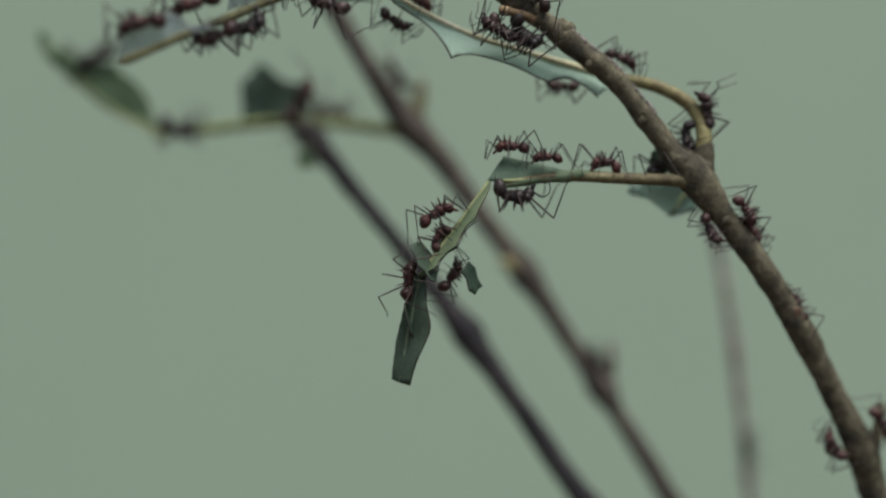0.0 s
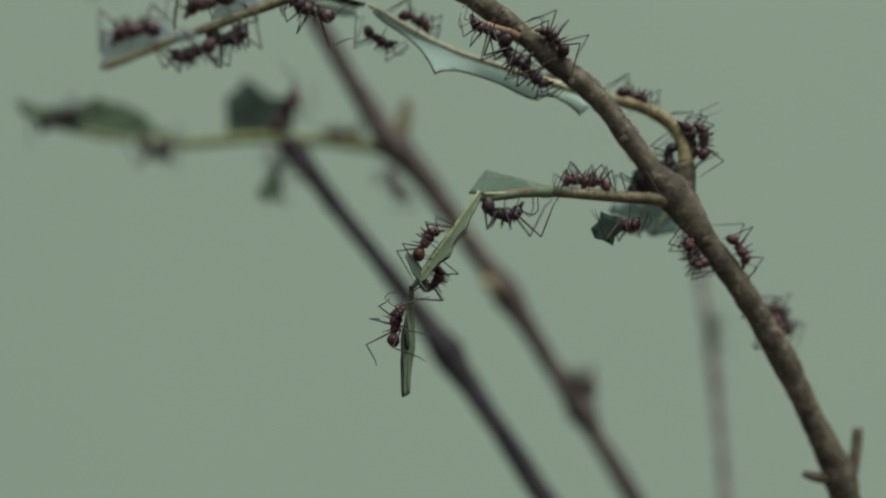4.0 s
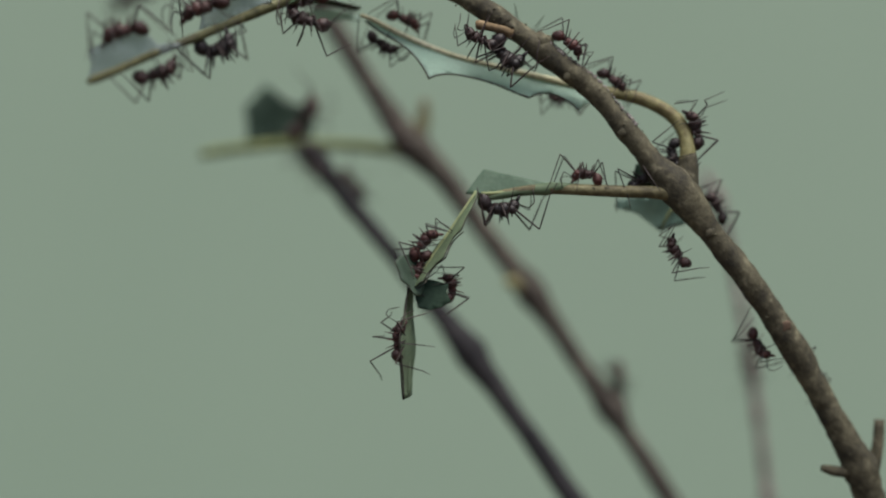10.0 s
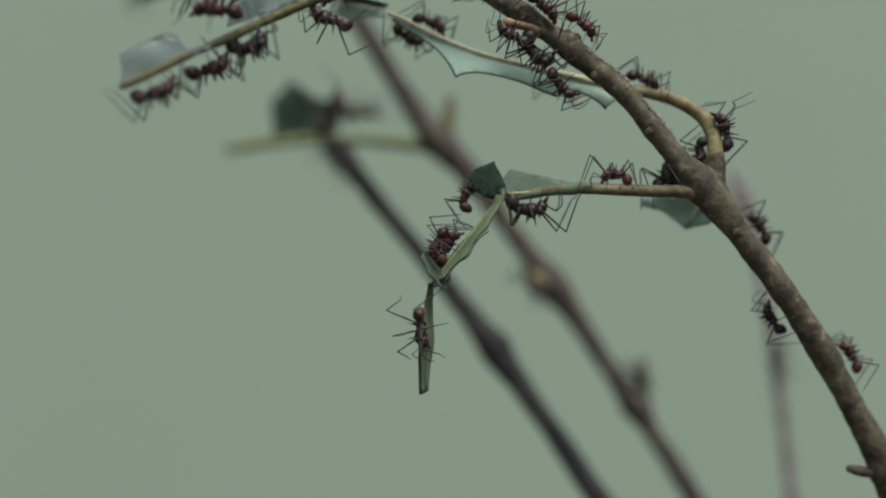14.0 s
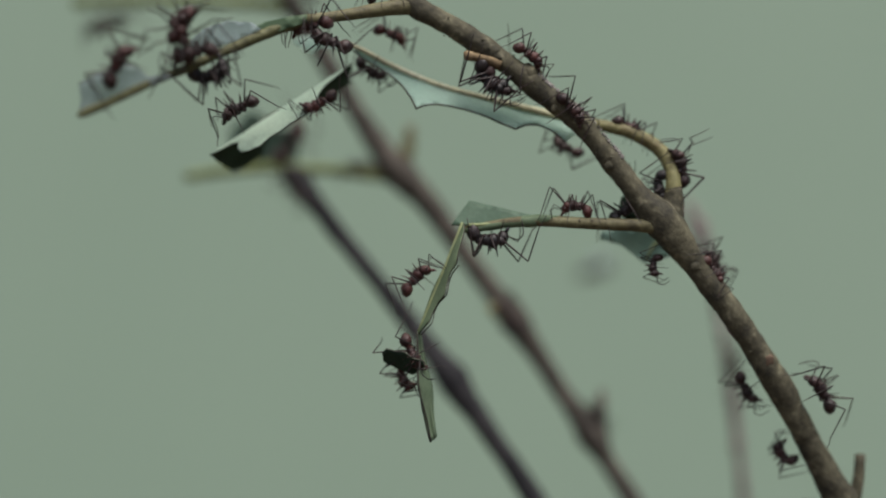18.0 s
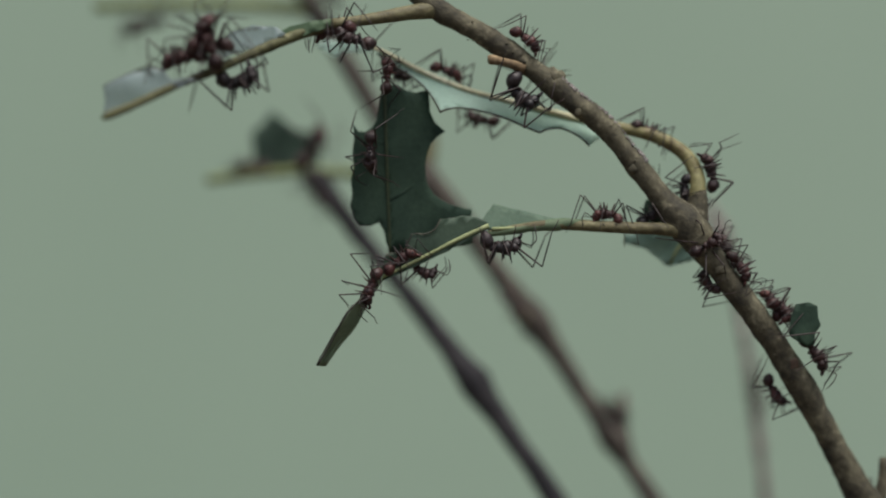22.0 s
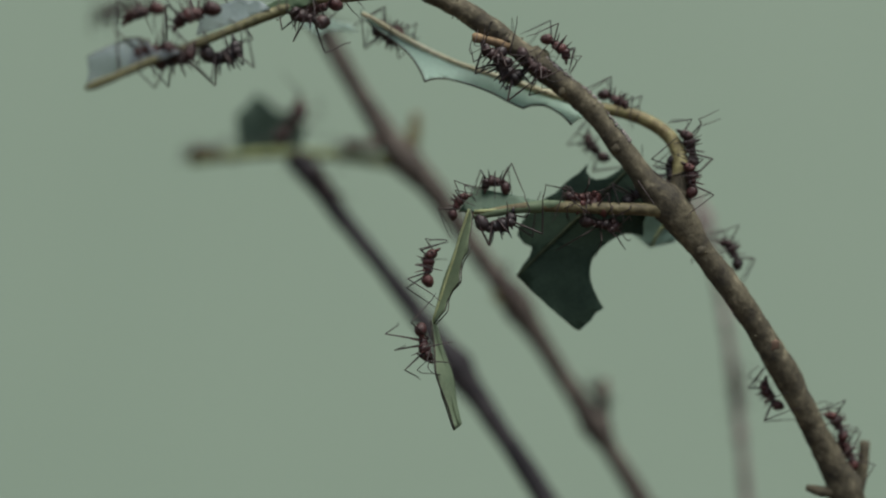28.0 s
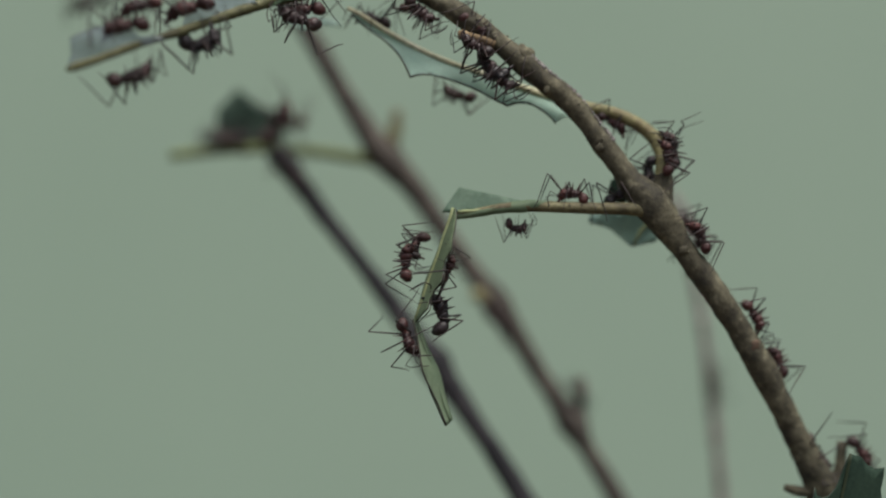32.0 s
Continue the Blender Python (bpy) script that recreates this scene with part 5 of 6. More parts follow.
    crawl(ants[19], [(0, 195, 63, -0.0191, 195, -90), (1, 233, 48, -0.0178, 195, -90), (2, 204, 51, -0.0188, 195, -90), (4, 215, 65, -0.0184, 195, -90), (7, 219, 58, -0.0183, 195, -90), (8, 207, 56, -0.0187, 195, -90), (9, 198, 57, -0.019, 195, -90), (10, 221, 42, -0.0182, 195, -90), (11, 281, 22, -0.0162, 195, -90), (12, 226, 48, -0.018, 195, -90), (13, 290, 22, -0.0159, 195, -90), (14, 317, 117, -0.0135, 22, -90), (17, 224, 46, -0.019, 188, -80), (18, 225, 58, -0.0193, 60, 60), (19, 235, 79, -0.0189, 155, -70), (20, 249, 51, -0.0173, 195, -90), (21, 264, 41, -0.0168, 195, -90), (22, 302, 33, -0.0155, 195, -90), (23, 256, 71, -0.017, 195, -90), (24, 268, 64, -0.0166, 195, -90), (25, 186, 89, -0.0195, 65, 55), (28, 277, 71, -0.0163, 195, -90), (29, 196, 58, -0.019, 195, -90), (30, 208, 71, -0.0186, 195, -90), (32, 251, 42, -0.0172, 195, -90)], 20)
    crawl(ants[20], [(0, 531, 27, -0.0091, 160, 60), (1, 559, 12, -0.0081, 160, 60), (2, 554, 10, -0.0083, 160, 60), (4, 533, 19, -0.0090, 160, 60), (7, 541, 27, -0.0087, 160, 60), (8, 539, 32, -0.0088, 160, 60), (9, 539, 37, -0.0088, 160, 60), (10, 547, 26, -0.0085, 160, 60), (11, 537, 41, -0.0089, 160, 60), (12, 543, 35, -0.0087, 160, 60), (13, 538, 34, -0.0088, 160, 60), (14, 539, 30, -0.0088, 160, 60), (17, 588, 14, -0.0072, 160, 60), (18, 608, 13, -0.0065, 160, 60), (19, 612, 22, -0.0064, 160, 60), (20, 605, 24, -0.0066, 160, 60), (21, 607, 27, -0.0065, 160, 60), (22, 605, 0, -0.0066, 160, 60), (23, 579, 14, -0.0075, 160, 60), (24, 556, 8, -0.0082, 160, 60), (25, 556, 11, -0.0082, 160, 60), (28, 550, 6, -0.0084, 160, 60), (29, 565, 14, -0.0079, 160, 60), (30, 525, 10, -0.0093, 160, 60), (32, 560, 19, -0.0081, 160, 60)], 21)
    crawl(ants[21], [(0, 661, 57, 0.0060, -30, -90), (1, 665, 65, 0.0060, -30, -90), (2, 660, 61, 0.0060, -30, -90), (4, 659, 63, 0.0060, -30, -90), (7, 670, 71, 0.0060, -30, -90), (8, 674, 68, 0.0060, -30, -90), (9, 666, 69, 0.0060, -30, -90), (10, 673, 68, 0.0060, -30, -90), (11, 665, 70, 0.0060, -30, -90), (12, 670, 81, 0.0060, -30, -90), (13, 673, 64, 0.0060, -30, -90), (14, 670, 59, 0.0060, -30, -90), (17, 676, 68, 0.0060, -30, -90), (18, 674, 63, 0.0060, -30, -90), (19, 676, 68, 0.0060, -30, -90), (20, 669, 63, 0.0060, -30, -90), (21, 667, 64, 0.0060, -30, -90), (22, 677, 59, 0.0060, -30, -90), (23, 670, 85, 0.0060, -80, -90), (24, 673, 85, 0.0060, -80, -90), (25, 677, 80, 0.0060, -80, -90), (28, 690, 37, 0.0060, -20, -90), (29, 668, 54, 0.0060, -40, -90), (30, 697, 67, 0.0060, -40, -90), (32, 694, 13, 0.0060, -190, -90)], 22)
    crawl(ants[22], [(0, 700, 20, 0.0060, -25, 90), (2, 742, 34, 0.0060, -25, 90), (4, 725, 28, 0.0060, -25, 90), (7, 694, 34, 0.0060, -25, 90), (9, 690, 10, 0.0060, -25, 90), (11, 734, 38, 0.0060, -25, 90), (12, 782, 70, 0.0060, -25, 90), (13, 783, 64, 0.0060, -25, 90), (14, 710, 35, 0.0060, -25, 90), (17, 692, 8, 0.0060, -25, 90), (18, 709, -1, 0.0060, -25, 90), (20, 696, 36, 0.0060, -25, 90), (21, 655, 29, 0.0060, -25, 90), (22, 768, 57, 0.0060, -25, 90), (23, 741, 56, 0.0060, -25, 90), (24, 708, 17, 0.0060, -25, 90), (25, 779, 95, 0.0060, -25, 90), (28, 695, 22, 0.0060, -25, 90), (29, 788, 41, 0.0060, -25, 90), (30, 799, 69, 0.0060, -25, 90), (32, 765, -4, 0.0060, -25, 90)], 23)
    crawl(ants[23], [(0, 502, -2, -0.0088, 195, -90), (2, 572, -16, -0.0065, 195, -90), (4, 527, -12, -0.0080, 195, -90), (9, 547, -10, -0.0073, 195, -90), (11, 542, -13, -0.0075, 195, -90), (13, 571, -10, -0.0065, 195, -90), (14, 557, -20, -0.0070, 195, -90), (17, 576, -17, -0.0064, 195, -90), (18, 573, -18, -0.0065, 195, -90), (19, 567, -10, -0.0067, 195, -90), (20, 579, -25, -0.0063, 195, -90), (21, 569, -8, -0.0066, 195, -90), (22, 571, -18, -0.0065, 195, -90), (23, 560, -4, -0.0069, 195, -90), (24, 567, -7, -0.0067, 195, -90), (25, 566, -13, -0.0067, 195, -90), (28, 573, -15, -0.0065, 195, -90), (29, 587, -14, -0.0060, 195, -90), (32, 568, 2, -0.0066, 195, -90)], 24)
    crawl(ants[24], [(0, 383, -20, -0.0128, 200, -90), (7, 397, -32, -0.0123, 200, -90), (9, 413, -29, -0.0118, 200, -90), (12, 442, -21, -0.0108, 200, -90), (13, 423, -24, -0.0115, 200, -90), (14, 395, -25, -0.0124, 200, -90), (15.5, 394, -20, -0.0143, 150, -40), (17, 362, -19, -0.0158, 60, 20), (18, 338, -15, -0.0166, 60, 20), (19, 335, -11, -0.0167, 60, 20), (20, 344, -26, -0.0163, 60, 20), (21, 344, -20, -0.0164, 60, 20), (22, 329, -9, -0.0169, 60, 20), (23, 343, -3, -0.0164, 60, 20), (24, 338, -11, -0.0165, 60, 20), (25, 345, -24, -0.0153, 160, -60), (28, 257, 3, -0.0170, 200, -90), (29, 262, -1, -0.0168, 200, -90), (32, 278, 6, -0.0163, 200, -90)], 25)
    crawl(ants[25], [(0, 600, -70, 0.0020, 200, -90), (14, 520, -60, 0.0020, 200, -90), (16.5, 428, 121, 0.0020, 200, -90), (17, 441, 125, 0.0008, 210, -60), (18, 446, 132, 0.0008, 210, -60), (19, 452, 159, 0.0008, 210, -60), (19.5, 483, 162, 0.0008, 230, -60), (20, 617, 270, 0.0008, 260, -60), (21, 635, 173, -0.0001, 270, -30), (21.5, 637, 195, -0.0001, 270, -30), (22, 634, 197, -0.0001, 270, -30), (23, 678, 237, 0.0008, 280, -60), (24, 685, 217, 0.0008, 280, -60), (25, 682, 221, 0.0008, 280, -60), (25.5, 700, 233, 0.0008, 300, -60), (26.3, 850, 260, -0.0004, 340, 0), (27, 1000, 300, -0.0004, 360, 0), (27.5, 1078, 280, 0.0020, 360, 90), (28, 1071, 360, -0.0004, 350, 0), (29, 1156, 362, -0.0004, 320, 0), (29.5, 1238, 490, 0.0006, 315, 0), (30, 1355, 608, 0.0039, 305, -60), (30.5, 1440, 635, 0.0044, 303, -60), (31, 1440, 740, 0.0062, 303, -60), (32, 1503, 754, 0.0065, 303, -60)], 26)
    crawl(ants[26], [(0, 560, -75, 0.0020, 160, 90), (14, 600, -60, 0.0020, 160, 90), (16.5, 568, 115, 0.0020, 200, 90), (17, 585, 129, 0.0020, 205, 90), (18, 589, 122, 0.0020, 205, 90), (19, 593, 134, 0.0020, 215, 90), (20, 689, 135, 0.0020, 250, -90), (21, 665, 188, 0.0020, 90, -90), (22, 663, 67, -0.0001, 90, -30), (23, 721, 111, -0.0001, 90, -30), (24, 727, 122, -0.0001, 80, -30), (25, 734, 121, 0.0008, 80, -60), (25.5, 743, 132, 0.0008, 80, -60), (26.5, 900, 250, -0.0004, 0, 0), (27, 1040, 320, -0.0004, 0, 0), (28, 1040, 315, -0.0004, 0, 0), (29, 1171, 379, -0.0004, -30, 0), (29.5, 1274, 519, 0.0012, -50, 0), (30, 1462, 669, 0.0050, -57, 60), (31, 1525, 758, 0.0065, -57, 60), (32, 1583, 752, 0.0064, -57, 60)], 27)
    crawl(ants[27], [(0, 690, -75, -0.0000, 0, 90), (18, 690, -75, -0.0000, 0, 90), (20, 700, 20, -0.0024, -30, 0), (21.5, 740, 150, -0.0012, -80, -60), (22, 726, 411, -0.0000, -20, -90), (23, 747, 376, -0.0000, -90, 90), (24, 746, 351, -0.0000, -90, 90), (25, 762, 332, -0.0000, -60, 90), (26.5, 860, 310, -0.0000, 0, 90), (28, 890, 290, -0.0000, 180, -90), (29, 864, 310, -0.0000, 180, -90), (30, 857, 314, -0.0000, 180, -90), (31, 768, 403, -0.0000, 240, -90), (32, 777, 407, -0.0000, 255, -90)], 28)
    crawl(ants[28], [(0, 1065, 117, 0.0040, -25, 90), (1, 1107, 157, 0.0040, -25, 90), (2, 1097, 140, 0.0040, -25, 90), (3, 1085, 128, 0.0040, -25, 90), (4, 1118, 148, 0.0040, -25, 90), (7, 1059, 123, 0.0040, -40, 90), (9, 1098, 132, 0.0040, -40, 90), (10, 1082, 133, 0.0040, -40, 90), (12, 1025, 88, 0.0040, -40, 90), (13, 1102, 131, 0.0040, -25, 90), (14, 1087, 134, 0.0040, -25, 90), (17, 1062, 135, 0.0040, -30, 90), (18, 1133, 158, 0.0040, -30, 90), (19, 1118, 158, 0.0040, -30, 90), (20, 1096, 150, 0.0040, -30, 90), (21, 1127, 156, 0.0040, -30, 90), (22, 1124, 159, 0.0040, -30, 90), (23, 1085, 133, 0.0040, -30, 90), (24, 1095, 154, 0.0040, -30, 90), (25, 1089, 146, 0.0040, -30, 90), (28, 1095, 139, 0.0040, -30, 90), (29, 1087, 143, 0.0040, -30, 90), (30, 1068, 139, 0.0040, -30, 90), (31, 1104, 161, 0.0040, -30, 90), (32, 1120, 180, 0.0040, -30, 90)], 29)
    crawl(ants[29], [(0, 700, -130, -0.0010, -40, 90), (6, 690, -140, -0.0010, -40, 90), (8, 932, 13, -0.0010, -40, 90), (9, 930, 6, -0.0010, -40, 90), (10, 1004, 66, -0.0010, -40, 90), (11, 969, 48, -0.0010, -40, 90), (12, 913, -15, -0.0010, -40, 90), (13, 926, 14, -0.0010, -40, 90), (14, 980, 36, -0.0010, -40, 90), (17, 983, 52, -0.0010, -40, 90), (18, 955, 31, -0.0010, -40, 90), (19, 932, 28, -0.0010, -40, 90), (20, 855, -52, -0.0010, -40, 90), (21, 1025, 76, -0.0010, -40, 90), (22, 907, -3, -0.0010, -40, 90), (23, 960, 37, -0.0010, -40, 90), (24, 1021, 68, -0.0010, -40, 90), (25, 1013, 87, -0.0010, -40, 90), (28, 990, 46, -0.0010, -40, 90), (29, 919, 38, -0.0010, -40, 90), (30, 997, 62, -0.0010, -40, 90), (31, 971, 56, -0.0010, -40, 90), (32, 867, 14, -0.0010, -40, 90)], 30)
    crawl(ants[30], [(0, 905, 10, -0.0022, 140, -60), (2, 927, 13, -0.0022, 140, -60), (4, 970, 56, -0.0022, 140, -60), (9, 700, -120, -0.0022, 140, -60), (13, 680, -150, -0.0022, -40, 60), (14, 910, 4, -0.0022, -40, 60), (17, 1018, 86, -0.0022, -50, 60), (18, 1031, 125, -0.0022, -50, 60), (19, 1090, 190, -0.0022, -50, 60), (20, 1117, 287, -0.0022, -60, 60), (21, 1225, 350, -0.0022, -60, 60), (23, 1235, 372, -0.0022, 120, -60), (24, 1150, 250, -0.0022, 130, -60), (24, 897, 9, -0.0022, 140, -60), (25, 857, -6, -0.0022, 140, -60), (28, 946, 77, -0.0022, -40, -60), (29, 903, 82, -0.0010, -40, -90), (30, 888, 71, -0.0010, -40, -90), (32, 769, -8, -0.0010, -40, -90)], 31)
    crawl(ants[31], [(0, 967, 170, 0.0090, 175, 90), (2, 1027, 166, 0.0090, 100, 90), (3, 1013, 165, 0.0090, 175, 90), (4, 955, 122, 0.0090, 175, 90), (7, 941, 137, 0.0090, 175, 90), (9, 985, 150, 0.0090, 175, 90), (11, 1013, 179, 0.0090, 175, 90), (12, 937, 174, 0.0090, 170, 90), (13, 822, 158, 0.0090, 170, 90), (14, 941, 147, 0.0090, 170, 90), (15.5, 1020, 170, 0.0090, 170, 90), (17, 1052, 227, 0.0090, 130, 90), (19, 1000, 170, 0.0090, 165, 90), (20, 1007, 189, 0.0090, 165, 90), (21, 896, 176, 0.0090, 165, 90), (22, 834, 144, 0.0090, 165, 90), (23, 908, 164, 0.0090, 90, 90), (24, 920, 135, 0.0090, 165, 90), (25, 1061, 212, 0.0090, 140, 90), (28, 1064, 229, 0.0090, 130, 90), (29, 1050, 214, 0.0090, 130, 90), (30, 1077, 243, 0.0090, 130, 90), (31, 985, 160, 0.0090, 130, 90), (32, 850, 142, 0.0090, 165, 90)], 32)
    crawl(ants[32], [(0, 1391, 561, 0.0013, 123, -90), (2, 1324, 416, -0.0010, 123, -90), (3, 1242, 264, -0.0010, 100, -90), (4, 1245, 229, -0.0010, 100, -90), (5.5, 1170, 150, -0.0010, 150, -90), (7, 1055, 119, -0.0010, 150, -90), (8, 934, 7, -0.0010, 140, -90), (9, 700, -140, -0.0010, 140, -90), (32, 700, -140, -0.0010, 140, -90)], 33)
    crawl(ants[33], [(0, 1290, 385, -0.001, -57, 90), (3, 1262, 412, 0.0058, -57, 180), (4, 1315, 417, -0.001, -57, 90), (6.5, 1371, 483, 0.0014, -57, 90), (7, 1378, 488, 0.0015, -57, 90), (8, 1480, 690, 0.005, -57, 90), (9, 1570, 880, 0.0084, -57, 90), (10, 1720, 1300, 0.014, -57, 90), (32, 1720, 1300, 0.014, -57, 90)], 34)
    crawl(ants[34], [(0, 1720, 1300, 0.0190, 123, -90), (2.4, 1720, 1300, 0.0190, 123, -90), (4, 1411, 543, 0.0105, 123, -90), (5.5, 1330, 455, 0.0089, 123, -90), (7, 1288, 398, 0.0070, 123, -90), (8, 1329, 434, 0.0086, 123, -90), (9, 1272, 345, 0.0070, 123, -90), (10, 1267, 362, 0.0070, 123, -90), (13, 1295, 399, 0.0070, 123, -90), (14, 1296, 399, 0.0070, 123, -90), (17, 1274, 387, 0.0070, 123, -90), (18, 1292, 403, 0.0070, 123, -90), (20, 1278, 376, 0.0070, 123, -90), (21, 1276, 382, 0.0070, 123, -90), (22, 1271, 377, 0.0070, 123, -90), (24, 1277, 390, 0.0070, 123, -90), (25, 1272, 363, 0.0070, 123, -90), (28, 1312, 410, 0.0070, 123, -90), (29, 1276, 371, 0.0070, 123, -90), (30, 1261, 341, 0.0070, 123, -90), (31, 1274, 374, 0.0070, 123, -90), (32, 1276, 371, 0.0070, 123, -90)], 35)
    crawl(ants[35], [(0, 1225, 420, -0.0010, -57, -90), (2, 1209, 418, -0.0010, -57, -90), (4, 1228, 430, -0.0010, -57, -90), (7, 1304, 540, 0.0024, -57, -90), (8, 1244, 419, -0.0010, 123, 90), (9, 1232, 430, -0.0010, 123, 90), (10, 1197, 442, 0.0007, 123, 90), (11, 1273, 502, 0.0018, -57, -90), (12, 1368, 595, 0.0034, -57, -90), (13, 1388, 683, 0.0049, -57, -90), (14, 1570, 980, 0.0101, -57, -90), (15, 1720, 1300, 0.0140, -57, -90), (32, 1720, 1300, 0.0140, -57, -90)], 36)
    crawl(ants[36], [(0, 1465, 816, 0.0040, 123, 90), (1, 1351, 595, 0.0034, 123, 90), (2, 1316, 546, 0.0025, 123, 90), (4, 1236, 429, -0.0010, 123, 90), (6, 1195, 390, -0.0010, 123, 90), (9, 1240, 440, 0.0007, -57, -90), (10, 1337, 601, 0.0035, -57, -90), (11, 1400, 670, 0.0047, -57, -90), (12.5, 1560, 960, 0.0098, -57, -90), (13.5, 1720, 1300, 0.0140, -57, -90), (32, 1720, 1300, 0.0140, -57, -90)], 37)
    crawl(ants[37], [(0, 1300, 420, 0.001, -57, 90), (1, 1292, 415, 0.001, -57, 90), (3, 1405, 548, 0.0005, -57, 50), (4, 1385, 540, 0.0044, -57, 90), (5.5, 1480, 690, 0.007, -57, 90), (7, 1580, 880, 0.0104, -57, 90), (9.2, 1580, 880, 0.0104, 123, -90), (11, 1235, 370, 0.001, 123, -90), (11.5, 1240, 372, 0.001, -57, 90), (12, 1338, 445, 0.0028, -57, 90), (13, 1498, 693, 0.0071, -57, 90), (14, 1580, 860, 0.01, -57, 90), (15, 1720, 1300, 0.014, -57, 90), (32, 1720, 1300, 0.014, -57, 90)], 38)
    crawl(ants[38], [(0, 1550, 768, 0.0040, -57, 90), (0.6, 1660, 968, 0.0070, -57, 90), (1.6, 1720, 1300, 0.0140, -57, 90), (8, 1720, 1300, 0.0140, 123, -90), (11.5, 1720, 1300, 0.0140, 123, -90), (12.5, 1570, 860, 0.0090, 123, -90), (14, 1457, 625, 0.0049, 123, -90), (15, 1390, 480, 0.0024, 123, -90), (17, 1286, 413, -0.0000, 123, -90), (18, 1286, 411, -0.0000, -57, 90), (19, 1290, 402, -0.0000, 123, -90), (20, 1373, 487, 0.0025, -57, 90), (21.2, 1450, 690, 0.0060, -57, 90), (22.5, 1580, 900, 0.0097, -57, 90), (23.5, 1720, 1300, 0.0140, -57, 90), (32, 1720, 1300, 0.0140, -57, 90)], 39)
    crawl(ants[39], [(0, 1720, 1300, 0.014, 123, 90), (2.1, 1720, 1300, 0.014, 123, 90), (3, 1449, 739, 0.0045, 123, 90), (4, 1363, 553, 0.003, 123, 90), (5.2, 1235, 408, 0.002, 123, 90), (5.6, 1250, 404, 0.0058, -55, 180), (6.6, 1440, 680, 0.011, -55, 180), (7.4, 1545, 900, 0.015, -62, 180), (8.6, 1720, 1300, 0.019, -70, 180), (8.8, 1720, 1300, 0.014, 123, 90), (9.8, 1600, 960, 0.009, 123, 90), (11, 1500, 840, 0.0087, 123, 90), (14, 1319, 561, 0.0038, 123, 90), (15, 1265, 440, 0.0017, 123, 90), (16, 1240, 425, -0.0, 123, 90), (17, 1221, 414, -0.0, -57, -90), (18, 1346, 620, 0.0048, -57, -90), (19, 1420, 717, 0.0065, -57, -90), (20, 1580, 980, 0.0111, -57, -90), (21, 1720, 1300, 0.014, -57, -90), (32, 1720, 1300, 0.014, -57, -90)], 40)
    crawl(ants[40], [(0, 1720, 1300, 0.0140, 123, -60), (16, 1720, 1300, 0.0140, 123, -60), (17, 1570, 850, 0.0056, 123, -60), (18, 1484, 630, 0.0018, 123, -60), (19, 1401, 499, -0.0005, 123, -60), (20, 1373, 485, -0.0007, -57, 60), (21, 1371, 571, 0.0008, -57, 60), (22, 1422, 547, 0.0003, -57, 60), (23, 1494, 687, 0.0028, -57, 60), (24, 1580, 880, 0.0062, -57, 60), (25, 1720, 1300, 0.0140, -57, 60), (32, 1720, 1300, 0.0140, -57, 60)], 41)
    crawl(ants[41], [(0, 1720, 1300, 0.0140, 123, 90), (15.3, 1720, 1300, 0.0140, 123, 90), (16.3, 1560, 980, 0.0080, 123, 90), (17.5, 1440, 790, 0.0068, 123, 90), (19, 1362, 642, 0.0042, 123, 90), (20, 1308, 506, 0.0018, 123, 90), (21, 1225, 421, -0.0010, 123, 90), (22, 1236, 432, 0.0005, 123, 90), (23, 1258, 470, 0.0012, -57, -90), (24, 1217, 400, -0.0010, -57, -90), (25, 1182, 394, -0.0010, -57, -90), (26, 1250, 400, 0.0058, -55, 180), (32, 1250, 400, 0.0058, -55, 180)], 42)
    crawl(ants[42], [(0, 1720, 1300, 0.0140, 123, -90), (17.8, 1720, 1300, 0.0140, 123, -90), (18.8, 1560, 850, 0.0078, 123, -90), (20, 1439, 597, 0.0034, 123, -90), (21, 1361, 496, 0.0017, 123, -90), (22, 1349, 466, 0.0011, 123, -90), (23, 1246, 291, -0.0010, 100, -90), (24, 1210, 236, -0.0010, 100, -90), (25, 1200, 229, -0.0010, 100, -90), (27, 1215, 250, -0.0010, 100, -90), (28, 1235, 281, -0.0010, 100, -90), (29, 1237, 242, -0.0010, 100, -90), (32, 1222, 243, -0.0010, 100, -90)], 43)
    crawl(ants[43], [(0, 1720, 1300, 0.0140, 123, -90), (17, 1720, 1300, 0.0140, 123, -90), (18, 1600, 1000, 0.0080, 123, -90), (19, 1240, 440, 0.0007, -57, -90), (20, 1103, 402, -0.0010, 0, -90), (21, 1356, 593, 0.0034, -57, -90), (22, 1352, 617, 0.0038, -57, -90), (23, 1490, 860, 0.0080, -57, -90), (24, 1600, 1080, 0.0119, -57, -90), (25, 1720, 1300, 0.0140, -57, -90), (32, 1720, 1300, 0.0140, -57, -90)], 44)
    crawl(ants[44], [(0, 1720, 1300, 0.0140, 123, -90), (20, 1720, 1300, 0.0140, 123, -90), (21, 1560, 850, 0.0078, 123, -90), (22, 1290, 396, -0.0010, -57, 90), (23, 1292, 518, 0.0020, -57, -90), (24, 1361, 481, 0.0014, -57, 90), (25, 1461, 682, 0.0049, -57, 90), (26, 1570, 870, 0.0082, -57, 90), (27, 1720, 1300, 0.0140, -57, 90), (32, 1720, 1300, 0.0140, -57, 90)], 45)
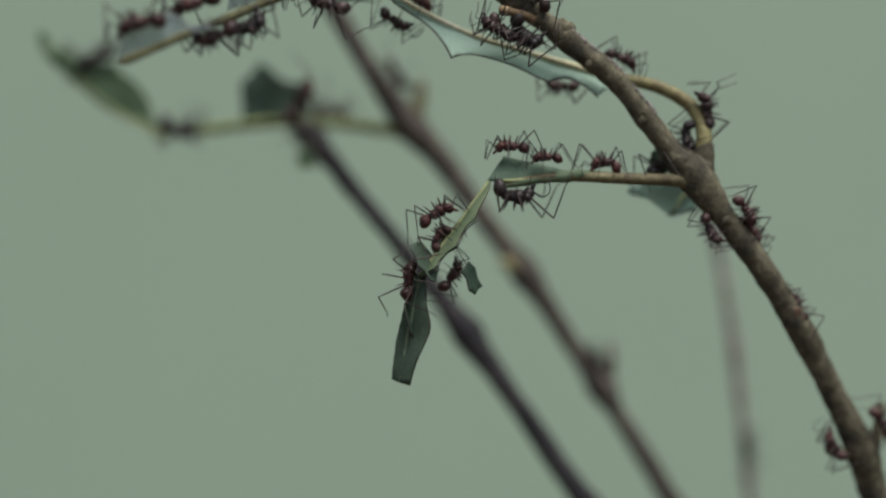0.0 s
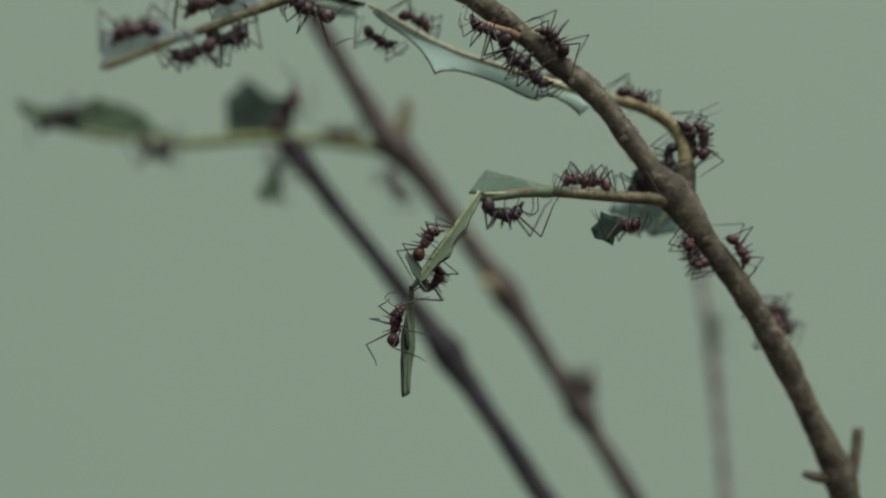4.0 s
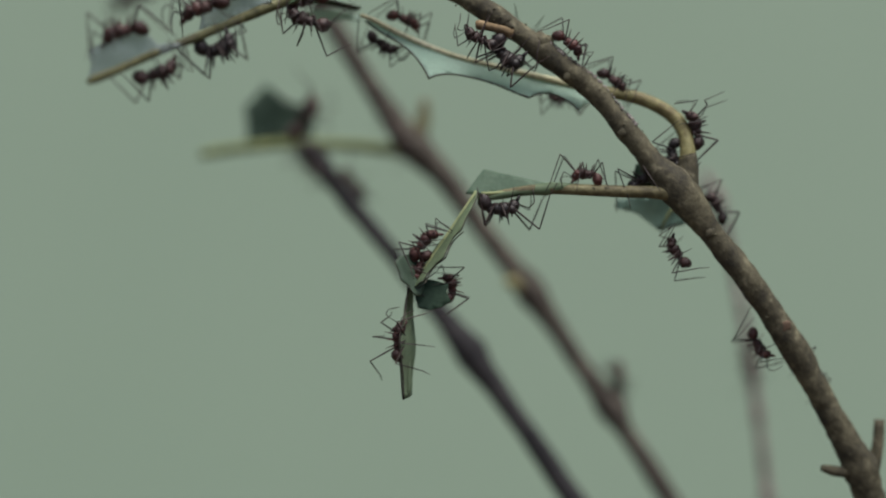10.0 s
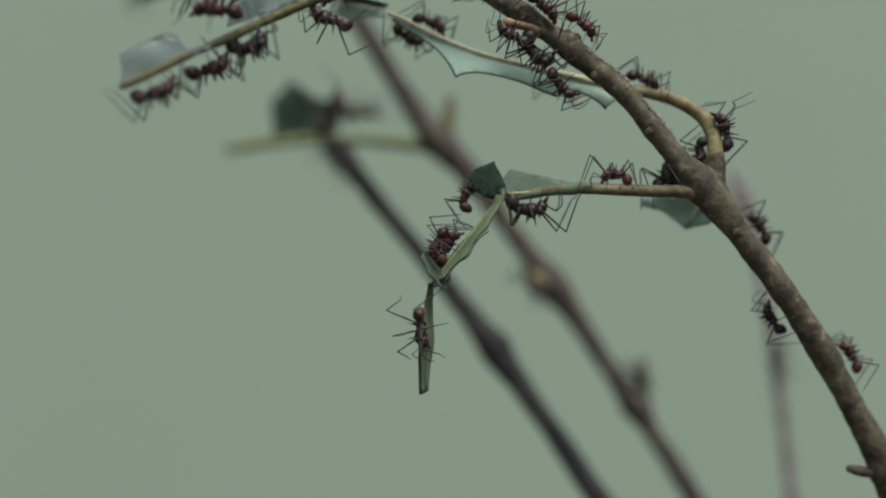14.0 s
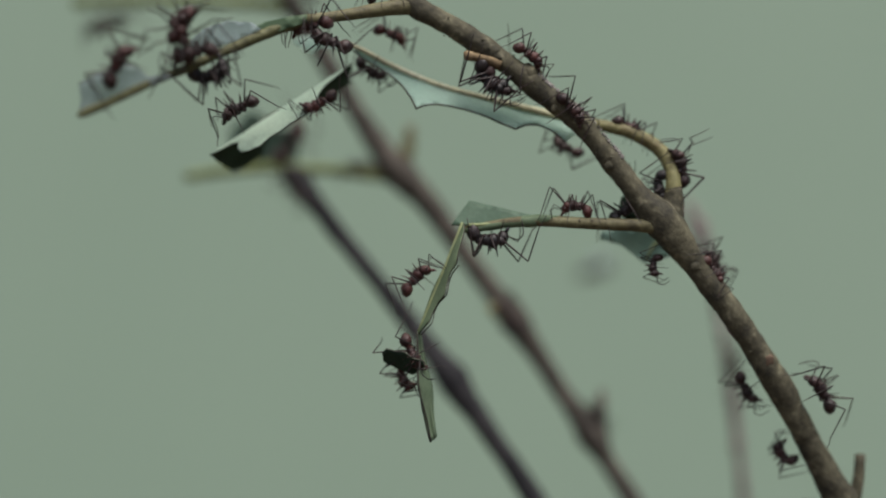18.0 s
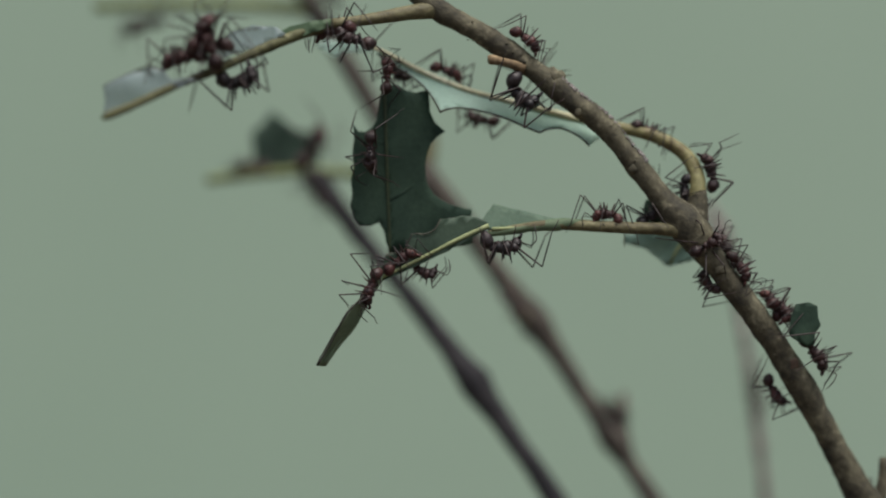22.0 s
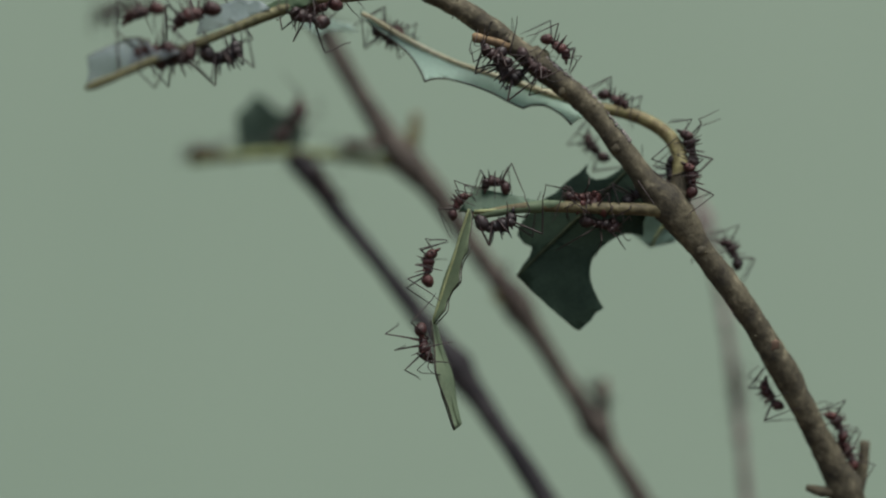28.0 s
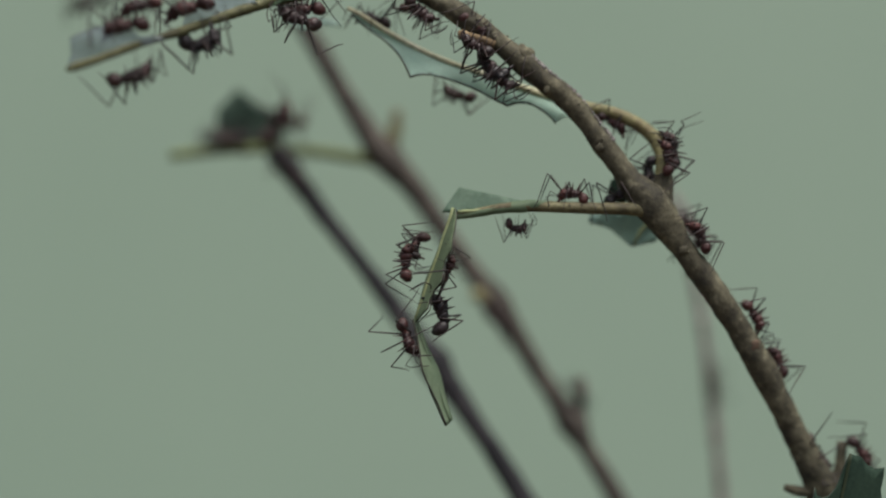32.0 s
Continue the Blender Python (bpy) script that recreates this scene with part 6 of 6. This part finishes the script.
    crawl(ants[45], [(0, 1720, 1300, 0.0140, 123, 90), (24.4, 1720, 1300, 0.0140, 123, 90), (25.4, 1600, 960, 0.0090, 123, 90), (26.5, 1490, 850, 0.0078, 123, 90), (28, 1382, 661, 0.0045, 123, 90), (29, 1295, 538, 0.0024, 123, 90), (29.7, 1250, 400, 0.0058, -55, 180), (32, 1250, 400, 0.0058, -55, 180)], 46)
    crawl(ants[46], [(0, 1720, 1300, 0.0140, 123, -90), (25.8, 1720, 1300, 0.0140, 123, -90), (26.8, 1570, 850, 0.0078, 123, -90), (28, 1503, 711, 0.0054, 123, -90), (29, 1358, 464, 0.0011, -57, 90), (30, 1259, 347, -0.0010, 123, -90), (31, 1260, 365, -0.0010, 123, -90), (32, 1286, 381, -0.0010, 123, -90)], 47)
    crawl(ants[47], [(0, 1720, 1300, 0.0140, 123, -90), (26.5, 1720, 1300, 0.0140, 123, -90), (27.5, 1575, 855, 0.0079, 123, -90), (29, 1419, 574, 0.0030, 123, -90), (30, 1330, 470, 0.0012, 123, -90), (31, 1293, 415, -0.0010, 123, -90), (32, 1385, 516, 0.0020, -57, 90)], 48)
    crawl(ants[48], [(0, 1720, 1300, 0.0140, 123, -90), (29, 1720, 1300, 0.0140, 123, -90), (30, 1580, 870, 0.0082, 123, -90), (32, 1433, 599, 0.0035, 123, -90)], 49)
    crawl(ants[49], [(0, 524, 212, 0.0409, 60, -30), (2, 529, 209, 0.0409, 60, -30), (4, 526, 201, 0.0409, 60, -30), (9, 530, 205, 0.0409, 60, -30), (12, 537, 204, 0.0409, 60, -30), (14, 533, 204, 0.0409, 60, -30), (20, 533, 204, 0.0409, 60, -30), (24, 532, 209, 0.0409, 60, -30), (28, 525, 195, 0.0409, 60, -30), (30, 520, 203, 0.0409, 60, -30), (32, 532, 205, 0.0409, 60, -30)], 50)
    crawl(ants[50], [(0, 590, 225, 0.0500, 180, -90), (1, 243, 202, 0.0500, 180, -90), (2, 244, 222, 0.0500, 180, -90), (4, 640, 236, 0.0500, 180, -90), (7, 590, 231, 0.0500, 180, -90), (8, 605, 229, 0.0500, 180, -90), (9, 600, 235, 0.0500, 180, -90), (10, 620, 316, 0.0476, 310, 0), (12, 606, 231, 0.0500, 180, -90), (13, 571, 230, 0.0500, 180, -90), (14, 590, 199, 0.0500, 180, -90), (17, 624, 233, 0.0500, 180, -90), (18, 673, 247, 0.0500, 180, -90), (19, 616, 247, 0.0500, 180, -90), (20, 411, 226, 0.0500, 180, -90), (21, 360, 249, 0.0500, 180, -90), (22, 434, 241, 0.0500, 180, -90), (23, 458, 236, 0.0500, 180, -90), (24, 625, 247, 0.0500, 180, -90), (25, 605, 236, 0.0500, 180, -90), (28, 381, 248, 0.0500, 180, -90), (29, 421, 268, 0.0500, 180, -90), (30, 422, 248, 0.0500, 180, -90), (31, 418, 196, 0.0500, 180, -90), (32, 446, 228, 0.0500, 180, -90)], 51)
    crawl(ants[51], [(0, 176, 136, 0.0500, 20, 90), (1, 153, 223, 0.0500, 20, 90), (2, 144, 238, 0.0500, 20, 90), (3, 146, 240, 0.0500, 20, 90), (4, 139, 224, 0.0500, 20, 90), (7, 145, 190, 0.0500, 20, 90), (8, 140, 237, 0.0500, 20, 90), (9, 145, 170, 0.0500, 20, 90), (9.3, 144, 178, 0.0500, 20, 90), (9.4, 150, 1200, 0.0500, 20, 90), (9.6, 150, 3300, 0.0500, 20, 90), (32, 150, 3300, 0.0500, 20, 90)], 52)
    crawl(ants[52], [(0, 317, 260, 0.0500, 0, -90), (1, 329, 287, 0.0500, 0, -90), (2, 320, 275, 0.0500, 0, -90), (3, 322, 281, 0.0500, 0, -90), (4, 306, 273, 0.0500, 0, -90), (7, 310, 269, 0.0500, 0, -90), (8, 315, 279, 0.0500, 0, -90), (9, 325, 270, 0.0500, 0, -90), (9.3, 324, 278, 0.0500, 0, -90), (9.4, 320, 1300, 0.0500, 0, -90), (9.6, 320, 3380, 0.0500, 0, -90), (32, 320, 3380, 0.0500, 0, -90)], 53)
    crawl(ants[53], [(0, 560, 282, 0.0470, -50, -90), (1, 497, 317, 0.0470, -60, -90), (2, 506, 302, 0.0470, -90, -90), (3, 501, 335, 0.0470, -90, -90), (4, 520, 314, 0.0470, -90, -90), (6.5, 534, 326, 0.0470, -60, -90), (7, 543, 331, 0.0470, -60, -90), (7.5, 645, 467, 0.0450, -52, -90), (8, 932, 826, 0.0450, -57, -90), (8.5, 1130, 1060, 0.0450, -57, -90), (32, 1130, 1060, 0.0450, -57, -90)], 54)
    crawl(ants[54], [(0, 699, 156, 0.0458, -55, -60), (2, 625, 170, 0.0458, -55, -60), (7, 888, 548, 0.0470, -55, -90), (9, 640, 130, 0.0458, -55, 60), (12, 821, 448, 0.0470, -55, -90), (13, 842, 484, 0.0470, -55, -90), (15, 943, 515, 0.0470, -55, -90), (18, 925, 504, 0.0470, -55, 90), (21, 910, 492, 0.0470, -55, 90), (22, 896, 483, 0.0470, -55, 90), (24, 908, 558, 0.0470, -55, -90), (28, 907, 476, 0.0470, -55, 90), (29, 933, 532, 0.0470, -55, 90), (30, 599, 189, 0.0458, -60, 60), (31, 896, 436, 0.0458, -55, 60), (32, 935, 528, 0.0470, -55, 90)], 55)
    crawl(ants[55], [(0, 1065, 664, 0.0488, 123, -60), (7, 1079, 671, 0.0488, 123, -60), (11, 1091, 661, 0.0488, 123, -60), (12, 1081, 659, 0.0488, 123, -60), (18, 1087, 682, 0.0488, 123, -60), (20, 1073, 668, 0.0488, 123, -60), (24, 1080, 672, 0.0488, 123, -60), (28, 1081, 663, 0.0488, 123, -60), (31, 1080, 679, 0.0488, 123, -60), (32, 1085, 664, 0.0488, 123, -60)], 56)
    crawl(ants[56], [(0, 239, -25, 0.0488, 200, -60), (12, 236, -11, 0.0488, 200, -60), (17, 208, -22, 0.0488, 200, -60), (18, 215, -4, 0.0488, 200, -60), (20, 242, -8, 0.0488, 200, -60), (21, 235, -6, 0.0488, 200, -60), (22, 240, -10, 0.0488, 200, -60), (23, 230, 4, 0.0488, 200, -60), (32, 206, -1, 0.0488, 200, -60)], 57)
    crawl(ants[57], [(0, 545, 276, 0.0450, -50, -60), (24, 547, 282, 0.0450, -50, -60), (28, 588, 295, 0.0450, -55, -60), (29, 571, 293, 0.0450, -55, -60), (30, 556, 286, 0.0450, -55, -60), (31, 557, 296, 0.0450, -55, -60), (32, 568, 286, 0.0450, -50, -60)], 58)
    crawl(ants[58], [(0, 560, -80, 0.0480, -60, -60), (26, 560, -80, 0.0480, -60, -60), (27.2, 690, 190, 0.0480, -60, -60), (28, 652, 226, 0.0480, 180, 90), (29, 590, 217, 0.0480, 180, 60), (30, 516, 228, 0.0480, 180, 40), (31, 493, 166, 0.0480, 150, 30), (32, 560, 196, 0.0480, 180, 30)], 59)
    crawl(ants[59], [(0, 500, -120, 0.0485, -60, 60), (27.6, 500, -120, 0.0485, -60, 60), (28.4, 640, 120, 0.0485, -60, 60), (29, 688, 159, 0.0485, -60, 60), (29.4, 633, 270, 0.0485, 180, 60), (30, 496, 214, 0.0485, 180, 60), (31, 441, 222, 0.0485, 160, 60), (32, 452, 229, 0.0485, 180, 60)], 60)
    crawl(ants[60], [(0, 1348, 831, 0.0595, 95, -60), (1, 1331, 553, 0.0595, 95, -60), (3, 1330, 642, 0.0595, 95, -60), (4, 1314, 571, 0.0595, 95, -60), (7, 1310, 644, 0.0595, 95, -60), (8, 1341, 615, 0.0595, 95, -60), (9, 1323, 641, 0.0595, 95, -60), (12, 1297, 627, 0.0595, 95, -60), (14, 1326, 638, 0.0595, 95, -60), (17, 1321, 579, 0.0595, 95, -60), (24, 1321, 652, 0.0595, 95, -60), (32, 1324, 640, 0.0595, 95, -60)], 61)
    strip, upper, lower = leaf_strip()
    swing(strip, lower, [(0, 825, 343, -36.1, -9.0, 113, 160), (1, 847, 337, -26.6, 4.3, 113, 140), (1.5, 846, 338, -29.8, 2.2, 113, 122), (2, 844, 339, -32.9, 0.1, 113, 72), (3, 840, 345, -39.3, -7.3, 113, 64), (4, 842, 333, -34.0, -1.8, 113, 60), (6.5, 836, 336, -22.7, 8.2, 113, 58), (7, 842, 341, -21.3, 7.3, 113, 56), (8, 839, 338, -22.6, 6.0, 113, 60), (9, 843, 338, -29.7, 5.6, 113, 60), (10, 841, 335, -34.7, -2.0, 113, 60), (11, 839, 334, -37.0, -4.0, 113, 60), (12, 843, 338, -32.9, -0.6, 113, 60), (13, 844, 338, -26.5, 4.6, 113, 48), (14, 843, 339, -38.5, -3.8, 113, 62), (17, 841, 339, -32.4, -3.1, 113, 64), (18, 843, 336, -21.8, 8.3, 113, 64), (18.5, 839, 337, -27.5, -1.0, 113, 64), (19, 844, 337, -35.7, -3.0, 113, 64), (19.5, 847, 343, -76.2, -37.5, 30, 60), (20, 840, 332, -31.2, -2.5, 118, 64), (20.5, 844, 328, -35.2, 4.0, 118, 64), (21, 841, 335, -30.7, 0.1, 118, 64), (21.5, 842, 343, -44.9, -10.0, 90, 64), (22, 840, 328, -62.7, -34.1, 8, 62), (22.5, 839, 324, -44.3, -17.3, 90, 64), (23, 844, 337, -32.1, -0.8, 118, 64), (24, 840, 338, -37.8, -8.5, 118, 64), (24.5, 851, 303, -32.0, -2.6, 90, 64), (24.8, 845, 317, -72.5, -53.4, 30, 72), (25, 848, 339, -55.1, -24.8, 20, 72), (25.2, 843, 342, -29.4, 5.8, 62, 64), (25.5, 845, 337, -45.1, -19.7, 40, 66), (28, 843, 344, -17.1, 13.8, 118, 58), (29, 845, 349, -17.0, 15.1, 118, 58), (30, 840, 351, -15.0, 16.3, 118, 58), (31, 839, 346, -17.1, 14.8, 118, 58), (32, 844, 348, -17.6, 19.8, 118, 58)])
    leaf, half = cut_leaf()
    two_ended(leaf, [(0, 648, 8, 340, -70, 0.006, 90), (14.5, 648, 8, 340, -60, 0.006, 90), (15.4, 655, 20, 360, 40, 0.006, 72), (16.5, 644, 65, 356, 173, 0.006, 75), (17, 658, 53, 364, 205, 0.006, 75), (18, 657, 44, 382, 226, 0.006, 75), (19, 653, 58, 403, 256, 0.006, 71), (19.5, 665, 9, 443, 273, 0.005, 70), (20, 664, 59, 641, 354, 0.004, 77), (20.5, 650, 51, 622, 335, 0.004, 75), (21, 665, 47, 645, 357, 0.004, 62), (21.5, 679, 70, 698, 384, 0.003, 8), (22, 658, 79, 671, 379, 0.003, 0, 0), (22.5, 691, 98, 687, 428, 0.003, 30), (23, 714, 151, 709, 486, 0.003, 80), (24, 721, 152, 721, 437, 0.003, 86), (24.5, 735, 116, 711, 431, 0.003, 62), (24.8, 722, 89, 696, 369, 0.003, 75), (25, 731, 151, 718, 401, 0.003, 99), (25.2, 726, 168, 701, 484, 0.003, 15), (25.5, 744, 147, 742, 402, 0.003, 55), (26.3, 880, 150, 780, 430, 0.004, 20), (27, 1090, 200, 920, 440, 0.004, 8), (27.5, 1085, 185, 926, 431, 0.004, 0, 0), (28, 1142, 244, 929, 455, 0.004, 0, 0), (28.5, 1168, 323, 921, 495, 0.004, 0, 0), (29, 1211, 403, 1068, 584, 0.003, -24, -40), (29.5, 1342, 528, 1157, 766, 0.001, 0, 0), (30, 1417, 630, 1263, 889, -0.005, 0, 0), (30.5, 1505, 648, 1434, 896, -0.006, 15), (31, 1495, 726, 1424, 1020, -0.006, 18, 0), (31.5, 1537, 781, 1465, 1013, -0.005, 20), (32, 1559, 783, 1512, 1034, -0.005, 20)], True)
    walk(half, [(t, pose(0, 0, 0, 0, 0, a)) for t, a in ((0, 0), (14.5, 0), (15.4, 46), (17, 54), (19, 52), (20.5, 46), (21, 42), (21.5, 14), (22, 0), (22.5, 18), (23, 30), (24, -44), (24.5, -20), (25, 4), (27, 0), (32, 0))])
    carry(carried_scrap(31, 1.0, ((-26, -16), (-20, 4), (-27, 20), (-6, 24), (12, 31), (29, 15), (22, -4), (27, -20), (4, -22), (-10, -27)), LEAF_TOP, 'small dark green leaf scrap carried by an ant'), [(0, 796, 512, 20, 55), (1, 839, 448, 40, 30), (1.5, 877, 401, 60, 10), (2, 843, 249, 10, 60), (2.5, 945, 226, -20, 10), (3, 982, 220, 0, 0), (3.5, 1034, 274, 30, 0), (4, 1072, 388, -30, 10), (4.5, 1191, 426, -60, 10), (5.5, 1310, 500, -60, 0), (6.3, 1450, 740, -60, 0), (7.2, 1560, 960, -60, 0), (32, 1560, 960, -60, 0)])
    carry(carried_scrap(32, 1.0, ((-29, 8), (-24, 28), (-4, 33), (14, 27), (31, 22), (26, 2), (18, -26), (4, -22), (-14, -30), (-24, -14)), LEAF_TOP, 'narrow dark green leaf scrap carried by an ant'), [(0, 686, 587, 11, 86), (1, 758, 600, -4, 86), (2, 730, 591, 0, 84), (3, 697, 583, 7, 82), (4, 722, 583, 2, 82), (5.6, 749, 598, -5, 76), (6.5, 803, 600, 0, 30), (7, 809, 590, 0, 0), (8, 830, 571, 20, 20), (9, 776, 528, 0, 10), (10, 765, 511, 90, 20), (11, 748, 549, 0, 10), (12, 698, 555, 90, 55), (13, 693, 417, 0, 40), (14, 816, 316, 40, 5), (14.5, 885, 274, 30, 0), (15, 985, 270, 0, 0), (15.4, 1130, 255, 0, 0), (15.9, 1270, 345, 0, 0), (16.4, 1460, 620, 0, 0), (16.85, 1630, 910, 0, 0), (32, 1630, 910, 0, 0)])
    carry(carried_scrap(33, 1.0, ((-20, 34), (-4, 38), (20, 30), (24, 4), (22, -26), (2, -34), (-14, -40), (-26, -34), (-24, -14), (-32, 2), (-24, 16)), LEAF_FLAP, 'leaf flap, light below and dark above, cut off and carried'), [(0, 714, 479, 36, 58), (1, 758, 490, 27, 50), (2, 738, 481, 33, 60), (3, 721, 475, 39, 68), (4, 736, 473, 34, 72), (6.5, 754, 495, 23, 46), (7, 764, 502, 21, 46), (8, 757, 497, 23, 44), (9, 742, 486, 30, 42), (10, 728, 474, 35, 46), (11, 720, 468, 37, 46), (12, 734, 480, 33, 46), (13, 753, 491, 26, 40), (14, 725, 470, 38, 60), (15.5, 730, 476, 35, 60), (16.3, 725, 500, 30, 90), (17, 678, 583, -40, 150), (17.5, 693, 702, 40, 160), (18, 737, 578, 70, 130), (18.5, 713, 405, 40, 150), (19, 838, 296, 20, 170), (19.5, 956, 248, 10, 180), (20, 967, 221, 0, 180), (20.5, 1066, 218, 0, 190), (21, 1173, 219, -10, 235), (21.5, 1257, 327, 0, 200), (22, 1403, 497, -10, 190), (22.5, 1450, 589, -5, 185), (23, 1640, 930, 0, 180), (32, 1640, 930, 0, 180)])
    carry(carried_scrap(34, 1.0, ((-24, -20), (-28, 4), (-10, 12), (2, 30), (26, 24), (30, 2), (14, -8), (6, -26)), LEAF_MID, "out-of-focus green leaf scrap carried down the dark twig"), [(0, 544, 304, 20, 20), (1, 481, 339, 20, 20), (2, 490, 324, 20, 20), (3, 485, 357, 20, 20), (4, 504, 336, 20, 20), (6.5, 518, 348, 20, 20), (7, 553, 361, 20, 20), (7.5, 655, 497, 20, 20), (8, 942, 856, 20, 20), (8.5, 1140, 1090, 20, 20), (32, 1140, 1090, 20, 20)], 0.044)
    fly = [(0, 1900, 300), (15.6, 1900, 300), (16.4, 1418, 352), (17, 1371, 473), (17.5, 1191, 626), (18, 1071, 429), (18.7, 799, 628), (19.5, 517, 726), (20.1, 395, 639), (20.5, 285, 602), (21, -165, 574), (23.5, -205, 74), (24, 279, 171), (24.6, 420, 478), (25, 565, 629), (25.5, 698, 739), (26.4, 518, 1101), (32, 500, 1300)]
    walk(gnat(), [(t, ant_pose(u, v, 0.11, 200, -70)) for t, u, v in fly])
    drop(falling_leaf())
    sway(SWAYS["upper"], (565, -27, -0.0065), [(0, 0.8), (1, 1.8), (3, 1.8), (4, 0.6), (7, 1.2), (8, 1), (9, 0), (10, 0.7), (12, 1.6), (13, 0.8), (14, 2.8), (17, 1.8), (18, 2.5), (19, 3.2), (20, 1.8), (22, 1.8), (23, 4.6), (24, 3.3), (25, 2), (28, 1.7), (29, 1.9), (30, 1.9), (32, -0.7)])
    sway(SWAYS["level"], (1195, 336, -0.001), [(0, 0), (4, -0.8), (9, 0), (10, -0.6), (11, -0.8), (13, 0), (17, 0), (20, -1.2), (21, -0.6), (23, -0.3), (25, 0.2), (28, 1), (29, 1.6), (30, 2.3), (31, 1.2), (32, 2)])
    sway(SWAYS["gnawed"], (1040, 150, 0.0075), [(0, -1), (2, 0), (4, -0.8), (9, 0), (10, 0.8), (12, 0.8), (14, 1), (17, 2), (18, 1), (19, 1.6), (21, 1), (24, 0.6), (25, 0.3), (28, -2.2), (29, -2), (30, -2.8), (32, -2.4)])
motions()
